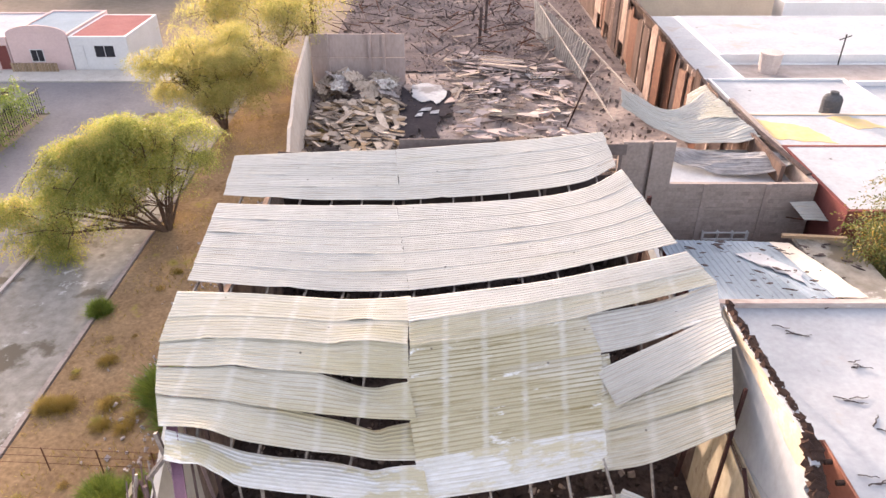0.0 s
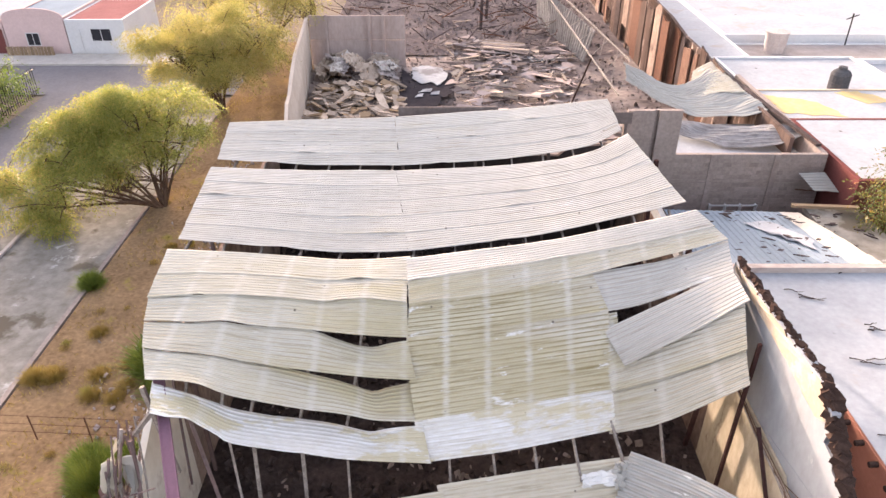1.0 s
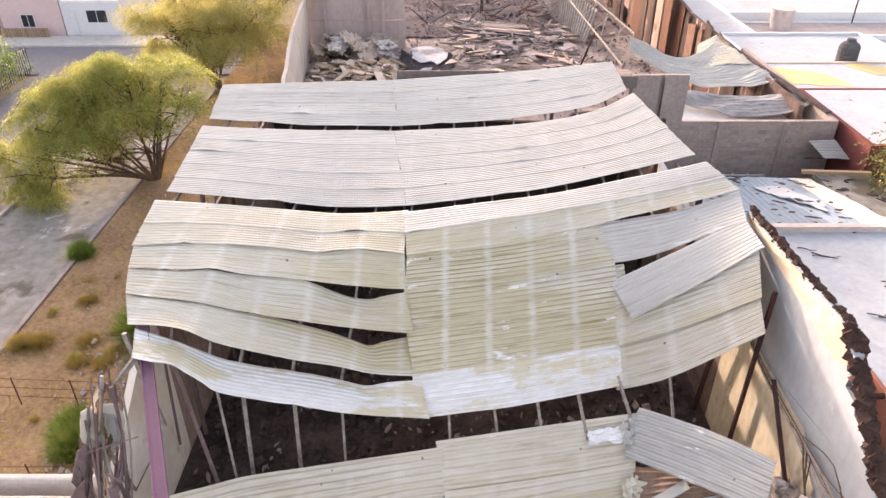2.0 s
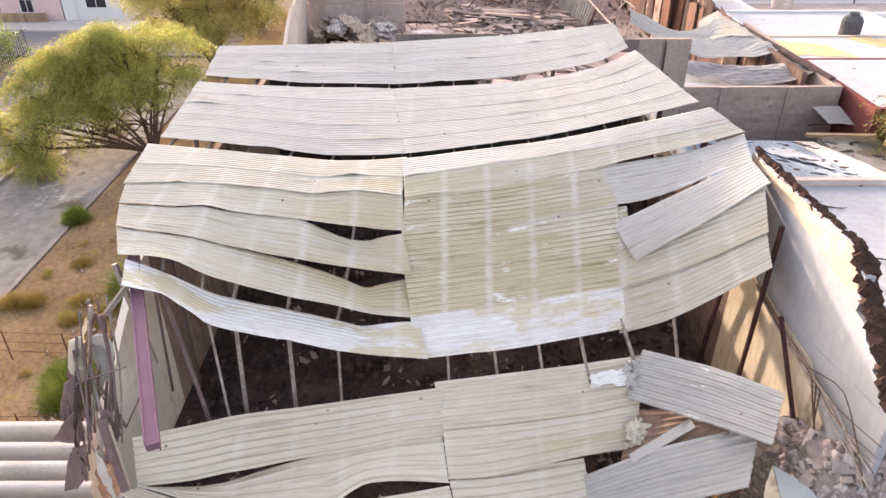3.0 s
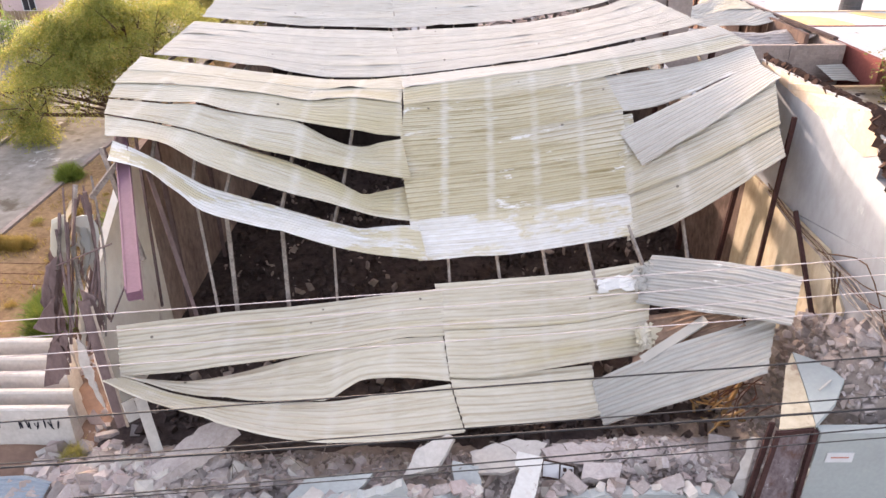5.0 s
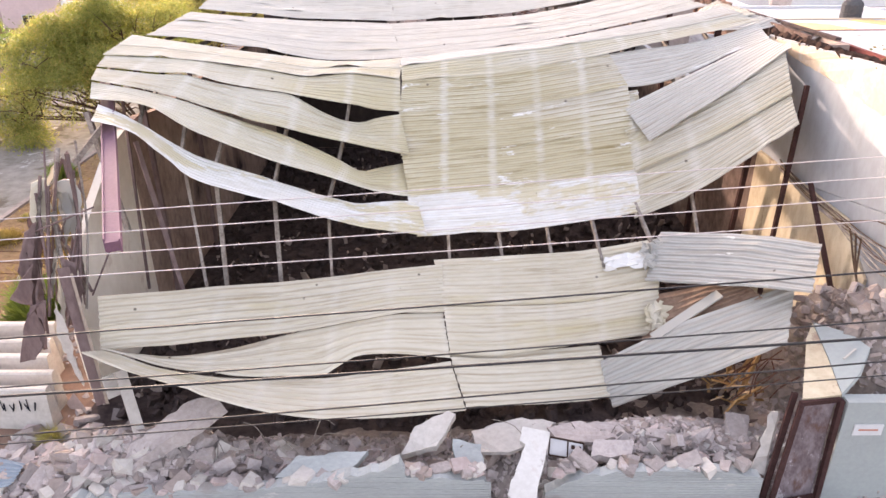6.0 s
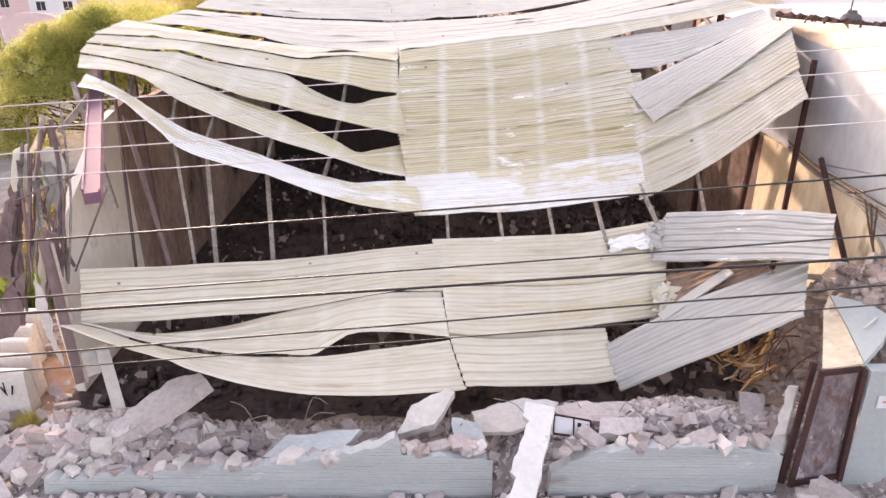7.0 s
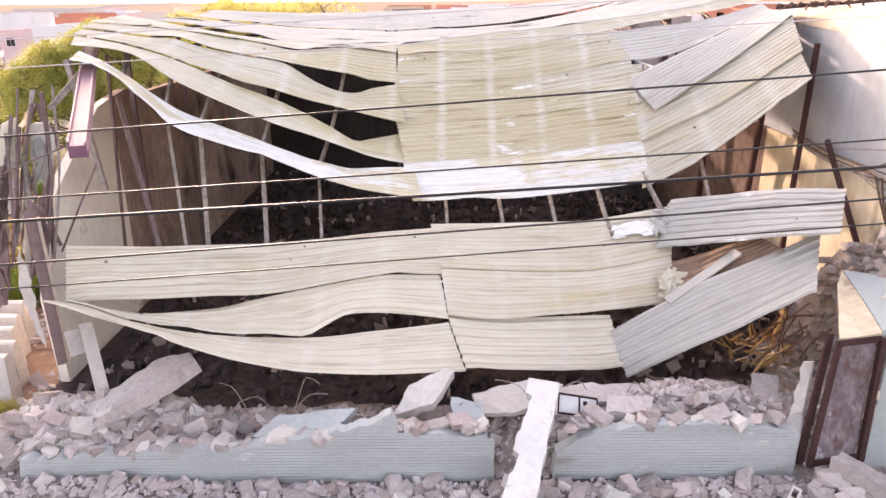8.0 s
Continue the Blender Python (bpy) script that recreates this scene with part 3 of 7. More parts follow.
def strips(parent, back, front, count, mats, seed, uneven=0.008, **more):
    """A run of overlapping sheets between two edges."""
    more.setdefault("lap", 0.14)
    cuts = [i / count for i in range(count + 1)]
    for i in range(count):
        lap = 0.05 / count
        a, b = cuts[i] - (lap if i else 0), cuts[i + 1] + lap
        rnd = random.Random(seed * 31 + i)
        us = [k / 6 for k in range(7)]
        bb = [along(back, u).lerp(along(front, u), a) for u in us]
        ff = [along(back, u).lerp(along(front, u), b) + Vector((0, 0, rnd.uniform(-0.2, 0.8) * uneven)) for u in us]
        sheet(parent, bb, ff, mats[(seed + i) % len(mats)], seed=seed + i * 1.7, **more)


def chunk(seed, flat=1.0):
    """A broken lump: the hull of a worn block."""
    rnd = random.Random(seed)
    bm = bmesh.new()
    for k in range(15):
        if k < 8:
            v = Vector(((k & 1) * 2 - 1, ((k >> 1) & 1) * 1.7 - 0.85, (((k >> 2) & 1) * 1.4 - 0.7) * flat)) * rnd.uniform(0.62, 1.0)
        else:
            d = Vector((rnd.gauss(0, 1), rnd.gauss(0, 1), rnd.gauss(0, 1))).normalized()
            v = Vector((d.x * 1.05, d.y * 0.9, d.z * 0.75 * flat)) * rnd.uniform(0.85, 1.1)
        bm.verts.new(v * 0.5)
    bmesh.ops.convex_hull(bm, input=bm.verts[:])
    bmesh.ops.delete(bm, geom=[v for v in bm.verts if not v.link_faces], context="VERTS")
    return bm


def worn(outline, seed, by=0.03, cell=0.12):
    """An outline cut into short crumbled steps."""
    rr = random.Random(seed)
    pts = [Vector(p) for p in outline]
    out = []
    for a, b in zip(pts, pts[1:] + pts[:1]):
        n = max(1, int((b - a).length / cell))
        out.append(a)
        for k in range(1, n):
            out.append(a.lerp(b, (k + rr.uniform(-0.3, 0.3)) / n) + Vector((rr.uniform(-by, by), rr.uniform(-by, by), rr.uniform(-by, by) * 0.6)))
    return out


def mesh_of(name, bm, material):
    me = bpy.data.meshes.new(name)
    bm.to_mesh(me)
    bm.free()
    me.materials.append(material)
    return me


def put(name, me, m, parent):
    ob = new(name, me)
    ob.parent = parent
    ob.matrix_basis = m
    return ob


# ---------------------------------------------------------------- ground and setting
def strip_ground(name, pts, z, material, label, category, cell=1.2, rough=0.05):
    """A stretch of uneven ground inside an outline of four corners."""
    a, b, c, d = [Vector((*p, 0)) for p in pts]
    nu, nv = max(2, int((b - a).length / cell)), max(2, int((d - a).length / cell))
    bm = bmesh.new()
    vs = []
    for i in range(nu + 1):
        for j in range(nv + 1):
            u, v = i / nu, j / nv
            p = a.lerp(b, u).lerp(d.lerp(c, u), v)
            p.z = z + rough * (noise.noise(p * 0.35) + 0.5 * noise.noise(p * 1.1)) * min(1, 6 * min(u, 1 - u, v, 1 - v) + 0.15)
            vs.append(bm.verts.new(p))
    for i in range(nu):
        for j in range(nv):
            k = i * (nv + 1) + j
            bm.faces.new((vs[k], vs[k + nv + 1], vs[k + nv + 2], vs[k + 1]))
    bmesh.ops.recalc_face_normals(bm, faces=bm.faces[:])
    return solid(name, bm, material, label, category, "structure", smooth=True)


bm = bmesh.new()
bmesh.ops.create_grid(bm, x_segments=40, y_segments=40, size=1500, matrix=Matrix.Translation((0, 0, -0.22)))
solid("ground", bm, GROUND, "dusty grey-brown open ground reaching the horizon", "ground", "structure")
strip_ground("dirt_verge", [(-15.0, 12.9), (-7.4, 12.9), (-7.4, 62), (-15.0, 62)], -0.02, DIRT, "dry orange-brown earth verge with straw and weeds", "earth", 0.5, 0.12)
RUBBLE_DUST = surf("crushed_rubble_dust", (0.30, 0.26, 0.24), (0.16, 0.13, 0.12), (0.44, 0.40, 0.37), scale=1.6, fine=11, rough=0.95, bump=0.9)
TRODDEN = surf("reddish_trodden_earth", (0.25, 0.165, 0.125), (0.13, 0.085, 0.07), (0.36, 0.27, 0.22), scale=0.7, fine=5, rough=0.97, bump=0.9, scuff=(0.40, 0.34, 0.29), scuff_at=0.62, scuff_scale=1.6)
strip_ground("trodden_strip", [(-10.2, 12.0), (-7.4, 12.0), (-7.4, 36), (-8.6, 36)], 0.0, TRODDEN, "reddish trodden earth strewn with stones beside the hall", "earth", 0.4, 0.13)
strip_ground("barrier_yard", [(-17.6, 5.0), (-7.4, 5.0), (-7.4, 13.0), (-15.0, 13.0)], -0.03, TRODDEN, "reddish-brown bare earth round the concrete barriers", "earth", 0.5, 0.1)
strip_ground("concrete_apron", [(-20.2, 0), (-15.25, 0), (-15.25, 46), (-21.6, 46)], -0.10, APRON, "blotched grey concrete channel apron with puddle stains", "pavement", 0.8, 0.05)
strip_ground("side_road", [(-28.4, -5), (-20.2, -5), (-21.6, 49), (-28.6, 49)], -0.13, ASPHALT, "worn grey asphalt side road beside the apron", "road", 2.0, 0.02)
strip_ground("cross_street", [(-80, 48.8), (-11, 48.8), (-11, 55.6), (-80, 55.6)], -0.12, ASPHALT, "worn grey asphalt cross street before the houses", "road", 2.0, 0.02)
solid("far_pavement", boxes(((-80, 55.6, -0.2), (-14, 58.4, 0.03))), CONCRETE_PALE, "pale concrete pavement with a kerb before the houses", "pavement", "structure")
solid("apron_kerb", boxes(((-15.25, 4, -0.2), (-15.06, 46, 0.03))), BLOCK, "low worn concrete kerb beside the dry verge", "kerb", "structure")
solid("road_kerb", boxes(((-20.35, -5, -0.2), (-20.17, 30, 0.02))), CONCRETE, "low worn concrete kerb along the side road", "kerb", "structure")
strip_ground("shop_floor", [(-7.5, 6.2), (8.2, 6.2), (8.2, 28.4), (-7.5, 28.4)], -0.02, CHAR, "soot-black floor of the burnt hall covered in ash", "floor", 0.4, 0.16)
strip_ground("yard_ground", [(-10.4, 28.6), (16.2, 28.6), (16.2, 90), (-10.4, 90)], -0.02, ASH, "ash-grey burnt yard ground with soot patches", "yard", 0.7, 0.28)
strip_ground("burnt_yard_back", [(-10.3, 58), (15.4, 58), (15.4, 90), (-10.3, 90)], 0.03, SOOT, "soot-blackened back of the burnt yard", "yard", 0.6, 0.3)
strip_ground("front_pavement", [(-16, -8), (18, -8), (18, 6.4), (-16, 6.4)], -0.03, ASH, "dusty pavement before the ruin strewn with grit", "pavement", 0.8, 0.05)

# ---------------------------------------------------------------- walls of the burnt hall
def ragged_wall(name, pts, push, material, label, category="wall"):
    bm = bmesh.new()
    plate(bm, pts, push)
    return solid(name, bm, material, label, category, "structure")


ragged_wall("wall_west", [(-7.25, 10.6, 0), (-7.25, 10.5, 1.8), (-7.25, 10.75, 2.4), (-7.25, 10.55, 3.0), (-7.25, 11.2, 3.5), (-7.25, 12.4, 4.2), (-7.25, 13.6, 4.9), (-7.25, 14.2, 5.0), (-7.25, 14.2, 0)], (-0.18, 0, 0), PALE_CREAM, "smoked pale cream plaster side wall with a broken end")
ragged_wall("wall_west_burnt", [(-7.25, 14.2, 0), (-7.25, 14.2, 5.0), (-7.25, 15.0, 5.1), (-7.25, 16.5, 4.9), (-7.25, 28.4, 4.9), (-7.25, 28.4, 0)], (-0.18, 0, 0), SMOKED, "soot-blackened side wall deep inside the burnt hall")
# unseen top edge: low spans added to admit sun, raised spans to block it
ragged_wall("wall_north", [(-7.25, 28.4, 0), (8.0, 28.4, 0), (8.0, 28.4, 4.9), (5.5, 28.4, 4.7), (5.0, 28.4, 4.3), (1.5, 28.4, 4.4), (1.4, 28.4, 5.7), (-0.6, 28.4, 5.75), (-0.75, 28.4, 4.5), (-2.0, 28.4, 4.8), (-2.4, 28.4, 5.6), (-7.25, 28.4, 5.9)], (0, 0.2, 0), SOOTWALL, "soot-black block wall closing the hall, its top stepped to steer the sun")
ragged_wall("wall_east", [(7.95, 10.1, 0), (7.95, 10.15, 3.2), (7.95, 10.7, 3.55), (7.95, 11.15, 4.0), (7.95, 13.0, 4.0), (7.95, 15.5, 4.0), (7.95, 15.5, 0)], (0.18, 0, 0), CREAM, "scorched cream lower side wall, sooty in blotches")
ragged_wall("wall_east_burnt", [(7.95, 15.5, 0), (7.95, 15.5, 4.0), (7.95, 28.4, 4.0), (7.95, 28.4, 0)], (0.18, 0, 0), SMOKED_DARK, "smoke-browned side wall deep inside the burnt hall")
ragged_wall("wall_east_end", [(8.0, 8.6, 0), (8.0, 8.6, 4.84), (8.0, 12.95, 4.01), (8.0, 11.15, 4.01), (8.0, 10.7, 3.56), (8.0, 10.14, 3.21), (8.0, 10.09, 0)], (0.19, 0, 0), PLASTER_WORN, "white plaster at the torn end of the side wall, darkened for shade")
ragged_wall("wall_upper_east", [(8.0, 8.6, 4.85), (8.0, 9.1, 4.98), (8.0, 9.05, 5.2), (8.0, 9.45, 5.25), (8.0, 9.42, 5.5), (8.0, 9.9, 5.62), (8.0, 10.05, 5.85), (8.0, 10.45, 5.9), (8.0, 10.4, 6.2), (8.0, 10.55, 6.25), (8.0, 10.5, 6.62), (8.0, 10.8, 6.7), (8.0, 11.1, 6.95), (8.0, 13.0, 6.85), (8.0, 16.2, 6.7), (8.0, 16.4, 5.2), (8.0, 20.0, 4.5), (8.0, 28.4, 4.5), (8.0, 28.4, 4.02), (8.0, 13.0, 4.02)], (0.2, 0, 0), PLASTER_WORN, "smooth white plaster upper wall with a jagged torn end")

# left length raised to 6.6 only to keep sun off the corner heap
solid("back_fascia", boxes(((-1.9, 28.3, 5.85), (2.3, 28.38, 6.6)), ((2.3, 28.3, 5.85), (8.0, 28.38, 6.36))), FASCIA, "smoky grey-brown fascia band behind the roof, left part raised to block sun", "fascia", "structure")
posts_back = thing("back_wall_posts", "smoke-greyed posts carrying the back fascia", "posts")
for x in (-1.8, 1.4, 4.6, 7.8):
    part("post", boxes(((x - 0.07, 28.39, 0), (x + 0.07, 28.6, 6.3))), FASCIA, posts_back)

# low sun on the wall top, painted as a thin peach strip
bm = bmesh.new()
plate(bm, worn([(7.997, 16.1, 6.66), (7.997, 13.0, 6.82), (7.997, 11.15, 6.92), (7.997, 10.75, 6.66), (7.997, 10.6, 6.3), (7.997, 11.0, 6.1), (7.997, 12.6, 6.3), (7.997, 14.5, 6.42), (7.997, 16.1, 6.5)], 9, 0.02, 0.2), (-0.004, 0, 0))
solid("wall_coat", bm, SUN_BAND, "peach band painted as sunlight along the top of the torn wall", "wall coat", "structure")
# crumbled brick core along the torn end
bm = bmesh.new()
rnd = random.Random(5)
for k in range(190):
    f = k / 189
    y = 16.2 - 5.1 * f / 0.55 if f < 0.55 else 11.1 - 2.4 * (f - 0.55) / 0.45
    z = 6.70 + 0.2 * f / 0.55 if f < 0.55 else 6.88 - 2.0 * (f - 0.55) / 0.45
    s = rnd.uniform(0.05, 0.085) if f < 0.55 else rnd.uniform(0.08, 0.13)
    m = pose(8.13 + rnd.uniform(-0.03, 0.06), y + rnd.uniform(-0.04, 0.04), z + rnd.uniform(-0.04, 0.04), rnd.uniform(0, 40), rnd.uniform(0, 40), rnd.uniform(0, 90))
    box(bm, (-s * 1.5, -s * 1.2, -s * 0.7), (s * 1.5, s * 1.2, s * 0.7), m, 0.02)
solid("broken_wall_core", bm, CORE, "dark crumbled brick core along the torn wall end", "wall edge", "structure")

# ---------------------------------------------------------------- hanging roof
roof = thing("hanging_roof", "pale weathered corrugated metal roof, buckled and sagging after fire", "roof")
MIX = [ZINC]
A_BACK = [(-8.51, 26.41, 6.65), (-5.31, 27.08, 6.51), (-1.99, 27.22, 6.53), (2.65, 27.8, 6.67), (6.74, 27.8, 7.1)]
A_FRONT_L, A_FRONT_R = [(-8.19, 23.36, 6.5), (-4.81, 23.69, 6.13), (-1.63, 23.95, 5.99)], [(-1.63, 23.95, 5.99), (2.38, 24.05, 6.22), (5.22, 24.02, 6.69), (6.7, 24.91, 6.99)]
B_BACK_L, B_BACK_R = [(-8.23, 22.65, 6.48), (-5.3, 23.05, 6.17), (-1.73, 23.44, 5.95)], [(-1.73, 23.44, 5.95), (2.34, 23.48, 6.15), (5.11, 23.36, 6.63), (6.85, 24.37, 7.02)]
B_FRONT_L, B_FRONT_R = [(-7.78, 17.71, 6.54), (-6.24, 17.65, 6.43), (-3.12, 18.21, 5.78), (-1.09, 18.19, 5.83)], [(-1.09, 18.19, 5.83), (1.1, 18.32, 6.04), (3.63, 18.52, 6.36), (7.4, 19.07, 7.03)]
C_BACK_L = [(-7.80, 16.78, 6.69), (-6.80, 17.03, 6.49), (-6.20, 17.18, 6.36), (-5.60, 17.30, 6.24), (-5.00, 17.39, 6.13), (-4.20, 17.42, 6.03), (-3.40, 17.49, 5.91), (-2.80, 17.54, 5.85), (-2.30, 17.57, 5.84), (-1.85, 17.60, 5.85), (-1.00, 17.60, 5.91)]
strips(roof, A_BACK[:3], A_FRONT_L, 4, MIX, 1, lift=0.006, buckles=1, dent=0.014)
strips(roof, A_BACK[2:], A_FRONT_R, 4, MIX, 2, lift=0.006, buckles=1, dent=0.014)
strips(roof, B_BACK_L, B_FRONT_L, 5, [ZINC], 5, lift=0.006, buckles=1, dent=0.014)
strips(roof, B_BACK_R, B_FRONT_R, 5, [ZINC], 7, lift=0.006, buckles=1, dent=0.014)
C1_FRONT = [(-7.60, 14.73, 6.59), (-6.80, 14.95, 6.51), (-6.20, 15.02, 6.46), (-5.60, 15.16, 6.37), (-5.00, 15.29, 6.25), (-4.20, 15.36, 6.13), (-3.40, 15.44, 5.95), (-2.80, 15.51, 5.94), (-2.30, 15.54, 5.99), (-1.85, 15.53, 5.94), (-1.00, 15.53, 5.84)]
C2_FRONT = [(-7.40, 13.82, 6.50), (-6.80, 13.90, 6.42), (-6.20, 13.99, 6.34), (-5.60, 14.09, 6.29), (-5.00, 14.19, 6.09), (-4.20, 14.30, 5.91), (-3.40, 14.40, 5.75), (-2.80, 14.46, 5.62), (-2.30, 14.50, 5.52), (-1.85, 14.59, 5.40), (-1.50, 14.69, 5.30), (-0.95, 14.73, 5.24)]
C2_LOW = C2_FRONT[:7] + [(-2.80, 14.53, 5.37), (-2.30, 14.56, 5.13), (-1.85, 14.56, 5.06), (-1.50, 14.56, 5.16), (-0.95, 14.62, 5.22)]
C3_FRONT = [(-7.12, 12.90, 6.42), (-6.80, 12.88, 6.37), (-6.20, 12.94, 6.24), (-5.60, 13.05, 6.05), (-5.00, 13.14, 5.80), (-4.20, 13.30, 5.48), (-3.40, 13.40, 5.24), (-2.80, 13.52, 5.04), (-2.30, 13.59, 4.90), (-1.85, 13.67, 4.77), (-1.50, 13.76, 4.66), (-1.00, 13.87, 4.52), (-0.72, 13.95, 4.44)]
C3_LOW = C3_FRONT[:5] + [(-4.20, 13.44, 5.38), (-3.40, 13.51, 5.07), (-2.80, 13.66, 4.73), (-2.30, 13.76, 4.42), (-1.85, 13.89, 4.11), (-1.50, 14.01, 4.14), (-1.00, 14.07, 4.21), (-0.72, 14.08, 4.25)]
C4_FRONT = [(-6.75, 11.96, 6.27), (-6.20, 12.00, 6.19), (-5.60, 12.04, 5.99), (-5.00, 12.16, 5.58), (-4.20, 12.37, 5.13), (-3.40, 12.57, 4.73), (-2.80, 12.71, 4.49), (-2.30, 12.79, 4.29), (-1.85, 12.83, 4.12), (-1.50, 12.95, 3.96), (-1.00, 13.09, 3.80), (-0.54, 13.17, 3.71)]
C4_LOW = [(-6.62, 11.97, 6.21), (-6.20, 12.03, 5.97), (-5.60, 12.22, 5.46), (-5.00, 12.34, 5.04), (-4.20, 12.48, 4.67), (-3.40, 12.73, 4.27), (-2.80, 12.88, 3.99), (-2.30, 12.85, 3.87), (-1.85, 12.81, 3.77), (-1.50, 12.92, 3.75), (-1.00, 13.00, 3.74), (-0.54, 13.06, 3.70)]
C5_FRONT = [(-6.40, 11.11, 6.06), (-6.00, 11.06, 6.00), (-5.70, 11.24, 5.78), (-5.40, 11.29, 5.43), (-5.00, 11.30, 5.02), (-4.60, 11.42, 4.73), (-4.20, 11.49, 4.54), (-3.40, 11.59, 4.25), (-2.60, 11.78, 3.89), (-1.70, 12.03, 3.51), (-0.33, 12.24, 3.18)]
strips(roof, C_BACK_L, C1_FRONT, 2, [ZINC_TAN], 11, lift=0.008, dent=0.014)
under = lambda edge, by=0.02: [Vector(p) - Vector((0, 0, by)) for p in edge]
sheet(roof, under(C1_FRONT), C2_FRONT, ZINC_TAN, seed=13, dent=0.014, lap=0.08)
sheet(roof, under(C2_LOW), C3_FRONT, ZINC_TAN, seed=14, dent=0.016, lap=0.03)
sheet(roof, under(C3_LOW), C4_FRONT, ZINC_TAN, seed=15, dent=0.016, lap=0.03)
sheet(roof, under(C4_LOW, 0.01), C5_FRONT, ZINC_FLAKED, seed=16, lift=0.02, dent=0.03, lap=0.0)
R_BACK = [(-1.09, 17.52, 5.88), (3.53, 17.86, 6.39), (7.58, 18.39, 7.04)]
R_MID = [(-1.0, 16.32, 5.93), (3.87, 16.97, 6.4), (7.84, 17.62, 6.95)]
R_FRONT = [(-0.94, 15.48, 5.75), (1.6, 15.9, 5.85), (4.16, 16.26, 6.23), (8.05, 17.04, 6.85)]
K1 = [(-0.98, 14.74, 5.17), (1.75, 15.25, 5.17), (4.48, 15.36, 5.62)]
K2 = [(-0.92, 13.98, 4.38), (1.72, 14.44, 4.45), (4.55, 14.70, 4.78)]
K3 = [(-0.74, 13.15, 3.7), (1.69, 13.66, 3.72), (4.62, 14.06, 3.99)]
K4 = [(-0.52, 12.32, 3.09), (1.66, 12.76, 3.02), (4.62, 13.33, 3.22)]
up = Vector((0, 0, 0.04))
raised = lambda edge: [Vector(p) + up for p in edge]
sheet(roof, raised(R_BACK), raised(R_MID), ZINC, seed=21)
sheet(roof, raised(R_MID), raised(R_FRONT), ZINC_TAN, seed=22)
sheet(roof, raised([(-0.94, 15.48, 5.75), (1.6, 15.9, 5.85), (4.16, 16.2, 6.2)]), raised(K1), ZINC_STAINED, seed=23)
sheet(roof, raised(K1), raised(K2), ZINC_STAINED, seed=24)
sheet(roof, raised(K2), raised(K3), ZINC_STAINED, seed=25)
sheet(roof, raised(K3), raised(K4), ZINC_FLAKED, seed=26)
sheet(roof, [(4.16, 16.26, 6.2), (6.2, 16.6, 6.4), (8.05, 17.04, 6.82)], [(4.25, 15.33, 5.6), (5.51, 15.54, 5.76), (7.77, 15.69, 6.68)], ZINC, seed=27)
sheet(roof, [(4.39, 14.98, 5.2), (6.16, 15.31, 6.02), (7.77, 15.69, 6.72)], [(4.83, 14.26, 4.64), (6.37, 14.33, 5.68), (7.73, 14.36, 6.72)], ZINC, seed=28, dent=0.015, label="loose corrugated sheet lying askew over the others")
sheet(roof, [(4.33, 14.72, 4.77), (6.05, 14.8, 5.58), (7.63, 14.4, 6.6)], [(4.51, 13.97, 3.99), (5.92, 13.73, 4.8), (7.46, 13.36, 5.95)], ZINC_TAN, seed=29)
sheet(roof, [(4.48, 14.04, 3.98), (5.92, 13.8, 4.78), (7.44, 13.45, 5.95)], [(4.41, 13.31, 3.1), (5.57, 12.92, 3.9), (7.36, 12.61, 5.49)], ZINC_TAN, seed=30)
# torn leftovers between the middle panel and the loose sheet
sheet(roof, [(4.2, 15.28, 5.45), (4.75, 15.36, 5.5)], [(4.35, 14.6, 4.68), (4.8, 14.7, 4.78)], ZINC_STAINED, seed=31)

ZINC_BROWN = surf("rust_browned_sheet", (0.30, 0.21, 0.16), (0.16, 0.10, 0.075), (0.44, 0.36, 0.30), scale=1.5, fine=7, rough=0.75, metal=0.1, bump=0.2, uv=True)
# ---------------------------------------------------------------- fallen front part of the roof
fallen = thing("fallen_roof_section", "pale corrugated roof section fallen onto the rubble", "roof section")
F_TOP = [(-6.40, 9.86, 3.10), (-5.80, 10.24, 2.96), (-5.20, 10.57, 2.83), (-4.60, 10.87, 2.75), (-4.00, 11.05, 2.70), (-3.40, 11.19, 2.66), (-2.80, 11.30, 2.67), (-2.20, 11.40, 2.69), (-1.60, 11.48, 2.73), (-0.90, 11.58, 2.76), (0.00, 11.76, 2.76)]
F1_UP = [(-6.30, 9.35, 2.22), (-5.80, 9.36, 2.28), (-5.20, 9.53, 2.20), (-4.60, 9.78, 2.13), (-4.00, 9.97, 2.08), (-3.40, 10.25, 1.97), (-2.80, 10.37, 1.99), (-2.20, 10.39, 2.10), (-1.60, 10.45, 2.19), (-0.90, 10.60, 2.23), (0.04, 10.86, 2.11)]
F1_LOW = [(-6.30, 9.35, 2.24), (-5.80, 9.46, 2.12), (-5.20, 9.60, 1.96), (-4.60, 9.75, 1.91), (-4.00, 10.12, 1.80), (-3.40, 10.28, 1.89)] + F1_UP[6:]
F2_UP = [(-6.25, 9.30, 2.30), (-5.80, 9.2, 2.24), (-5.20, 9.15, 2.05), (-4.60, 9.16, 1.9), (-4.00, 9.22, 1.76), (-3.40, 9.30, 1.65), (-2.80, 9.40, 1.58), (-2.30, 9.48, 1.53), (-1.95, 9.68, 1.65), (-1.60, 9.80, 1.78), (-0.90, 9.90, 1.75), (0.17, 9.97, 1.60)]
F2_LOW = F2_UP[:7] + [(-2.20, 9.46, 1.54), (-1.60, 9.59, 1.52), (-0.90, 9.72, 1.54), (0.17, 9.92, 1.58)]
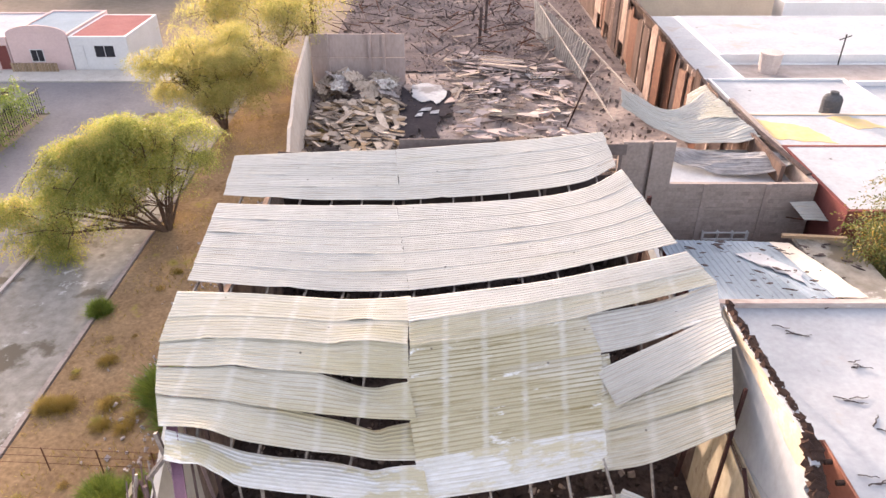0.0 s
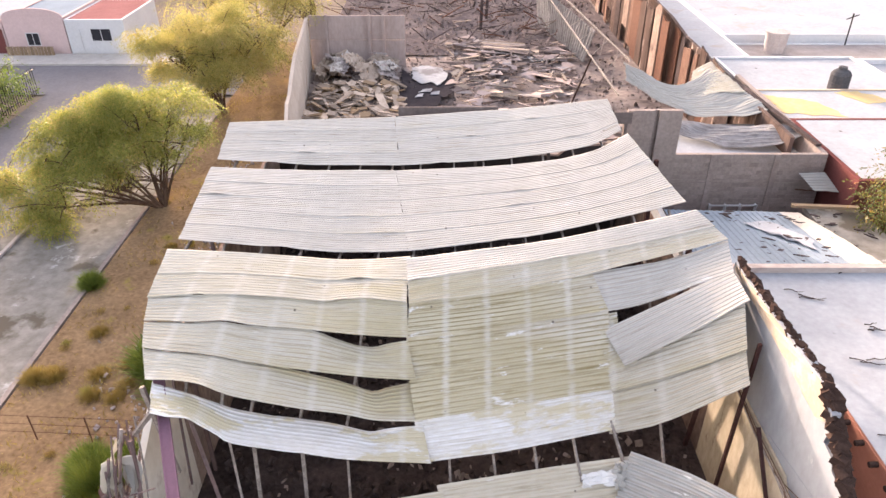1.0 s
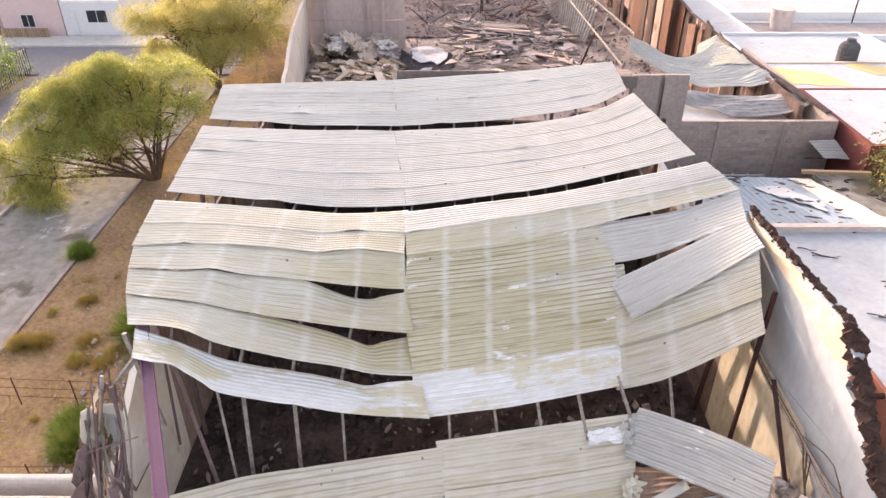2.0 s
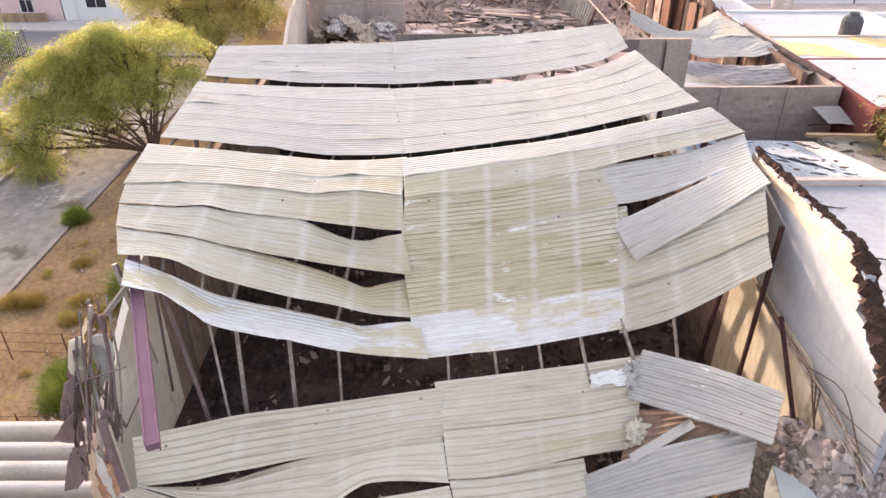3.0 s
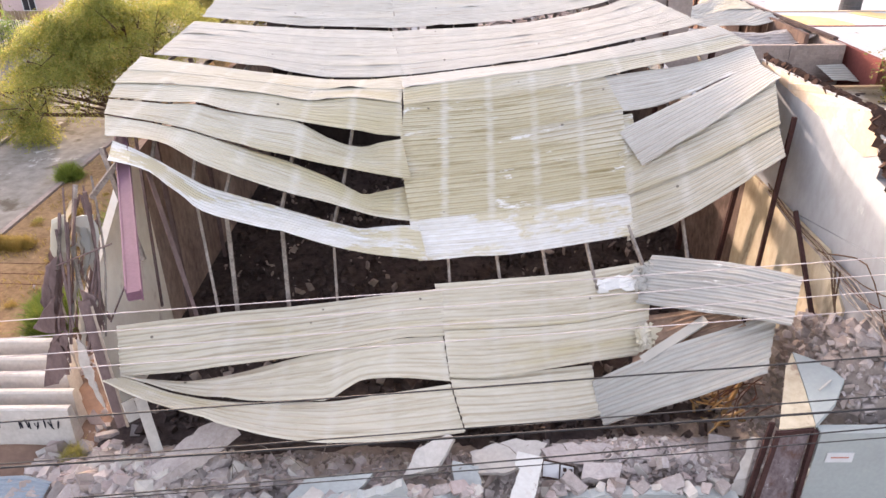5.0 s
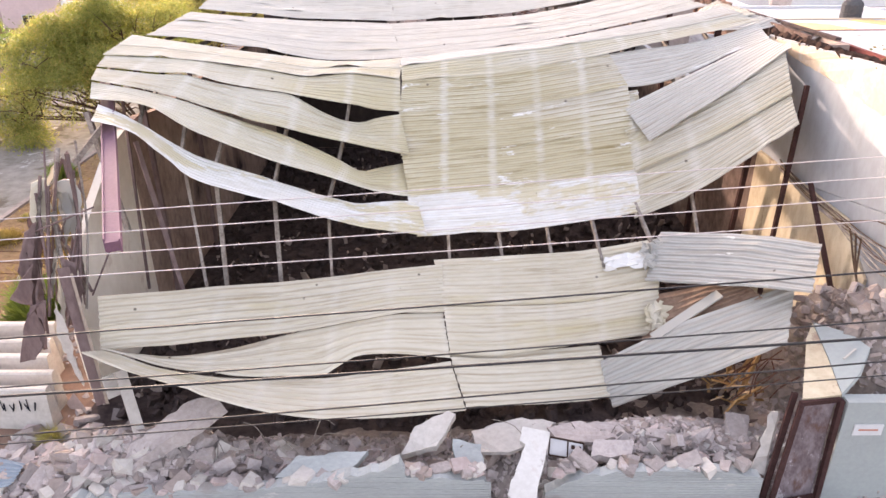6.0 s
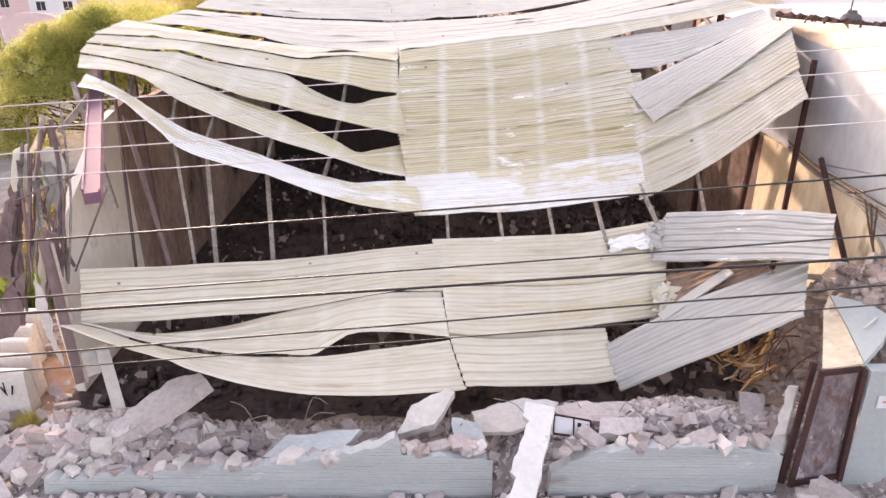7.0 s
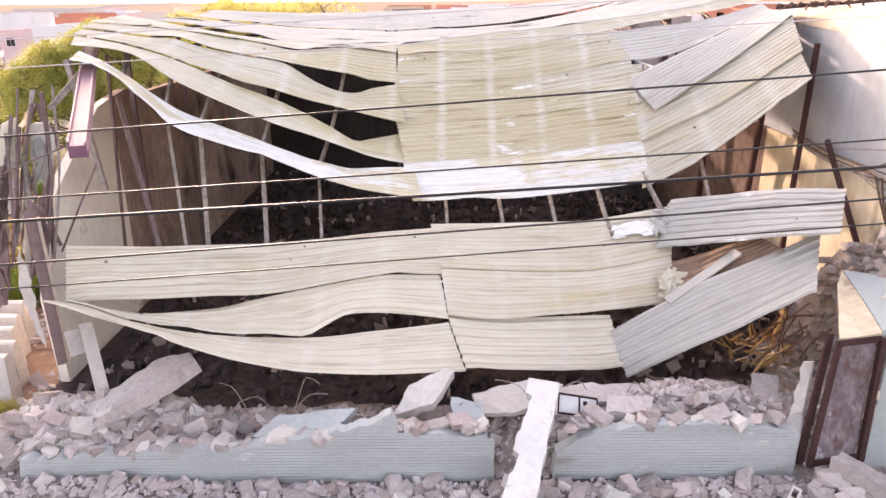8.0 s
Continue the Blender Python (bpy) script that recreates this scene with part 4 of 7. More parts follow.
F_BOT = [(-6.45, 9.00, 2.42), (-5.80, 8.55, 2.48), (-5.20, 8.38, 2.36), (-4.60, 8.28, 2.20), (-4.00, 8.25, 1.99), (-3.40, 8.23, 1.80), (-2.80, 8.24, 1.64), (-2.20, 8.34, 1.46), (-1.60, 8.48, 1.35), (-0.90, 8.62, 1.26), (0.00, 8.88, 1.12), (0.44, 9.06, 1.03)]
sheet(fallen, F_TOP, F1_UP, ZINC_FALLEN, seed=41, pitch=0.17, amp=0.018, dent=0.014, lap=0)
sheet(fallen, under(F1_LOW), F2_UP, ZINC_FALLEN, seed=42, pitch=0.17, amp=0.018, dent=0.014, lap=0.03)
sheet(fallen, under(F2_LOW), F_BOT, ZINC_FALLEN, seed=43, pitch=0.17, amp=0.018, dent=0.02, lap=0.02)
M1B = [(-0.15, 11.82, 2.74), (2.95, 12.6, 2.53), (4.95, 12.69, 2.83)]
M1F = [(0.04, 10.95, 2.2), (2.88, 11.75, 1.8), (4.73, 11.94, 2.06)]
M2F = [(0.16, 10.04, 1.64), (1.21, 10.33, 1.42), (3.34, 11.06, 1.24), (4.65, 11.22, 1.34)]
sheet(fallen, M1B, M1F, ZINC_FALLEN, seed=44, pitch=0.17, amp=0.018)
sheet(fallen, M1F, M2F, ZINC_FALLEN, seed=45, pitch=0.17, amp=0.018)
sheet(fallen, [(0.16, 10.08, 1.6), (1.21, 10.35, 1.36), (3.36, 11.0, 1.1)], [(0.44, 9.14, 1.05), (2.7, 9.88, 0.58), (3.45, 10.13, 0.52)], ZINC_FALLEN, seed=46, pitch=0.17, amp=0.018)
sheet(fallen, [(4.85, 12.75, 2.95), (6.0, 11.6, 3.42), (7.05, 10.25, 3.86)], [(4.45, 11.95, 2.2), (5.6, 10.6, 2.85), (6.6, 9.4, 3.36)], ZINC_SHINY, seed=47, pitch=0.14, amp=0.02, dent=0.055, label="bright bent corrugated sheet across the corner")
sheet(fallen, [(3.3, 10.63, 0.92), (4.9, 10.5, 2.0), (6.7, 10.2, 3.05)], [(3.46, 9.94, 0.38), (4.9, 9.5, 1.45), (6.23, 9.14, 2.43)], ZINC_GREY, seed=48, pitch=0.19, amp=0.02, dent=0.045, label="grey corrugated sheet leaning on the rubble")
sheet(fallen, [(4.5, 11.9, 1.75), (5.3, 11.4, 2.3), (6.0, 10.9, 2.8)], [(4.2, 10.9, 1.0), (6.2, 10.3, 2.75)], ZINC_BROWN, seed=49, pitch=0.13, dent=0.06)

# ---------------------------------------------------------------- steel under the roof
frame_steel = thing("roof_purlins", "scaled steel purlins bent down under the roof", "roof frame")
def on_edge(edge, x):
    for a, b in zip(edge, edge[1:]):
        if min(a[0], b[0]) <= x <= max(a[0], b[0]):
            f = (x - a[0]) / (b[0] - a[0])
            return Vector((x, a[1] + (b[1] - a[1]) * f, a[2] + (b[2] - a[2]) * f))
    return None


EDGES_L = [A_BACK, A_FRONT_L, B_BACK_L, B_FRONT_L, C_BACK_L, C1_FRONT, C2_LOW, C3_LOW, C4_LOW, C5_FRONT]
EDGES_R = [A_BACK, A_FRONT_R, B_BACK_R, B_FRONT_R, R_BACK, R_FRONT, K1, K2, K3, K4]
for x, front, low in ((-7.6, -7.1, None), (-6.55, -6.0, None), (-5.45, -5.3, (-4.75, 11.0, 1.5)), (-4.25, -4.7, (-4.6, 11.6, 1.6)), (-3.1, -3.6, (-3.5, 11.9, 1.7)), (-1.9, -2.5, (-2.4, 12.0, 1.9)), (-0.85, -1.3, None), (0.4, 0.1, (0.2, 12.0, 2.2)), (1.5, 1.2, (1.4, 12.2, 2.1)), (2.55, 2.3, (2.5, 12.3, 2.2)), (3.7, 3.3, (3.6, 12.4, 2.3)), (4.8, 4.3, (4.75, 12.4, 2.6)), (5.9, 5.4, (5.75, 12.3, 2.4)), (7.0, 6.4, None)):
    pts = []
    runs = (EDGES_L if x < -0.9 else EDGES_R)[:-1]
    for k, edge in enumerate(runs):
        p = on_edge(edge, x + (front - x) * (k / (len(runs) - 1)) ** 2)
        if p:
            pts.append(p - Vector((0, 0, 0.2)))
    if low:
        pts.append(Vector(low))
    bm = bmesh.new()
    for a, b in zip(pts, pts[1:]):
        bar(bm, a, b, 0.06, 0.09)
    part("purlin", bm, RUST_PALE, frame_steel)
beam = thing("eave_beam", "mauve-painted steel eave beam jutting out over the ruin", "steel beam")
part("web", bar(bmesh.new(), (-7.3, 14.0, 6.28), (-4.75, 7.7, 5.15), 0.20, 0.17), MAUVE, beam)
for s in (-1, 1):
    part("flange", bar(bmesh.new(), (-7.3 + 0.115 * s, 14.0, 6.30), (-4.75 + 0.115 * s, 7.7, 5.17), 0.025, 0.23), MAUVE, beam)
east_posts = thing("east_wall_posts", "dark rusty steel posts standing against the side wall", "posts")
for a, b, w in (((7.75, 13.5, 0), (7.75, 13.4, 6.1), 0.09), ((7.7, 15.8, 0), (7.6, 15.0, 5.4), 0.11), ((7.8, 10.4, 2.2), (7.75, 12.4, 4.3), 0.08), ((7.6, 18.5, 0), (7.6, 18.5, 6.6), 0.14), ((7.6, 23.0, 0), (7.6, 23.0, 6.6), 0.14)):
    part("post", bar(bmesh.new(), a, b, w, w), DOORSTEEL, east_posts)
west_posts = thing("west_wall_posts", "dark bent steel posts beside the cream wall", "posts")
for a, b, w in (((-5.2, 11.1, 1.6), (-6.2, 12.3, 5.3), 0.11), ((-7.0, 14.8, 0), (-6.9, 14.6, 6.3), 0.13), ((-7.0, 18.2, 0), (-7.0, 18.2, 6.3), 0.13), ((-6.9, 13.0, 1.5), (-6.7, 13.2, 6.0), 0.07)):
    part("post", bar(bmesh.new(), a, b, w * 0.75, w * 0.75), TORNBROWN, west_posts)
for a, b in (((-6.4, 11.6, 3.6), (-6.9, 12.0, 6.0)), ((-7.0, 11.3, 5.2), (-6.3, 11.7, 6.0))):
    part("brace", bar(bmesh.new(), a, b, 0.1, 0.1), RUST_PALE, west_posts)

# ---------------------------------------------------------------- front wall remains
def ribbed_wall(name, pts, label):
    """A low wall stump whose face carries fine level ribs."""
    holder = thing(name, label, "wall stump", kind="structure")
    rr = random.Random(len(pts))
    rough = [pts[0]]
    for (xa, za), (xb, zb) in zip(pts, pts[1:]):
        n = max(1, int(abs(xb - xa) / 0.11))
        for k in range(1, n + 1):
            f = k / n
            rough.append((xa + (xb - xa) * f, za + (zb - za) * f + (rr.uniform(-0.045, 0.03) if k < n else 0)))
    pts = rough
    bm = bmesh.new()
    plate(bm, [(x, 7.52, z) for x, z in pts], (0, 0.2, 0))
    part("core", bm, RIBBED, holder)
    x0, x1 = min(p[0] for p in pts), max(p[0] for p in pts)
    tops = sorted([p for p in pts if p[1] > 0.05])
    z = 0.0
    while z < 1.3:
        seg = None
        n = 60
        for k in range(n + 1):
            x = x0 + (x1 - x0) * k / n
            t = None
            for a, b in zip(tops, tops[1:]):
                if a[0] <= x <= b[0]:
                    t = a[1] + (b[1] - a[1]) * (x - a[0]) / max(b[0] - a[0], 1e-6)
            ok = t is not None and t > z + 0.05
            if ok and seg is None:
                seg = x
            if seg is not None and (not ok or k == n):
                if x - seg > 0.1:
                    part("rib", boxes(((seg, 7.511, z), (x - 0.01, 7.519, z + 0.045))), RIBBED, holder)
                seg = None
        z += 0.055
    return holder


ribbed_wall("front_wall_stump", [(-6.5, -0.05), (-6.42, 0.42), (-5.6, 0.48), (-4.5, 0.55), (-3.2, 0.62), (-2.6, 0.70), (-1.9, 0.80), (-1.2, 1.0), (-0.95, 1.05), (-0.72, 1.2), (-0.6, 0.85), (0.1, 0.84), (0.72, 0.80), (0.8, 0.5), (0.85, -0.05)], "broken grey-green ribbed wall stump along the street")
ribbed_wall("front_wall_stump", [(1.75, -0.05), (1.78, 0.5), (2.1, 0.72), (2.45, 0.9), (3.2, 0.98), (4.1, 1.0), (5.0, 0.92), (5.42, 0.82), (5.46, -0.05)], "broken grey-green ribbed wall stump beside the doorway")
post_fallen = thing("leaning_white_post", "chipped white concrete post leaning out over the rubble", "concrete post")
bm = bmesh.new()
a, b = Vector((1.66, 8.15, 1.25)), Vector((1.02, 6.35, 0.05))
rnd = random.Random(3)
d = (b - a)
side = Vector((1, -0.2, 0)).normalized() * 0.235
outline = []
for k in range(15):
    outline.append(a + d * k / 14 + side * (1 + rnd.uniform(-0.06, 0.08)))
for k in range(14, -1, -1):
    step = (0.0, 0.45, 0.18)[(k // 2) % 3] + rnd.uniform(-0.08, 0.08)
    outline.append(a + d * (k + 0.35) / 14.4 - side * (1.05 - step))
    outline.append(a + d * (k - 0.25) / 14.4 - side * (1.05 - step - rnd.uniform(-0.05, 0.08)))
plate(bm, outline, side.cross(d).normalized() * -0.22)
CHIPPED = surf("chipped_white_paint_coat", (0.58, 0.565, 0.545), (0.46, 0.44, 0.42), (0.64, 0.63, 0.62), scale=1.6, fine=9, rough=0.85, bump=0.5, stain=(0.46, 0.41, 0.38), stain_at=0.60, stain_scale=1.6, scuff=(0.34, 0.30, 0.28), scuff_at=0.63, scuff_scale=2.6)
part("shaft", bm, CHIPPED, post_fallen)

# doorway leaf and grey wall to the right
PEELING = surf("peeling_scorched_paint", (0.24, 0.20, 0.21), (0.07, 0.045, 0.045), (0.44, 0.40, 0.41), scale=2.6, fine=11, rough=0.8, bump=0.5, stretch=(1, 1, 0.6), stain=(0.12, 0.065, 0.05), stain_at=0.55, stain_scale=2.2, scuff=(0.46, 0.42, 0.43), scuff_at=0.58, scuff_scale=3.5)
gate = thing("scorched_door", "scorched steel door leaf with peeling paint in a rusty frame", "door")
bm = bmesh.new()
plate(bm, [(5.68, 7.5, 0.3), (6.4, 7.62, 0.32), (6.5, 7.84, 2.2), (5.98, 7.86, 2.12)], (0.02, 0.05, 0))
part("leaf", bm, PEELING, gate, "sooty peeling panel")
for a, b, w in (((5.62, 7.42, 0.28), (5.95, 7.82, 2.2), 0.06), ((6.46, 7.55, 0.3), (6.56, 7.78, 2.26), 0.10), ((5.93, 7.80, 2.17), (6.55, 7.80, 2.25), 0.055), ((5.62, 7.42, 0.33), (6.45, 7.58, 0.35), 0.055)):
    part("frame", bar(bmesh.new(), a, b, w, 0.08), DOORSTEEL, gate)
part("jamb", bar(bmesh.new(), (5.56, 7.6, 0.2), (5.9, 8.0, 2.24), 0.05, 0.10), DOORSTEEL, gate)
solid("grey_front_wall", boxes(((6.62, 7.68, -0.1), (11.5, 7.9, 2.28))), GREY_PAINT, "plain grey painted front wall beside the scorched door", "wall", "structure")
sign = thing("wall_sign", "small white notice plate on the grey wall", "sign")
part("plate", boxes(((6.82, 7.655, 1.62), (7.3, 7.672, 1.84))), PLASTER, sign)
part("print", boxes(((6.9, 7.648, 1.72), (7.22, 7.653, 1.75))), SALMON, sign)
slab = thing("tipped_slab", "tipped plaster slab lying over the door head, cream and grey", "slab")
bm = bmesh.new()
plate(bm, [(5.95, 7.84, 2.24), (6.25, 7.82, 2.28), (6.56, 7.82, 2.34), (6.68, 8.6, 2.50), (6.80, 9.5, 2.66), (6.55, 9.15, 2.56), (6.3, 8.6, 2.44)], (0.02, 0.02, -0.09))
part("cream_face", bm, CREAM, slab, "cream plaster")
bm = bmesh.new()
plate(bm, [(6.57, 7.83, 2.345), (7.0, 8.15, 2.54), (7.35, 8.6, 2.72), (7.2, 9.0, 2.76), (6.81, 9.5, 2.67), (6.69, 8.6, 2.51)], (0.02, 0.0, -0.09))
part("grey_face", bm, GREY_PAINT, slab, "grey paint")
part("mark", bar(bmesh.new(), (6.85, 8.45, 2.60), (7.12, 8.62, 2.69), 0.03, 0.012), CONCRETE_PALE, slab, "pale scratch")
# crumpled white scraps on the fallen roof, and a pale lath
def crumpled(holder, a, b, c, d, size, seed, material, name="scrap"):
    """A crushed piece of thin sheet between four corners."""
    a, b, c, d = Vector(a), Vector(b), Vector(c), Vector(d)
    rr = random.Random(seed)
    n = 9
    bm = bmesh.new()
    vs = []
    for i in range(n + 1):
        for j in range(n + 1):
            p = a.lerp(b, i / n).lerp(d.lerp(c, i / n), j / n)
            vs.append(bm.verts.new(p + Vector((rr.gauss(0, 0.25), rr.gauss(0, 0.25), rr.uniform(0.1, 1.0))) * size))
    for i in range(n):
        for j in range(n):
            if rr.random() < 0.12 and (i in (0, n - 1) or j in (0, n - 1)):
                continue
            k = i * (n + 1) + j
            bm.faces.new((vs[k], vs[k + n + 1], vs[k + n + 2], vs[k + 1]))
    bmesh.ops.delete(bm, geom=[v for v in bm.verts if not v.link_faces], context="VERTS")
    bmesh.ops.recalc_face_normals(bm, faces=bm.faces[:])
    bmesh.ops.solidify(bm, geom=bm.faces[:], thickness=0.006)
    return part(name, bm, material, holder)


scrap = thing("crumpled_sheet_scraps", "crushed white scraps of thin metal on the fallen roof", "scrap metal")
crumpled(scrap, (3.6, 12.45, 2.46), (4.75, 12.55, 2.66), (4.75, 12.2, 2.45), (3.6, 12.15, 2.28), 0.09, 1, ZINC_FLAKED)
crumpled(scrap, (4.4, 12.6, 2.75), (4.85, 12.65, 2.83), (4.9, 12.1, 2.5), (4.45, 12.05, 2.38), 0.13, 2, ZINC_GREY)
crumpled(scrap, (4.35, 11.6, 1.78), (4.75, 11.6, 1.86), (4.75, 11.15, 1.5), (4.3, 11.1, 1.42), 0.10, 3, ZINC_FLAKED)
lath = thing("pale_lath", "pale bent lath lying along the leaning grey sheet", "lath")
part("board", bar(bmesh.new(), (4.3, 10.62, 1.62), (5.6, 10.85, 2.52), 0.26, 0.03), ZINC_GREY, lath)
scraps_gold = thing("splintered_boards", "splintered boards behind the doorway rubble, golden sunlight in their colour", "boards")
# wood tinted golden, as if sun came through from behind
SUNLIT_WOOD = surf("sun_tinted_splinters", (0.33, 0.20, 0.09), (0.17, 0.10, 0.05), (0.48, 0.33, 0.17), scale=3, fine=16, rough=0.85, bump=0.3, vary=0.3)
rnd = random.Random(41)
for k in range(38):
    a = Vector((rnd.uniform(5.3, 6.15), rnd.uniform(9.2, 10.4), rnd.uniform(0.75, 1.15)))
    b = a + Vector((rnd.uniform(-0.45, 0.45), rnd.uniform(-0.3, 0.3), rnd.uniform(-0.1, 0.35)))
    part("splinter", bar(bmesh.new(), a, b, rnd.uniform(0.02, 0.085), 0.022), rnd.choice((SUNLIT_WOOD, SUNLIT_WOOD, WOOD)), scraps_gold)
part("stud", bar(bmesh.new(), (5.95, 9.9, 0.7), (6.05, 9.7, 1.85), 0.08, 0.06), SUNLIT_WOOD, scraps_gold)


# ---------------------------------------------------------------- rubble
def heap(x, y):
    """Height of the rubble over the street level."""
    ridge = 0.55 * math.exp(-((y - 8.6) / 0.8) ** 2) * (1 if -7 < x < 7 else 0.4)
    right = (3.35 if y < 9.2 else 3.35 - 0.45 * min(1.6, y - 9.2)) * math.exp(-(max(0.0, 7.7 - x) / 0.75) ** 2 - (max(0.0, x - 8.6) / 0.9) ** 2 - (max(0.0, 8.9 - y) / 0.75) ** 2 - (max(0.0, y - 11.0) / 0.7) ** 2)
    mid = 0.55 * math.exp(-((x - 4.2) / 2.0) ** 2 - ((y - 8.9) / 0.85) ** 2)
    left = 0.5 * math.exp(-((x + 5.6) / 1.4) ** 2 - ((y - 8.4) / 0.9) ** 2)
    front = 0.08 if y < 7.4 else 0.0
    return max(0.0, ridge * 0.75 + right + mid + left + front) + 0.06 * noise.noise(Vector((x, y, 0)) * 1.3)


bm = bmesh.new()
nx, ny = 120, 48
vs = []
for i in range(nx + 1):
    for j in range(ny + 1):
        x, y = -8.6 + 18.4 * i / nx, 5.2 + 7.4 * j / ny
        edge = min(1, (i if i < nx / 2 else nx - i) / 6, (j if j < ny / 2 else ny - j) / 5)
        vs.append(bm.verts.new((x, y, -0.1 + heap(x, y) * edge + 0.05 * noise.noise(Vector((x * 4, y * 4, 1))))))
for i in range(nx):
    for j in range(ny):
        k = i * (ny + 1) + j
        bm.faces.new((vs[k], vs[k + ny + 1], vs[k + ny + 2], vs[k + 1]))
solid("rubble_bed", bm, RUBBLE_DUST, "grey bed of crushed rubble and dust", "rubble", "structure")

PINKISH = surf("pinkish_plaster_lumps", (0.46, 0.38, 0.365), (0.32, 0.26, 0.245), (0.56, 0.49, 0.475), scale=1.5, fine=10, rough=0.9, bump=0.3, vary=0.15)
shapes = [mesh_of("lump", chunk(k, 0.65 + 0.4 * (k % 3) / 2), (CONCRETE, CONCRETE, CONCRETE_PALE, CONCRETE, PINKISH, CONCRETE, BLOCK, CONCRETE)[k % 8]) for k in range(16)]


# greyer lumps that carry the side corner's shade in their colour
shaded_shapes = [mesh_of("lump", chunk(40 + k, 0.7 + 0.3 * (k % 3) / 2), (BLOCK, BLOCK, CONCRETE)[k % 3]) for k in range(9)]


def hollow_block():
    bm = bmesh.new()
    for lo, hi in (((-0.2, -0.07, -0.1), (0.2, -0.04, 0.1)), ((-0.2, 0.04, -0.1), (0.2, 0.07, 0.1)), ((-0.2, -0.04, -0.1), (-0.16, 0.04, 0.1)), ((-0.02, -0.04, -0.1), (0.02, 0.04, 0.1)), ((0.16, -0.04, -0.1), (0.2, 0.04, 0.1))):
        box(bm, lo, hi)
    return bm


block_mesh = mesh_of("hollow_block", hollow_block(), CONCRETE)
rnd = random.Random(11)
def lumps(label, n, place, size, kinds=shapes):
    holder = thing("rubble_heap", label, "rubble", "rubble heaps")
    made = 0
    while made < n:
        x, y = place()
        if (7.42 < y < 7.8 and (-6.5 < x < 0.9 or 1.7 < x < 5.5)) or (7.3 < y < 8.1 and x > 5.5):
            continue
        h = heap(x, y)
        s = min(0.6, abs(rnd.gauss(size, size * 0.55)) + 0.08)
        put("lump", rnd.choice(kinds), pose(x, y, h - 0.1 + s * 0.2, rnd.uniform(-35, 35), rnd.uniform(-35, 35), rnd.uniform(0, 360)) @ Matrix.Diagonal((s * rnd.uniform(0.9, 1.7), s, s * rnd.uniform(0.7, 1.2), 1)), holder)
        made += 1
    return holder


lumps("long heap of broken concrete lumps behind the wall stump", 285, lambda: (rnd.uniform(-6.6, 0.9), rnd.gauss(8.3, 0.36)), 0.17)
rubble = lumps("heap of broken concrete and plaster lumps below the fallen roof", 285, lambda: (rnd.uniform(1.6, 6.3), min(9.7, rnd.gauss(8.5, 0.45))), 0.10)
lumps("rubble lumps scattered on the pavement before the stump", 285, lambda: (rnd.uniform(-8.4, 8.0), rnd.uniform(5.5, 7.4)), 0.15)
lumps("steep heap of block rubble in the side corner, greyed for its shade", 285, lambda: (rnd.uniform(6.75, 9.0), min(11.4, rnd.gauss(9.4, 0.85))), 0.13, shaded_shapes)
lumps("small block rubble heaped in the side corner, greyed for its shade", 285, lambda: (rnd.uniform(6.75, 8.4), min(11.4, rnd.gauss(9.5, 0.8))), 0.07, shaded_shapes)
lumps("rubble lumps lying close before the stump", 290, lambda: (rnd.uniform(-7.5, 7.0), rnd.uniform(6.3, 7.42)), 0.11)
lumps("small rubble on the heap behind the stump", 290, lambda: (rnd.uniform(-6.6, 0.9), rnd.gauss(8.3, 0.4)), 0.1)
lumps("small rubble on the heap below the fallen roof", 290, lambda: (rnd.uniform(1.6, 6.3), min(9.7, rnd.gauss(8.4, 0.45))), 0.07)
lumps("crumbled grey rubble spilling below the leaning sheet", 290, lambda: (rnd.uniform(2.2, 6.2), min(9.8, rnd.gauss(8.9, 0.4))), 0.06, shaded_shapes)
lumps("low heap of rubble lumps at the west corner", 220, lambda: (rnd.uniform(-8.6, -6.2), rnd.gauss(8.8, 0.8)), 0.16)
crest = thing("rubble_crest", "broken lumps resting along the top of the wall stump", "rubble", "rubble heaps")
for k in range(95):
    x = rnd.uniform(-6.3, 5.4)
    if 0.75 < x < 1.9:
        continue
    top = (0.44 + 0.36 * ((x + 6.4) / 5.4) ** 2) if x < -1.3 else (0.84 if x < 1 else 0.92 - 0.3 * max(0, 2.3 - x))
    s = abs(rnd.gauss(0.14, 0.07)) + 0.08
    put("lump", rnd.choice(shapes), pose(x, rnd.uniform(7.6, 7.78), top + s * 0.2, rnd.uniform(-25, 25), rnd.uniform(-25, 25), rnd.uniform(0, 360)) @ Matrix.Diagonal((s * rnd.uniform(0.9, 1.7), s, s * rnd.uniform(0.6, 1.0), 1)), crest)
for x, y in ((5.55, 7.0), (5.1, 6.85), (5.75, 6.7), (6.2, 6.9), (4.7, 6.6), (-1.2, 6.6), (-2.9, 6.5), (3.2, 8.5), (4.2, 8.4), (7.9, 9.0), (8.3, 9.5), (8.6, 9.1), (7.6, 9.8), (2.7, 6.5), (0.6, 6.7), (-4.4, 6.7)):
    put("hollow_block", block_mesh, pose(x, y, heap(x, y) + 0.04, rnd.uniform(-40, 40), rnd.uniform(-90, 90), rnd.uniform(0, 360)), rubble)

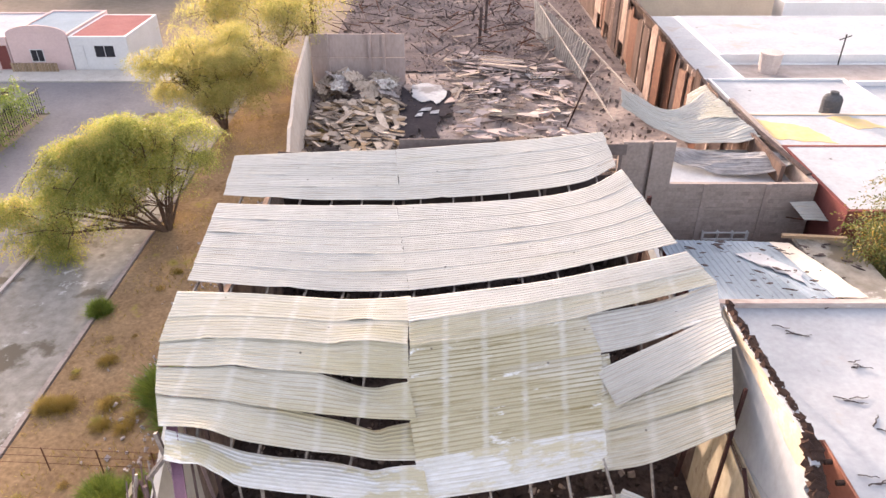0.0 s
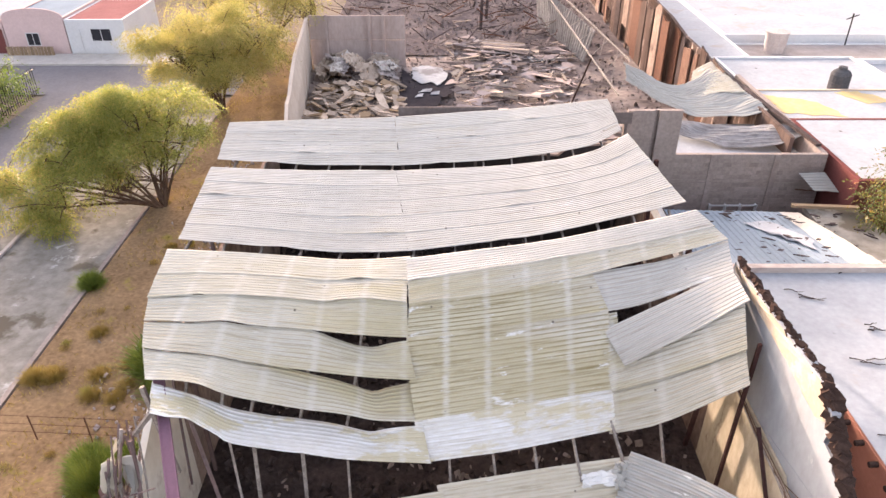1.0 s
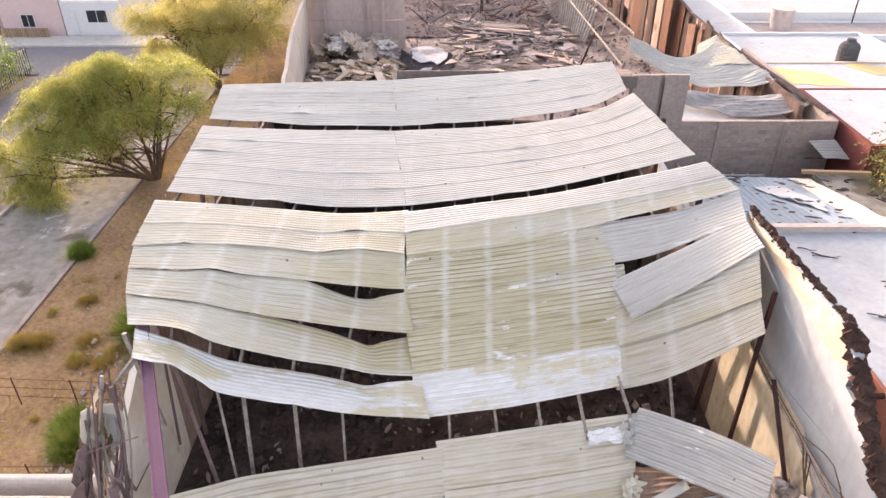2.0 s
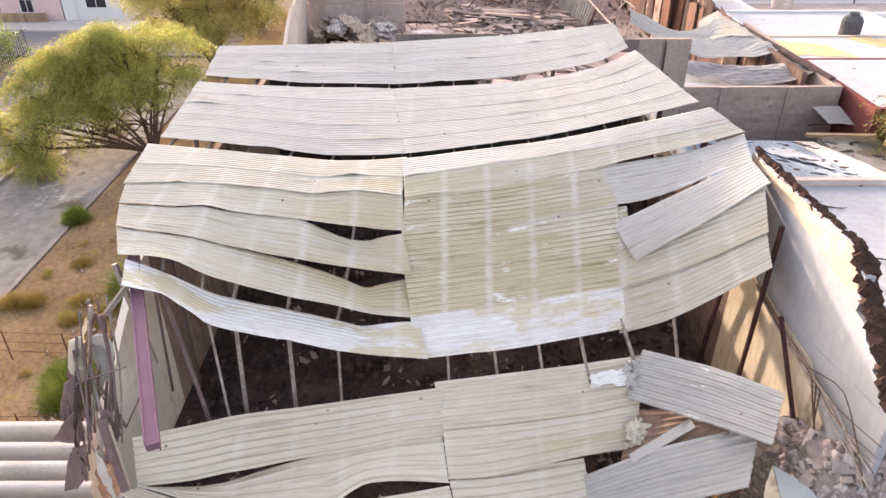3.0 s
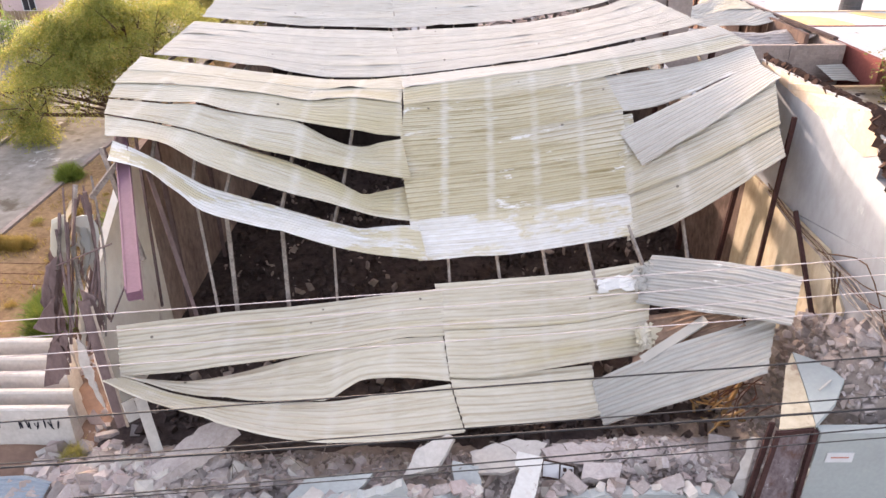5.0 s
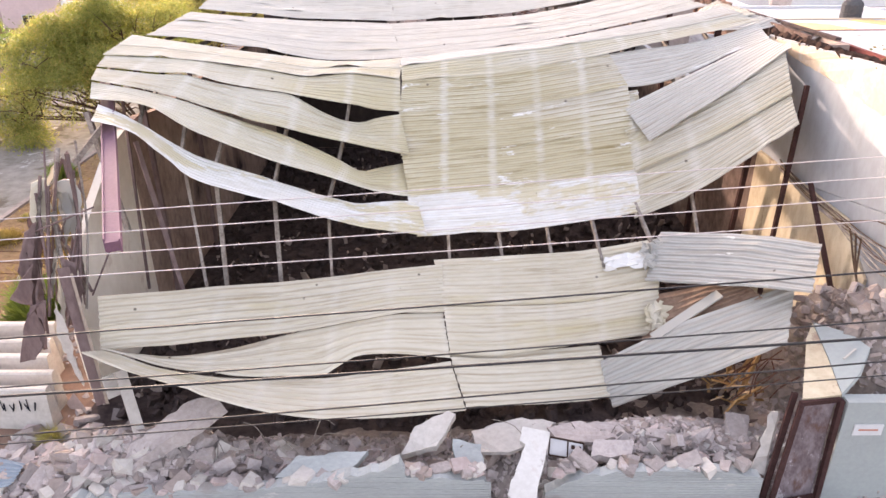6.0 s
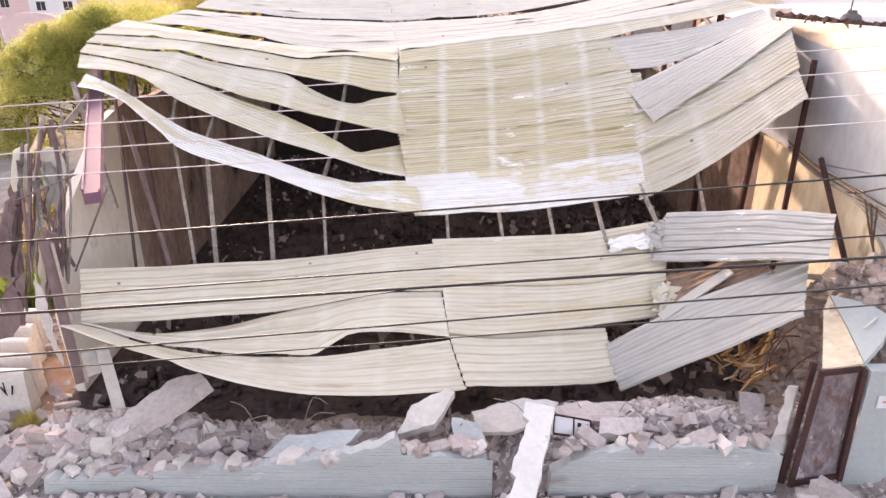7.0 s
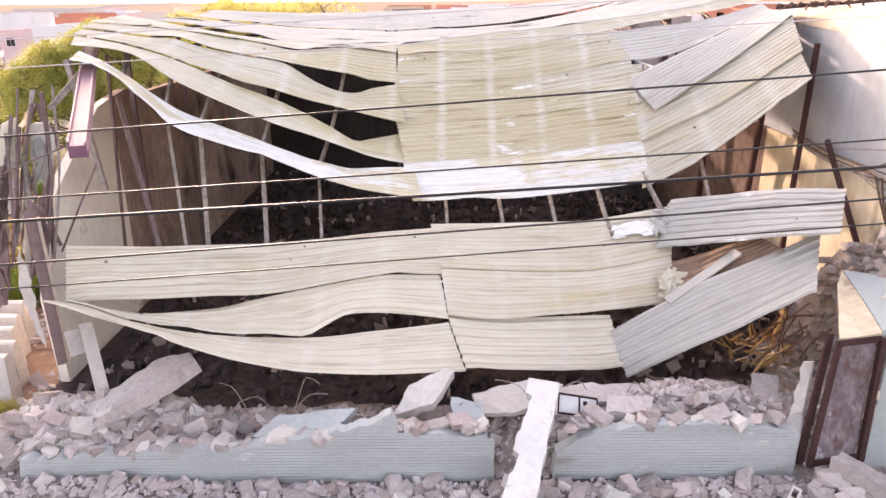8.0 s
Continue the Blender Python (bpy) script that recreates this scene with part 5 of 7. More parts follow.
# grit too small to count
def scatter(name, n, place, size, material, label, category, seed, flat=0.7):
    rr = random.Random(seed)
    kinds = []
    for k in range(6):
        b = chunk(100 + k, flat)
        b.verts.ensure_lookup_table()
        kinds.append(([v.co.copy() for v in b.verts], [[v.index for v in f.verts] for f in b.faces]))
        b.free()
    co, fa = [], []
    for k in range(n):
        p = place(rr)
        if p is None:
            continue
        vv, ff = rr.choice(kinds)
        s = size * rr.choice((0.4, 0.5, 0.7, 1, 1, 1.6))
        m = Euler((rr.uniform(0, 6), rr.uniform(0, 6), rr.uniform(0, 6))).to_matrix()
        base = len(co)
        co += [tuple(m @ v * s + p) for v in vv]
        fa += [[base + i for i in f] for f in ff]
    me = bpy.data.meshes.new(name)
    me.from_pydata(co, [], fa)
    me.materials.append(material)
    return tagged(new(name, me), label, category, kind="stuff")


def on_heap(rr):
    x, y = rr.uniform(-8.4, 9.6), rr.choice((rr.gauss(8.5, 0.6), rr.uniform(5.3, 7.4), rr.gauss(9.6, 0.8), rr.uniform(5.3, 7.4)))
    if 7.45 < y < 7.75 and (-6.5 < x < 0.9 or 1.7 < x < 5.5) or y < 5.3 or y > 12 or (y > 9.4 and x < 6.5):
        return None
    return Vector((x, y, heap(x, y) - 0.07))


GRIT = surf("mixed_rubble_grit", (0.44, 0.39, 0.38), (0.28, 0.24, 0.23), (0.60, 0.56, 0.54), scale=2.2, fine=9, rough=0.92, bump=0.3)
scatter("rubble_grit", 15000, on_heap, 0.10, GRIT, "loose grey grit and small broken pieces of concrete", "grit", 21)


def on_floor(rr):
    x, y = rr.uniform(-7, 7.7), rr.uniform(9.8, 28)
    return Vector((x, y, 0.05 + 0.2 * max(0, noise.noise(Vector((x, y, 3)) * 0.5))))


scatter("burnt_floor_debris", 3600, on_floor, 0.2, CHAR, "charred black debris strewn over the hall floor", "debris", 22)

def in_hall(rr):
    x, y = rr.uniform(-6.9, 7.6), rr.choice((rr.uniform(10.5, 17), rr.uniform(17, 28)))
    if noise.noise(Vector((x, y, 5)) * 0.7) < 0.05:
        return None
    return Vector((x, y, 0.2 + 0.25 * max(0, noise.noise(Vector((x, y, 3)) * 0.5))))


scatter("hall_ash_scraps", 900, in_hall, 0.17, BLOCK, "pale ash-covered scraps on the hall floor", "debris", 29, 0.35)

# large broken slabs in the heap
def broken_slab(pts, push, material, label):
    t = thing("concrete_slab", label, "slab", "broken slabs")
    bm = bmesh.new()
    plate(bm, worn(pts, len(label)), push)
    part("slab", bm, material, t)


broken_slab([(-5.95, 7.95, 0.66), (-5.5, 7.87, 0.72), (-5.05, 8.2, 0.98), (-4.5, 8.5, 1.2), (-4.05, 8.85, 1.42), (-4.2, 8.98, 1.48), (-4.66, 8.88, 1.42), (-5.1, 8.6, 1.2), (-5.6, 8.25, 0.92)], (0.10, 0.0, -0.22), CONCRETE, "thick broken concrete slab tipped against the fallen roof")
broken_slab([(-6.75, 7.85, 0.42), (-6.45, 7.72, 0.46), (-5.95, 7.95, 0.66), (-5.75, 8.2, 0.78), (-6.0, 8.3, 0.76)], (0, 0, -0.14), CONCRETE_PALE, "long pale concrete strip lying in the rubble")
broken_slab([(-2.9, 7.75, 0.66), (-1.6, 7.72, 0.86), (-1.3, 8.05, 0.98), (-2.6, 8.1, 0.8)], (0, 0.05, -0.14), RIBBED, "grey-green wall fragment lying on the stump")
broken_slab([(-0.75, 8.2, 0.75), (-0.1, 8.2, 0.95), (0.25, 8.7, 1.25), (0.1, 8.8, 1.25), (-0.5, 8.6, 1.05)], (0, 0.05, -0.16), CONCRETE_PALE, "pale wedge of concrete propped on the heap")
broken_slab([(0.25, 7.85, 0.75), (0.75, 7.85, 0.68), (0.7, 8.3, 0.9), (0.2, 8.35, 0.98)], (0, 0, -0.1), RIBBED, "grey-green wall fragment propped on the heap")
broken_slab([(2.6, 7.95, 0.92), (3.3, 7.95, 0.92), (3.4, 8.2, 1.05), (2.7, 8.25, 1.05)], (0, 0, -0.14), CONCRETE, "broken concrete lump above the stump")
broken_slab([(2.2, 8.7, 0.72), (3.5, 8.55, 0.78), (3.75, 8.7, 0.84), (3.2, 8.95, 0.86), (2.2, 9.0, 0.8)], (0, 0, -0.08), CONCRETE, "grey plaster strip lying in the heap")
broken_slab([(5.2, 8.6, 0.7), (5.6, 8.5, 0.75), (5.75, 9.0, 0.95), (5.35, 9.1, 0.95)], (0, 0, -0.08), CONCRETE, "grey flat slab tipped beside the door")
broken_slab([(5.42, 7.9, 0.6), (5.62, 7.8, 0.62), (5.86, 8.25, 1.62), (5.74, 8.3, 1.6)], (0.04, 0.02, 0), CONCRETE_PALE, "pale board leaning beside the door")
for x, y, z, q in ((5.8, 7.1, 0.3, 0.5), (5.98, 6.95, 0.2, 0.42), (5.6, 6.95, 0.16, 0.4), (6.2, 7.05, 0.15, 0.36)):
    put("lump", shapes[1], pose(x, y, z, 20, 10, x * 90) @ Matrix.Diagonal((q, q, q * 1.1, 1)), rubble)
broken_slab([(5.7, 7.08, 0.72), (5.92, 7.2, 0.72), (7.0, 6.6, 0.3), (6.8, 6.46, 0.28)], (-0.03, -0.06, -0.2), CONCRETE, "fallen concrete post end before the door")
broken_slab([(0.55, 8.86, 0.72), (1.5, 9.1, 0.84), (2.1, 8.95, 0.84), (1.85, 8.55, 0.78), (1.2, 8.3, 0.70), (0.65, 8.35, 0.66)], (0, 0, -0.07), CONCRETE_PALE, "broad pale plaster slab lying across the rubble")
broken_slab([(1.95, 8.8, 0.86), (2.6, 8.95, 0.88), (3.2, 8.5, 0.88), (2.7, 8.4, 0.84), (2.1, 8.5, 0.82)], (0, 0, -0.07), CONCRETE, "dusty pinkish slab lying across the rubble")
# white steel box with a dark rim, half of it a switch plate with square openings
box_top = (Vector((1.92, 8.30, 1.06)), Vector((2.49, 8.12, 1.06)), Vector((2.47, 7.94, 0.84)), Vector((1.88, 8.08, 0.84)))
fuse_box = thing("fuse_box", "small white steel switch box with a dark rim in the rubble", "switch box")


def on_box(u, v, up=0.0):
    p = box_top[0].lerp(box_top[1], u).lerp(box_top[3].lerp(box_top[2], u), v)
    return p + Vector((0.12, -0.75, 0.62)) * up


part("case", plate(bmesh.new(), [on_box(0, 0), on_box(1, 0), on_box(1, 1), on_box(0, 1)], (-0.02, 0.1, -0.1)), PLASTER, fuse_box)
for p, q in ((on_box(0, 0, 0.01), on_box(1, 0, 0.01)), (on_box(1, 0, 0.01), on_box(1, 1, 0.01)), (on_box(1, 1, 0.01), on_box(0, 1, 0.01)), (on_box(0, 1, 0.01), on_box(0, 0, 0.01)), (on_box(0.54, 0, 0.01), on_box(0.54, 1, 0.01))):
    part("rim", bar(bmesh.new(), p, q, 0.025, 0.025), CORE, fuse_box)
for u in (0.64, 0.82):
    for v in (0.22, 0.6):
        part("opening", plate(bmesh.new(), [on_box(u, v, 0.012), on_box(u + 0.11, v, 0.012), on_box(u + 0.11, v + 0.24, 0.012), on_box(u, v + 0.24, 0.012)], (0, 0.01, -0.008)), CORE, fuse_box)

# ---------------------------------------------------------------- torn metal at the west corner
torn = thing("torn_metal_tangle", "tangle of torn grey sheet strips and bent rods at the corner", "scrap metal")
rnd = random.Random(8)
for k in range(12):
    top = Vector((-7.15 + rnd.uniform(-0.25, 0.35), 11.3 + rnd.uniform(-0.5, 0.4), 5.4 + rnd.uniform(-0.6, 0.3)))
    low = Vector((-7.0 + rnd.uniform(-0.7, 0.3), 10.1 + rnd.uniform(-0.5, 0.4), rnd.uniform(2.2, 3.6)))
    midp = top.lerp(low, 0.5) + Vector((rnd.uniform(-0.35, 0.25), rnd.uniform(-0.3, 0.3), 0.1))
    part("rod", tube(bmesh.new(), [along([top, midp, low], f / 8) for f in range(9)], rnd.uniform(0.018, 0.045), sides=5), rnd.choice((RUST_PALE, TORNBROWN, TORNBROWN)), torn)
def torn_strip(pts, width, material, seed):
    """A crumpled hanging strip of thin sheet."""
    rr = random.Random(seed)
    bm = bmesh.new()
    n, across = 22, 4
    rows = []
    for k in range(n + 1):
        p = along(pts, k / n)
        w = width * 0.62 * (0.85 + 0.5 * noise.noise(Vector((k * 0.35, seed, 0.5)))) * (1.0 if k < n - 3 else 0.4 + 0.2 * (n - k))
        turn = seed + k * 0.1 + 0.8 * noise.noise(Vector((k * 0.16, seed, 2.5)))
        s = Vector((math.cos(turn), math.sin(turn) * 0.6, 0.25 * noise.noise(Vector((k * 0.3, seed, 4.5))))).normalized()
        u = s.cross(Vector((0, 0, 1))).normalized()
        row = []
        for j in range(across + 1):
            f = j / across - 0.5
            fold = 0.16 * width * (noise.noise(Vector((k * 0.22, j * 0.9, seed))) + 0.8 * f * f)
            torn_edge = 0.12 * width * rr.uniform(-1, 1) if j in (0, across) else 0.0
            row.append(bm.verts.new(p + s * (w * f + torn_edge) + u * fold))
        rows.append(row)
    for a, b in zip(rows, rows[1:]):
        for j in range(across):
            bm.faces.new((a[j], a[j + 1], b[j + 1], b[j]))
    bmesh.ops.solidify(bm, geom=bm.faces[:], thickness=0.008)
    part("strip", bm, material, torn, smooth=True)


def torn_plate(pts, material, seed, label="", push=(0.02, -0.03, 0.0)):
    """A ragged scrap of sheet standing in the tangle."""
    bm = bmesh.new()
    plate(bm, worn(pts, seed, 0.025, 0.1), push)
    part("scrap", bm, material, torn, label)


torn_plate([(-7.46, 10.0, 3.75), (-7.42, 10.02, 3.3), (-7.55, 10.0, 2.9), (-7.8, 9.98, 2.85), (-8.1, 9.95, 3.0), (-7.8, 9.98, 3.4)], TORNBROWN, 1, "dark scorched plate")
torn_plate([(-7.58, 9.7, 3.0), (-7.28, 9.72, 3.1), (-7.4, 9.7, 2.6), (-7.5, 9.66, 2.2), (-7.75, 9.64, 1.85), (-8.05, 9.62, 1.8), (-7.85, 9.66, 2.4)], TORNBROWN, 2, "dark scorched plate")
torn_plate([(-6.99, 9.52, 3.2), (-6.9, 9.5, 2.8), (-6.88, 9.48, 2.0), (-6.86, 9.46, 1.35), (-6.98, 9.48, 1.65), (-7.12, 9.5, 2.45)], CONCRETE_PALE, 3, "pale board strip")
torn_plate([(-7.2, 10.85, 5.0), (-6.8, 10.85, 5.05), (-6.76, 10.8, 4.6), (-6.9, 10.75, 4.1), (-6.98, 10.7, 3.65), (-7.09, 10.74, 4.0), (-7.24, 10.8, 4.4)], ZINC_GREY, 4, "pale torn sheet")
torn_plate([(-7.5, 10.6, 5.05), (-7.25, 10.65, 5.15), (-7.2, 10.55, 4.6), (-7.45, 10.4, 4.1), (-7.6, 10.45, 4.5)], ZINC_WHITE, 5, "pale torn sheet")
torn_plate([(-7.7, 10.3, 4.2), (-7.45, 10.35, 4.4), (-7.5, 10.2, 3.5), (-7.75, 10.1, 2.9), (-7.9, 10.1, 3.5)], TORNBROWN, 6, "dark scorched plate")
torn_plate([(-6.95, 9.95, 3.9), (-6.7, 9.95, 3.75), (-6.62, 9.85, 3.2), (-6.75, 9.8, 3.0), (-6.9, 9.9, 3.4)], TORNBROWN, 7, "dark scorched plate")
torn_strip([(-7.25, 11.3, 5.3), (-7.5, 10.9, 4.7), (-7.35, 10.5, 4.1)], 0.3, ZINC_WHITE, 2)
torn_strip([(-7.1, 10.9, 4.9), (-6.9, 10.5, 4.4), (-7.0, 10.3, 3.9)], 0.3, ZINC_GREY, 3)
torn_strip([(-7.35, 10.2, 4.2), (-7.5, 9.8, 3.2), (-7.45, 9.6, 2.1)], 0.3, TORNBROWN, 23)
torn_strip([(-7.55, 10.5, 4.5), (-7.7, 10.2, 3.6), (-7.6, 9.9, 2.6)], 0.26, TORNBROWN, 13)
rr = random.Random(19)
for k in range(7):
    x, y, z = -7.2 + rr.uniform(-0.35, 0.3), 10.8 + rr.uniform(-0.4, 0.4), rr.uniform(4.0, 5.3)
    down = rr.uniform(1.0, 2.0)
    torn_strip([(x, y, z), (x + rr.uniform(-0.3, 0.1), y - 0.35, z - down * 0.5), (x + rr.uniform(-0.4, 0.2), y - 0.7, z - down)], rr.uniform(0.1, 0.2), rr.choice((ZINC_GREY, RUST_PALE, TORNBROWN, TORNBROWN)), 60 + k)
for a, b, r in (((-6.84, 10.5, 2.75), (-5.94, 10.5, 4.36), 0.018), ((-7.46, 10.2, 4.25), (-6.24, 10.2, 4.74), 0.016), ((-7.3, 10.6, 5.2), (-7.55, 9.9, 3.0), 0.03), ((-7.2, 10.6, 5.0), (-7.35, 9.8, 2.7), 0.03), ((-7.4, 10.5, 4.9), (-7.2, 9.8, 3.1), 0.025)):
    part("rod", tube(bmesh.new(), [a, b], r, sides=6), TORNBROWN, torn)
part("stud", bar(bmesh.new(), (-5.5, 8.55, 0.75), (-5.86, 9.05, 2.0), 0.2, 0.06), CONCRETE_PALE, torn)
part("stud", bar(bmesh.new(), (-6.05, 9.0, 1.45), (-6.15, 9.1, 1.85), 0.22, 0.06), CONCRETE_PALE, torn)
part("beam", bar(bmesh.new(), (-6.82, 9.75, 3.75), (-6.35, 9.05, 1.25), 0.2, 0.12), TORNBROWN, torn, "scorched brown timber beam")
part("beam", bar(bmesh.new(), (-6.68, 9.72, 3.65), (-6.22, 9.0, 1.3), 0.05, 0.16), BOARD, torn, "pale board edge")

# wiring hanging along the east wall and bent rods by the door
loom = thing("cable_bundle", "bundle of burnt cables hanging across the side wall", "cables")
rnd = random.Random(4)
for k in range(10):
    o = Vector((0, rnd.uniform(-0.1, 0.1), rnd.uniform(-0.12, 0.12)))
    pts = [Vector(p) + o for p in ((7.85, 14.0, 4.15), (7.82, 12.6, 4.0), (7.8, 11.2, 4.0), (7.78, 9.6, 4.1 + rnd.uniform(-0.4, 0.5)), (7.8, 8.2, 4.0 + rnd.uniform(-0.6, 0.6)))]
    part("cable", tube(bmesh.new(), [along(pts, f / 14) for f in range(15)], rnd.uniform(0.01, 0.02), sides=4), rnd.choice((RUST, BARK, RUST_PALE)), loom)
for k in range(3):
    pts = [(7.78, 10.3 + 0.2 * k, 4.0), (7.7, 10.0, 3.3), (7.75, 9.4 - 0.2 * k, 2.4)]
    part("cable", tube(bmesh.new(), [along(pts, f / 8) for f in range(9)], 0.02, sides=4), BARK, loom)
rods = thing("bent_rods", "bent rusty rods sticking out of the doorway rubble", "rebar")
for k in range(12):
    a = Vector((6.0 + rnd.uniform(-0.5, 0.3), 9.3 + rnd.uniform(-0.3, 0.6), 1.2 + rnd.uniform(-0.2, 0.3)))
    b = a + Vector((rnd.uniform(-0.3, 0.7), rnd.uniform(-0.4, 0.4), rnd.uniform(0.3, 1.0)))
    c = a.lerp(b, 0.5) + Vector((rnd.uniform(-0.2, 0.2), 0, rnd.uniform(-0.1, 0.2)))
    part("rod", tube(bmesh.new(), [along([a, c, b], f / 6) for f in range(7)], 0.016, sides=4), RUST, rods)
twigs = thing("loose_wires", "thin loose wires curling out of the rubble", "wires")
for k in range(14):
    a = Vector((rnd.uniform(-6, 3), rnd.uniform(8.2, 9.2), 0.5))
    b = a + Vector((rnd.uniform(-0.9, 0.9), rnd.uniform(-0.3, 0.3), rnd.uniform(0.1, 0.6)))
    c = a.lerp(b, 0.5) + Vector((0, 0, rnd.uniform(0.1, 0.4)))
    part("wire", tube(bmesh.new(), [along([a, c, b], f / 7) for f in range(8)], 0.009, sides=4), RUST_PALE, twigs)

# ---------------------------------------------------------------- concrete tiers west of the ruin
for k, (y, end) in enumerate(((9.85, -7.95), (10.4, -8.1), (11.0, -8.5), (11.6, -8.75), (12.3, -9.0))):
    t = thing("concrete_barrier", "long pale concrete barrier block in a row of five" if k else "pale concrete barrier block with spray-painted scrawl", "barrier", "concrete barriers")
    bm = bmesh.new()
    prof = [(0, 0), (0, 0.12), (0.06, 0.94), (0.10, 0.97), (0.20, 0.97), (0.24, 0.94), (0.34, 0.12), (0.34, 0)]
    plate(bm, [(-17.5 if k < 2 else -14.9, y + py, pz - 0.05) for py, pz in prof], (end + 17.5 if k < 2 else end + 14.9, 0, 0))
    part("block", bm, CONCRETE_PALE, t)
    if k == 0:
        rr = random.Random(2)
        for x0, n in ((-9.9, 3), (-9.05, 6)):
            for j in range(n):
                x = x0 + j * 0.15
                pts = [(x + rr.uniform(0, 0.12), y - 0.006 + 0.045 * (z - 0.1), z) for z in (0.42 + rr.uniform(-0.05, 0.1), 0.62, 0.45, 0.66 + rr.uniform(-0.1, 0.05))]
                part("scrawl", tube(bmesh.new(), [along(pts, f / 10) for f in range(11)], 0.012, sides=4), INK, t, "black spray paint")

scrap_sheet = thing("loose_corrugated_sheet", "blue-grey corrugated scrap lying in the rubble beside the barriers", "scrap metal")
sheet(scrap_sheet, [(-9.0, 8.75, 0.2), (-8.4, 8.7, 0.28), (-7.75, 8.5, 0.32)], [(-8.9, 7.95, 0.14), (-8.3, 7.95, 0.2), (-7.78, 8.0, 0.22)], ZINC_BLUE, pitch=0.1, amp=0.014, dent=0.02, seed=91, lift=0, lap=0)

# ---------------------------------------------------------------- overhead lines
lines = [(3.95, 6.80, 4.78, 7.88, 0.0048, CABLE_PALE), (3.89, 6.63, 4.80, 7.67, 0.0048, CABLE_PALE), (3.83, 6.44, 4.81, 7.47, 0.0048, CABLE_PALE), (3.84, 6.26, 4.85, 7.19, 0.0048, CABLE_PALE),
         (3.80, 5.64, 4.48, 6.89, 0.009, CABLE), (3.61, 5.23, 4.63, 6.23, 0.008, CABLE), (3.84, 5.03, 4.67, 5.94, 0.014, CABLE), (3.5, 4.69, 4.76, 5.69, 0.009, CABLE), (3.85, 4.36, 4.8, 5.43, 0.007, CABLE)]
for y0, z0, y1, z1, r, mat in lines:
    pts = []
    for k in range(25):
        u = -1.0 + 3.0 * k / 24
        sag = 0.10 * ((u - 0.5) ** 2 - 0.25)
        pts.append((-10 + 20 * u, y0 + (y1 - y0) * u, z0 + (z1 - z0) * u + sag))
    solid("overhead_wire", tube(bmesh.new(), pts, r, sides=6), mat, "thin bare overhead power wire crossing before the ruin" if mat is CABLE_PALE else "black sheathed overhead cable crossing before the ruin", "power line", group="overhead lines")


# ---------------------------------------------------------------- block room and yards behind
def coursed_wall(name, x0, x1, z0, z1, y, thick, label, bl=0.4, bh=0.2):
    """A wall of separate concrete blocks facing the street, on a mortar core."""
    holder = thing(name, label, "wall", kind="structure")
    part("mortar", boxes(((x0, y + 0.008, z0), (x1, y + thick, z1))), BLOCK, holder)
    full = mesh_of("block", boxes(((-bl / 2 + 0.006, 0, 0.006), (bl / 2 - 0.006, 0.05, bh - 0.006))), BLOCK)
    k, z = 0, z0
    while z < z1 - 0.05:
        x = x0 + bl / 2 + (0 if k % 2 else bl / 2)
        while x + bl / 2 <= x1 + 0.01:
            ob = put("block", full, pose(x, y + 0.004 * math.sin(x * 7 + z * 13), z), holder)
            x += bl
        z += bh
        k += 1
    return holder


coursed_wall("block_room_wall", 10.3, 17.1, 1.2, 4.2, 28.8, 0.2, "grey concrete block wall of the roofless room")
solid("block_room_base", boxes(((8.3, 28.82, -0.1), (17.1, 29.0, 1.2))), BLOCK, "grey block base wall below the room", "wall", "structure")
solid("block_room_pier", boxes(((7.95, 28.78, 0), (9.1, 29.0, 6.25)), ((9.3, 28.78, 0), (10.3, 29.0, 6.25)), ((8.0, 29.0, 0), (10.3, 29.14, 6.2))), BLOCK, "tall grey block pier with a dark slot", "wall", "structure")
solid("block_room_side", boxes(((16.9, 29.0, 0), (17.15, 40.0, 4.2))), BLOCK, "grey block side wall of the room", "wall", "structure")
solid("block_room_slab", boxes(((10.3, 29.0, 3.2), (16.9, 34.5, 3.35))), ROOFWHITE, "white roof slab inside the low parapet", "roof", "structure")
solid("block_wall_columns", boxes(((11.9, 28.75, 1.2), (12.15, 28.79, 4.2)), ((14.75, 28.75, 1.2), (15.0, 28.79, 4.2))), BLOCK, "grey concrete columns standing proud of the block wall", "trim", "structure")
solid("block_wall_band", boxes(((10.3, 28.77, 2.86), (11.9, 28.79, 2.98)), ((12.15, 28.77, 2.86), (14.75, 28.79, 2.98)), ((15.0, 28.77, 2.86), (17.1, 28.79, 2.98))), BLOCK, "concrete band across the block wall", "trim", "structure")
guard = thing("window_guard", "small pale metal window guard on the block wall", "window guard")
for x in (12.3, 13.0, 13.7, 14.4):
    part("bar", boxes(((x - 0.03, 28.6, 1.3), (x + 0.03, 28.79, 1.75))), PLASTER, guard)
for z in (1.33, 1.69):
    part("rail", boxes(((12.25, 28.6, z), (14.45, 28.66, z + 0.06))), PLASTER, guard)

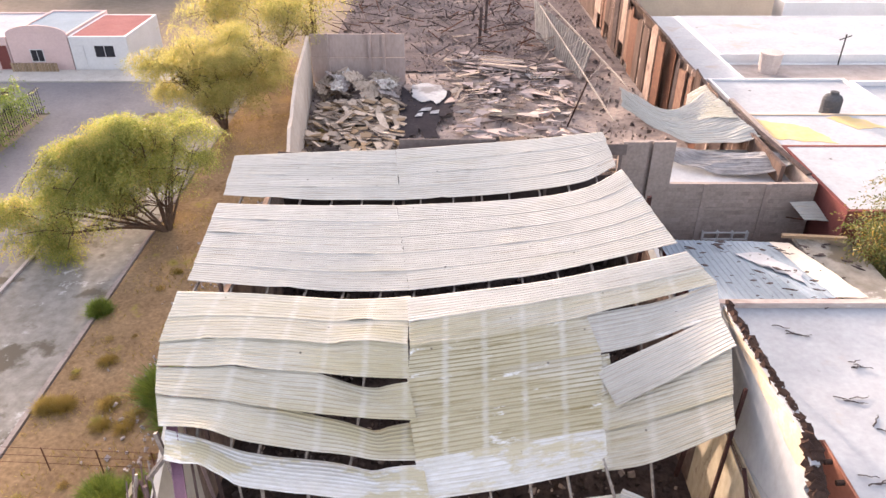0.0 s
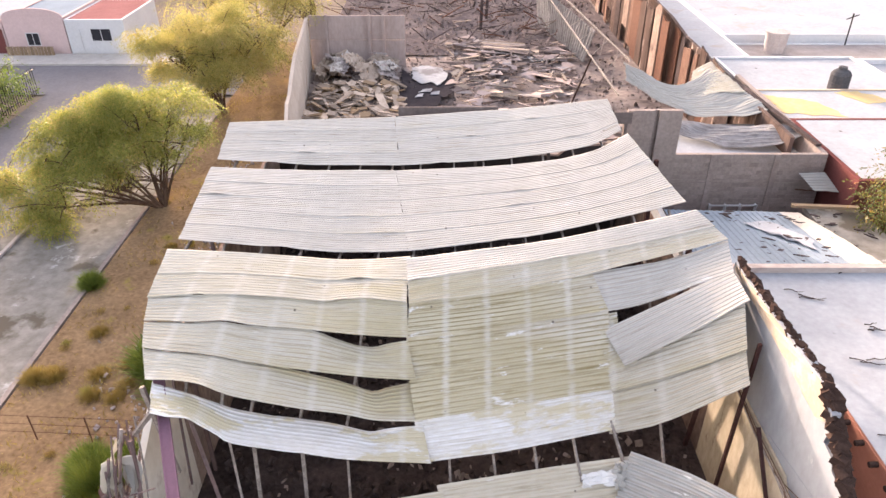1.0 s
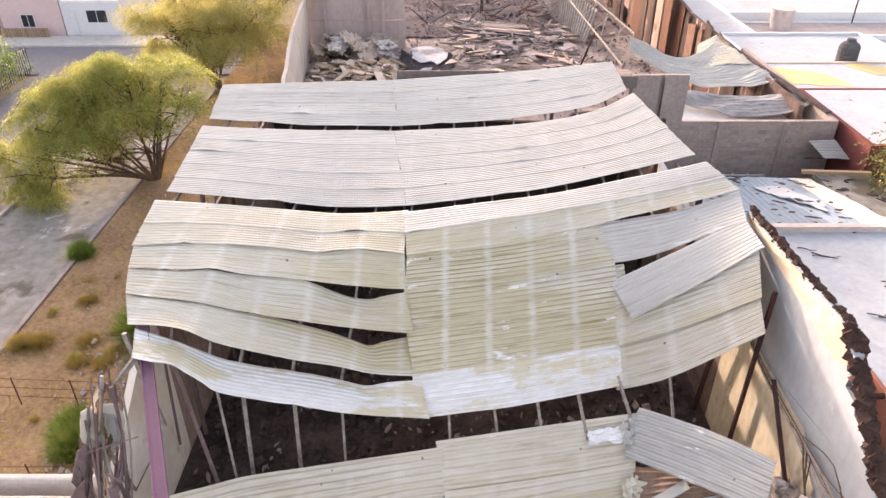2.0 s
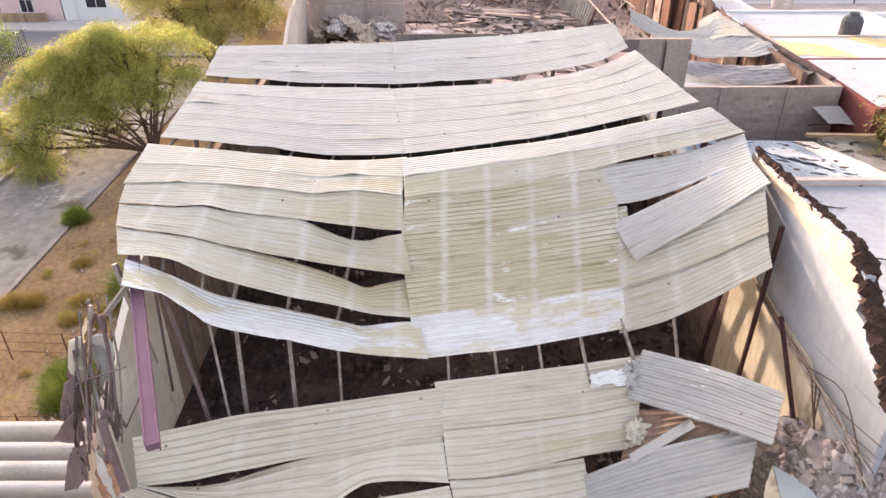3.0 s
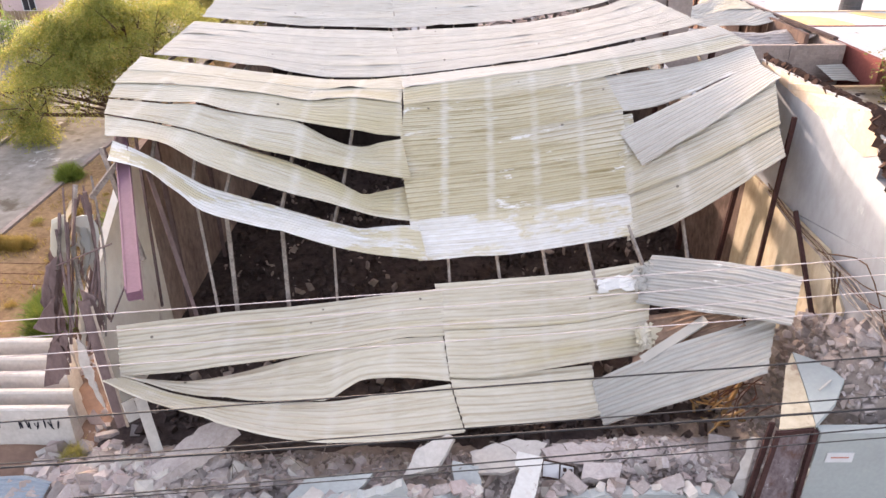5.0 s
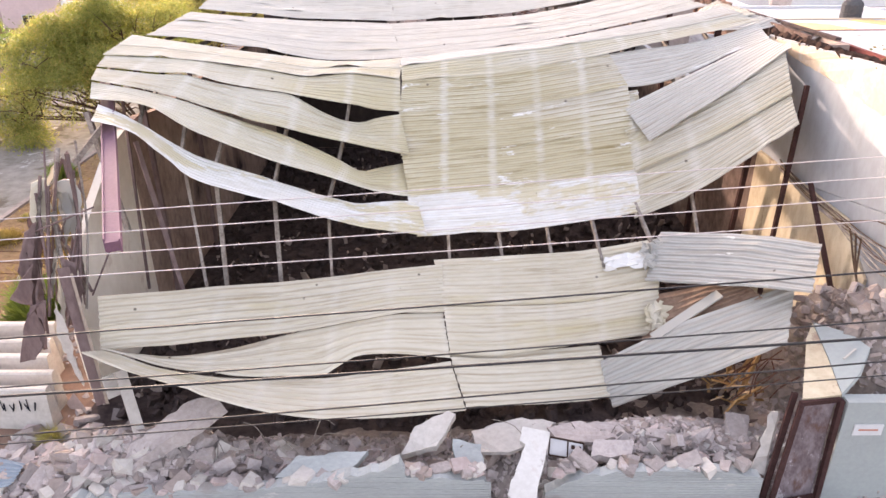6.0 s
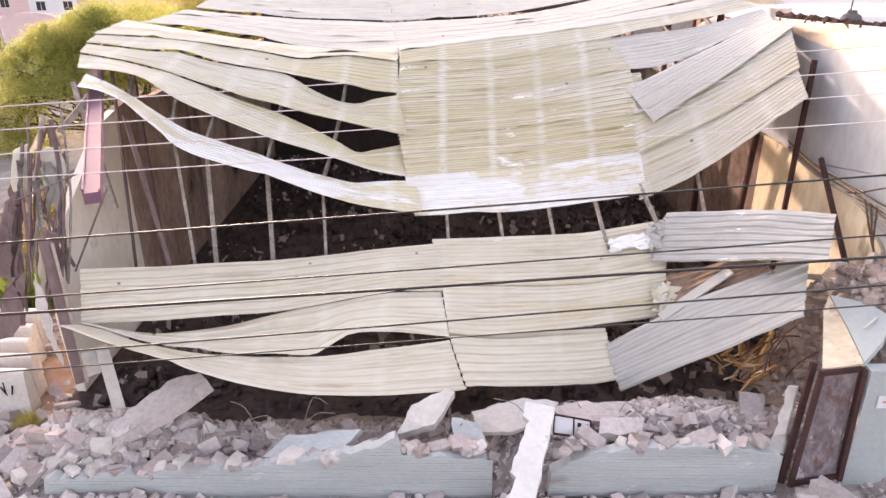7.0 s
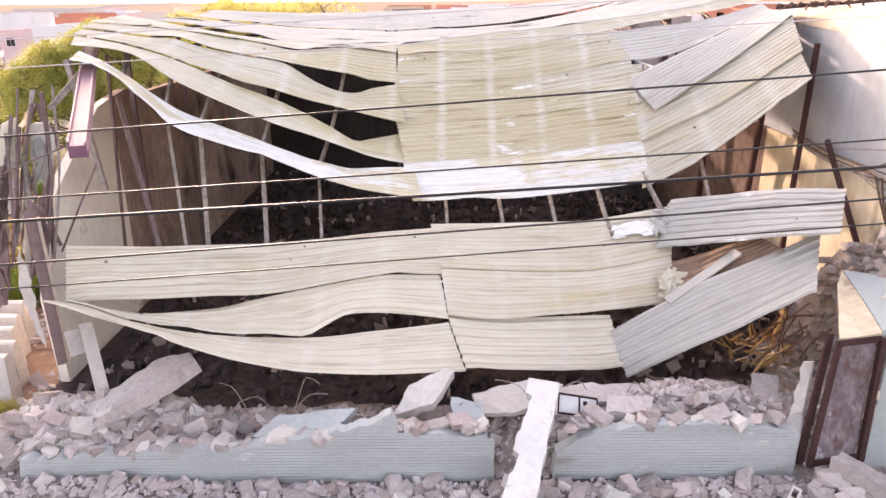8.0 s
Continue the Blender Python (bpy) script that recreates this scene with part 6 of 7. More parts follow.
blue = thing("blue_shed_roof", "blue-grey corrugated shed roof with pale patches and debris", "roof")
sheet(blue, [(9.0, 20.4, 3.75), (9.1, 23.0, 3.42), (9.2, 25.9, 3.05)], [(14.3, 20.7, 3.66), (14.1, 23.0, 3.38), (13.9, 25.6, 3.05)], ZINC_BLUE, pitch=0.24, amp=0.016, dent=0.03, seed=61, lift=0, lap=0)
PEELED = surf("peeled_pale_roof_sheet", (0.57, 0.515, 0.445), (0.45, 0.39, 0.33), (0.63, 0.60, 0.56), scale=0.8, fine=7, rough=0.85, bump=0.1, stain=(0.36, 0.38, 0.40), stain_at=0.60, stain_scale=0.5, scuff=(0.34, 0.27, 0.22), scuff_at=0.66, scuff_scale=1.2)
PARAPET = surf("worn_pinkish_parapet", (0.50, 0.425, 0.385), (0.34, 0.275, 0.25), (0.60, 0.55, 0.52), scale=0.9, fine=6, rough=0.9, bump=0.25, stretch=(0.5, 1, 1.6), stain=(0.30, 0.225, 0.20), stain_at=0.60, stain_scale=0.7, scuff=(0.62, 0.61, 0.62), scuff_at=0.62, scuff_scale=0.9)
sheet(blue, [(14.28, 20.7, 3.68), (14.08, 23.0, 3.40), (13.88, 25.6, 3.07)], [(15.5, 20.8, 3.6), (15.1, 23.2, 3.34), (14.7, 25.5, 3.05)], PEELED, pitch=0.4, amp=0.006, dent=0.03, seed=62, lift=0, lap=0, label="pale peeled roof sheet")
bm = bmesh.new()
plate(bm, worn([(11.9, 24.3, 3.295), (12.9, 24.4, 3.285), (13.9, 22.6, 3.475), (13.6, 21.8, 3.575), (12.9, 22.7, 3.475)], 6, 0.12, 0.3), (0, 0, 0.012))
solid("roof_patch", bm, ROOFWHITE, "pale peeled patch on the blue shed roof", "roof patch", "structure")
solid("shed_walls", boxes(((9.3, 20.2, 0), (16.0, 25.2, 2.9))), MAROON, "dark maroon shed walls under the blue roof", "wall", "structure")
solid("shed_flat_roof", boxes(((15.05, 20.9, 2.9), (17.3, 26.0, 3.1))), APRON, "dusty grey flat roof scrap beside the blue roof", "roof", "structure")
solid("shed_parapet", boxes(((8.25, 19.6, 3.0), (30, 19.85, 4.25))), PARAPET, "worn pale parapet wall between the roofs", "parapet", "structure")
awning = thing("small_awning", "small rusty corrugated awning over a back doorway", "awning")
sheet(awning, [(15.85, 28.5, 3.45), (17.0, 28.5, 3.5)], [(16.2, 27.5, 3.05), (17.3, 27.5, 3.0)], ZINC_GREY, pitch=0.16, amp=0.02, seed=81, dent=0.01, lift=0, lap=0)
for x in (16.25, 17.2):
    part("strut", bar(bmesh.new(), (x, 27.6, 3.0), (x - 0.2, 28.74, 2.5), 0.05, 0.05), RUST, awning)
gutter = thing("roof_outlets", "short dark outlet pipes along the salmon wall", "outlets")
for y in (13.7, 12.98, 12.29, 11.61, 10.9):
    part("outlet", tube(bmesh.new(), [(10.2, y, 3.86), (10.42, y, 3.88)], 0.075, sides=8), CORE, gutter)
solid("shed_timber", bar(bmesh.new(), (14.5, 25.9, 3.2), (17.0, 25.4, 3.35), 0.2, 0.12), WOOD, "weathered timber lying across the shed roof", "timber")
strip_ground("neighbour_roof", [(8.25, 13.6), (30, 13.6), (30, 19.6), (8.25, 19.6)], 4.04, ROOFWHITE, "white sealed flat roof with dark scuffs", "roof", 0.8, 0.03)
strip_ground("neighbour_roof_front", [(10.45, 9.0), (30, 9.0), (30, 13.6), (10.45, 13.6)], 4.04, ROOFWHITE, "white sealed flat roof above the salmon wall", "roof", 0.8, 0.03)
solid("salmon_wall", boxes(((10.4, 9.0, -0.1), (10.6, 13.7, 4.0)), ((8.25, 13.6, -0.1), (10.4, 13.8, 4.0)), ((10.6, 9.0, -0.1), (30, 9.2, 4.0))), SALMON, "salmon-red painted side wall below the white roof", "wall", "structure")

# scuffs lying on the white roof
scraps = random.Random(31)
bm = bmesh.new()
for k in range(90):
    x, y = scraps.uniform(9, 16), scraps.uniform(10, 25)
    if y > 19.4:
        z = 4.06 if y < 20.3 else 3.12 + (25.8 - y) * 0.115 + 0.06
        if x > 15:
            continue
    else:
        z = 4.07
        if k % 8:
            continue
    if y < 13.7 and x < 10.7:
        continue
    plate(bm, [Vector((x, y, z)) + Vector((scraps.uniform(-0.13, 0.13), scraps.uniform(-0.06, 0.06), 0)) for _ in range(3)], (0, 0, 0.02))
for k in range(34):
    x, y = scraps.uniform(9.6, 16.8), 25.3 - 4.2 * scraps.random() ** 1.4
    z = 3.12 + (25.8 - y) * 0.115 + 0.07 if x < 15 else 3.115
    a, l, w = scraps.uniform(-1.2, 0.4), scraps.uniform(0.08, 0.3), scraps.uniform(0.03, 0.09)
    u, v = Vector((math.cos(a), math.sin(a), -0.115 * math.sin(a) if x < 15 else 0)), Vector((-math.sin(a), math.cos(a), 0))
    c = Vector((x, y, z))
    plate(bm, [c - u * l, c - u * l * 0.2 + v * w, c + u * l * 0.6 + v * w * 0.5, c + u * l, c + u * l * 0.1 - v * w], (0, 0, 0.03))
solid("roof_scraps", bm, CHAR, "small dark scraps of burnt debris on the roofs", "debris", "stuff")

bm = bmesh.new()
rs = random.Random(71)
for x, y, n, l in ((11.2, 18.4, 3, 0.7), (12.6, 16.6, 4, 0.6), (11.6, 15.2, 3, 0.8), (13.4, 14.9, 5, 1.0), (12.2, 13.9, 3, 0.6), (14.6, 17.6, 4, 0.8), (11.0, 12.2, 3, 0.7)):
    for k in range(n):
        a = rs.uniform(-0.5, 0.9)
        p = Vector((x + rs.uniform(-0.3, 0.3), y + rs.uniform(-0.25, 0.25), 4.075))
        q = p + Vector((math.cos(a), math.sin(a), 0)) * l * rs.uniform(0.5, 1.2)
        tube(bm, [along([p, p.lerp(q, 0.5) + Vector((0.05, rs.uniform(-0.12, 0.12), 0)), q], f / 5) for f in range(6)], 0.022, 0.01, 4)
solid("roof_twigs", bm, CHAR, "thin dark twigs and wire ends on the white roof", "debris", "stuff")

# neighbouring roofs further back
def flat_house(name, x0, x1, y0, y1, h, wall, top, label, windows=(), parapet=0.25, group=""):
    """A flat-roofed house with parapet, roof and front windows."""
    t = thing(name, label, "house", group)
    part("wall", boxes(((x0, y0, -0.2), (x1, y0 + 0.2, h)), ((x0, y1 - 0.2, -0.2), (x1, y1, h)), ((x0, y0 + 0.2, -0.2), (x0 + 0.2, y1 - 0.2, h)), ((x1 - 0.2, y0 + 0.2, -0.2), (x1, y1 - 0.2, h))), wall, t)
    part("roof", boxes(((x0 + 0.2, y0 + 0.2, h - parapet - 0.15), (x1 - 0.2, y1 - 0.2, h - parapet))), top, t)
    for wx, wz, ww, wh in windows:
        w = part("window", boxes(((wx, y0 - 0.02, wz), (wx + ww, y0 - 0.004, wz + wh))), DARKGLASS, t)
        fb = bmesh.new()
        for lo, hi in (((wx - 0.06, y0 - 0.05, wz - 0.06), (wx + ww + 0.06, y0 - 0.021, wz)), ((wx - 0.06, y0 - 0.05, wz + wh), (wx + ww + 0.06, y0 - 0.021, wz + wh + 0.06)), ((wx - 0.06, y0 - 0.05, wz), (wx, y0 - 0.021, wz + wh)), ((wx + ww, y0 - 0.05, wz), (wx + ww + 0.06, y0 - 0.021, wz + wh)), ((wx + ww / 2 - 0.02, y0 - 0.045, wz), (wx + ww / 2 + 0.02, y0 - 0.021, wz + wh))):
            box(fb, lo, hi)
        part("frame", fb, PLASTER, w)
    return t


flat_house("white_roofed_house", 17.3, 34, 26.4, 33.4, 4.1, MAROON, ROOFWHITE, "house with a white sealed flat roof beside the block room", parapet=0.02)
flat_house("yellowed_roof_house", 17.3, 36, 33.6, 38.2, 3.95, TAN, ROOFWHITE, "house with a white flat roof stained yellow", parapet=0.05)
bm = bmesh.new()
for pts in ([(17.6, 34.6), (20.6, 34.0), (20.0, 36.2), (17.4, 37.6)], [(21.6, 37.7), (23.0, 37.9), (24.4, 36.2), (22.6, 35.9)]):
    plate(bm, [(p.x, p.y, 3.905) for p in worn([(x, y, 0) for x, y in pts], 4, 0.16, 0.35)], (0, 0, 0.012))
solid("yellow_roof_patches", bm, ROOFYELLOW, "yellowed sealant patches on the white roof", "roof patch", "structure")
flat_house("white_parapet_house", 17.3, 26.2, 38.6, 45.0, 3.75, PLASTER, ROOFWHITE, "white flat-roofed house with a low parapet", parapet=0.12)
flat_house("white_parapet_house", 26.6, 40.0, 38.6, 45.0, 3.6, PLASTER, ROOFWHITE, "white flat-roofed house beyond the water tank", parapet=0.3)
flat_house("long_white_house", 20.0, 46, 50.8, 62, 3.6, PLASTER, ROOFWHITE, "long white-roofed house with a pale front wall", windows=((27, 1.2, 1.4, 1.2), (33, 1.2, 1.4, 1.2)), parapet=0.03)
flat_house("long_white_house", 16.4, 20.0, 45.4, 62, 3.55, PLASTER, ROOFWHITE, "low white-roofed house against the scorched wall", parapet=0.03)
flat_house("grey_roofed_house", 20.0, 46, 45.6, 50.4, 3.1, PLASTER, CONCRETE, "house with a dusty grey roof below the white one", parapet=0.1)
flat_house("tan_house", 17, 30, 66, 74, 4.2, TAN, CONCRETE, "tan flat-roofed house behind the white roofs", parapet=0.2)
flat_house("tan_house", 31, 48, 66, 76, 3.8, PLASTER, ROOFWHITE, "pale flat-roofed house behind the white roofs", parapet=0.2)


def tank(name, x, y, z, r, h, material, label, domed=True):
    bm = bmesh.new()
    prof = [(r * 0.92, 0), (r, 0.06 * h), (r, 0.34 * h), (r * 0.96, 0.37 * h), (r, 0.40 * h), (r, 0.68 * h), (r * 0.8, 0.82 * h), (r * 0.45, 0.9 * h), (r * 0.42, h), (0.02, h)]
    if not domed:
        prof = [(r * 0.86, 0), (r * 0.9, 0.3 * h), (r * 0.94, 0.32 * h), (r, 0.9 * h), (r * 1.06, 0.92 * h), (r * 1.06, h), (0.02, h * 1.02)]
    rings = [[bm.verts.new((x + rr * math.cos(a), y + rr * math.sin(a), z + zz)) for a in (2 * math.pi * k / 18 for k in range(18))] for rr, zz in prof]
    for a, b in zip(rings, rings[1:]):
        for k in range(18):
            bm.faces.new((a[k], a[(k + 1) % 18], b[(k + 1) % 18], b[k]))
    bm.faces.new(rings[0][::-1])
    return solid(name, bm, material, label, "water tank")


tank("water_tank", 22.4, 38.9, 3.64, 0.55, 1.35, TANKGREY, "dark grey plastic water tank standing on a white roof")
tank("water_tank", 22.8, 48.6, 3.0, 0.75, 1.4, CONCRETE, "grey cylindrical water tank standing on the grey roof", False)
mast = thing("roof_mast", "thin dark mast with a small dish on the roof", "mast")
part("pole", tube(bmesh.new(), [(28.5, 50.2, 3.0), (28.5, 50.2, 5.2)], 0.05), BLACK, mast)
part("arm", tube(bmesh.new(), [(28.1, 50.2, 4.8), (28.9, 50.2, 5.1)], 0.04), BLACK, mast)

# scorched wall and collapsed cover on the east side of the yard
bw = bmesh.new()
plate(bw, [(16.1, 30.5, 0), (16.1, 30.5, 4.3), (16.1, 36, 4.3), (16.1, 41, 4.4), (16.0, 47, 4.5), (15.8, 50, 5.0), (15.6, 55, 5.3), (15.5, 64, 5.6), (15.5, 90, 5.4), (15.5, 90, 0)], (0.2, 0, 0))
solid("yard_wall_east", bw, BROWNWALL, "tall scorched brown wall streaked with soot", "wall", "structure")
piers = thing("scorched_wall_panels", "uneven scorched panels and sooty piers along the yard wall", "panels", kind="structure")
pr = random.Random(52)
y = 37.4
while y < 74:
    w = pr.uniform(0.5, 1.9)
    x = 16.06 if y < 44 else 15.96 if y < 48 else 15.5
    x -= 0.16
    h = (4.3 if y < 47 else 5.0) + pr.uniform(-0.5, 0.55)
    low = pr.choice((0.0, 0.0, 0.6, 1.6))
    part("panel", plate(bmesh.new(), [(x, p[0], p[1]) for p in ((y, low), (y + w, low), (y + w, h + pr.uniform(-0.4, 0.2)), (y + w * 0.5, h + pr.uniform(-0.3, 0.3)), (y, h))], (pr.uniform(0.05, 0.14), 0, 0)), pr.choice((BROWNWALL, CHAR, BROWNWALL, BURNT_WOOD, BROWNWALL, SMOKED, RUST)), piers)
    y += w + pr.choice((0.02, 0.05, 0.4))
cover = thing("collapsed_cover", "collapsed grey corrugated cover sagging from the scorched wall", "roof section")
sheet(cover, [(10.16, 39.2, 5.3), (12.04, 38.2, 4.35), (13.5, 38.6, 4.05), (15.9, 41.0, 4.45)], [(9.7, 36.6, 5.1), (11.07, 35.0, 4.4), (12.9, 34.0, 4.0), (14.85, 33.8, 4.05), (16.4, 34.0, 4.35)], ZINC_GREY, pitch=0.22, amp=0.03, seed=71, dent=0.12, lift=0, lap=0)
sheet(cover, [(14.9, 41.4, 4.0), (15.9, 41.6, 4.5)], [(13.4, 37.2, 3.9), (16.1, 36.4, 4.45)], ZINC_WHITE, pitch=0.25, amp=0.04, seed=74, dent=0.1, lift=0, lap=0)
sheet(cover, [(11.2, 33.7, 4.1), (13.6, 32.9, 3.95), (15.6, 32.85, 4.05), (16.9, 32.0, 4.3)], [(11.2, 32.6, 3.8), (13.2, 31.3, 3.55), (15.4, 30.9, 3.7), (17.0, 31.0, 4.15)], ZINC_DARK, pitch=0.2, seed=72, dent=0.12, lift=0, lap=0, label="sooty rolled corrugated sheet")
solid("cover_fascia", bar(bmesh.new(), (16.0, 41.0, 4.35), (17.0, 29.6, 4.3), 0.25, 0.12), CHAR, "burnt black fascia board along the cover", "fascia")
curtain = thing("corrugated_screen", "pale grey corrugated screen hanging crooked at the yard edge", "screen")
sheet(curtain, [(8.6, 68.5, 3.6), (8.9, 67.5, 0.2)], [(11.5, 54, 3.0), (11.0, 55, 0.3)], ZINC_DARK, pitch=0.5, amp=0.06, seed=73, lift=0)
truss = thing("fallen_truss", "bent pale steel truss leaning over the yard", "truss")
A0, A1, B0, B1 = Vector((7.95, 59.6, 5.0)), Vector((9.1, 35.4, 4.6)), Vector((8.45, 58.4, 5.5)), Vector((10.7, 40.0, 5.0))
for a, b in ((A0, A1), (B0, B1)):
    part("chord", bar(bmesh.new(), a, b, 0.075, 0.075), RUST_PALE, truss)
for k in range(16):
    f = k / 15
    part("web", bar(bmesh.new(), A0.lerp(A1, f), B0.lerp(B1, min(1, f + 0.05 * (1 if k % 2 else -1))), 0.03, 0.03), RUST_PALE, truss)

solid("leaning_pole", tube(bmesh.new(), [(8.5, 45.5, 0.1), (9.6, 45.0, 3.9)], 0.06), CORE, "dark steel pole leaning against the fallen truss", "pole")
# panel wall, boundary wall
panels = thing("panel_wall", "grey-beige precast concrete panel wall behind the rubble", "wall", kind="structure")
for k, (x0, x1) in enumerate(((-10.4, -9.1), (-9.0, -5.8), (-5.7, -4.7), (-4.6, -3.0))):
    for z0, z1 in ((0, 2.0), (2.04, 3.85)):
        part("panel", boxes(((x0, 55.2 + 0.02 * k, z0), (x1, 55.4, z1))), TAUPE, panels)
for x in (-9.05, -5.75, -4.65):
    part("post", boxes(((x - 0.1, 55.0, 0), (x + 0.1, 55.19, 3.95))), TAUPE, panels)
bmw = bmesh.new()
plate(bmw, [(-7.7, 30.0, 0), (-7.7, 30.0, 2.3), (-8.45, 36.0, 2.75), (-8.75, 38.0, 3.15), (-9.0, 40.0, 3.0), (-9.3, 42.5, 3.35), (-9.6, 45.5, 3.7), (-9.8, 48.0, 3.75), (-10.3, 54.5, 3.95), (-10.3, 54.5, 0)], (-0.2, 0, 0))
solid("yard_wall_west", bmw, WALL_WARM, "pale plastered boundary wall with an uneven top", "wall", "structure")

# boards and sheets lying in the yard
boards = thing("fallen_boards", "pile of pale fallen boards and broken panels", "boards")
rnd = random.Random(17)
for k in range(230):
    x, y = rnd.uniform(-8.9, -3.0), rnd.uniform(39.5, 49.5)
    l, w = rnd.uniform(0.4, 1.7), rnd.uniform(0.2, 0.6)
    bm = bmesh.new()
    box(bm, (-w / 2, -l / 2, -0.03), (w / 2, l / 2, 0.03), pose(x, y, 0.25 + rnd.uniform(0, 0.45), rnd.uniform(-20, 20), rnd.uniform(-20, 20), rnd.gauss(45, 40)))
    part("board", bm, rnd.choice((BOARD, BOARD, BOARD, WOOD)), boards)
slabs = thing("crumpled_sheets", "crumpled pale grey sheets heaped against the panel wall", "scrap")
for k in range(20):
    x, y, a = rnd.uniform(-9.4, -4.2), rnd.uniform(49.5, 54.3), rnd.uniform(0, 3.1)
    q, w = Vector((math.cos(a), math.sin(a), rnd.uniform(-0.3, 0.5))) * rnd.uniform(0.5, 1.2), Vector((-math.sin(a), math.cos(a), rnd.uniform(-0.2, 0.7))) * rnd.uniform(0.4, 0.9)
    c = Vector((x, y, 0.5 + rnd.uniform(0, 0.7)))
    crumpled(slabs, c - q - w, c + q - w, c + q + w, c - q + w, 0.28, 400 + k, rnd.choice((CONCRETE_PALE, CONCRETE, BOARD)), "sheet")
for k in range(4):
    x, y, a = rnd.uniform(1, 10.5), rnd.uniform(41, 62), rnd.uniform(0, 3.1)
    q, w = Vector((math.cos(a), math.sin(a), rnd.uniform(-0.1, 0.1))) * rnd.uniform(0.5, 1.3), Vector((-math.sin(a), math.cos(a), 0)) * rnd.uniform(0.25, 0.6)
    c = Vector((x, y, 0.3))
    sheet(slabs, [c - q + w, c + q + w], [c - q - w, c + q - w], rnd.choice((ZINC_GREY, ZINC_DARK)), pitch=0.2, amp=0.01, seed=240 + k, dent=0.2, lift=0, lap=0, name="sheet")
bm = bmesh.new()
plate(bm, [(p.x, p.y, 0.3) for p in worn([(-2.45, 53.7, 0), (-1.2, 54.1, 0), (-0.1, 53.5, 0), (0.3, 52.2, 0), (0.15, 50.8, 0), (-0.5, 49.5, 0), (-0.9, 50.3, 0), (-1.6, 49.9, 0), (-2.3, 51.0, 0)], 8, 0.1, 0.35)], (0, 0, 0.04))
PALE_PIECE = surf("dark_blotched_pale_piece", (0.40, 0.405, 0.42), (0.28, 0.28, 0.29), (0.46, 0.465, 0.48), scale=0.6, fine=4, rough=0.7, bump=0.2, stain=(0.20, 0.19, 0.195), stain_at=0.54, stain_scale=0.6, stain_soft=0.12)
solid("white_roof_panel", bm, PALE_PIECE, "ragged pale flat piece lying on the burnt ground", "panel")
for k, (x, y, w) in enumerate(((-1.3, 48.4, 0.5), (-0.6, 47.9, 0.35), (-1.7, 47.4, 0.3))):
    bm = bmesh.new()
    plate(bm, worn([(x - w, y - 0.3, 0.27), (x + w * 0.8, y - 0.2, 0.27), (x + w, y + 0.35, 0.33), (x - w * 0.4, y + 0.2, 0.31)], 20 + k, 0.05, 0.2), (0, 0, 0.03))
    solid("white_panel_scrap", bm, PALE_PIECE, "broken white scrap on the sooty wet patch", "scrap", group="white panel scraps")
bm = bmesh.new()
rim = []
for k in range(160):
    a = 2 * math.pi * k / 160
    q = 1 + 0.5 * noise.noise(Vector((math.cos(a), math.sin(a), 0.3)) * 2.2) + 0.35 * noise.noise(Vector((math.cos(a), math.sin(a), 0.9)) * 9)
    rim.append((-1.9 + 2.1 * q * math.cos(a), 48.6 + 5.0 * q * math.sin(a), 0.21))
plate(bm, rim, (0, 0, 0.01))
WATER = surf("sooty_wet_ground", (0.055, 0.048, 0.052), (0.025, 0.022, 0.025), (0.12, 0.105, 0.105), scale=0.6, fine=4, rough=0.8, bump=0.5)
solid("sooty_puddle", bm, WATER, "sooty black wet patch round the pale flat piece", "puddle", "structure")
stack = thing("timber_stack", "stack of grey weathered planks in the yard", "planks")
for k in range(26):
    bm = bmesh.new()
    box(bm, (-1.9, -0.14, 0), (1.9, 0.14, 0.05), pose(5.0 + rnd.uniform(-0.3, 0.3), 57.2 + (k % 9) * 0.36, 0.35 + 0.1 * (k // 9) + 0.02 * rnd.random(), rnd.uniform(-4, 4), rnd.uniform(-3, 3), -20 + rnd.uniform(-9, 9)))
    part("plank", bm, rnd.choice((ASHBOARD, CONCRETE, BOARD, ASHBOARD)), stack)
tr = random.Random(9)
burnt = thing("burnt_timbers", "burnt rafters and twisted sheets heaped at the back of the yard", "debris")
for k in range(295):
    x, y = tr.uniform(-10, 10), tr.uniform(60, 86)
    a = Vector((x, y, tr.uniform(0.2, 1.3)))
    b = a + Vector((tr.uniform(-2.4, 2.4), tr.uniform(-2, 2), tr.uniform(-0.4, 1.2)))
    part("rafter", bar(bmesh.new(), a, b, tr.uniform(0.04, 0.1), 0.07), tr.choice((CHAR, ASHBOARD, CHAR, ASHBOARD, RUST)), burnt)


laths = thing("yard_laths", "grey and pale laths strewn over the burnt yard", "laths")
for k in range(210):
    x, y = tr.uniform(0.2, 10), tr.gauss(54, 6)
    if y < 40 or y > 72:
        continue
    a = Vector((x, y, tr.uniform(0.15, 0.5)))
    q = tr.gauss(0.3, 1.1)
    b = a + Vector((math.cos(q), math.sin(q), tr.uniform(-0.06, 0.1))) * tr.uniform(0.7, 2.2)
    part("lath", bar(bmesh.new(), a, b, tr.uniform(0.05, 0.22), 0.04), tr.choice((ASHBOARD, ASHBOARD, ASHBOARD, CHAR, BOARD)), laths)


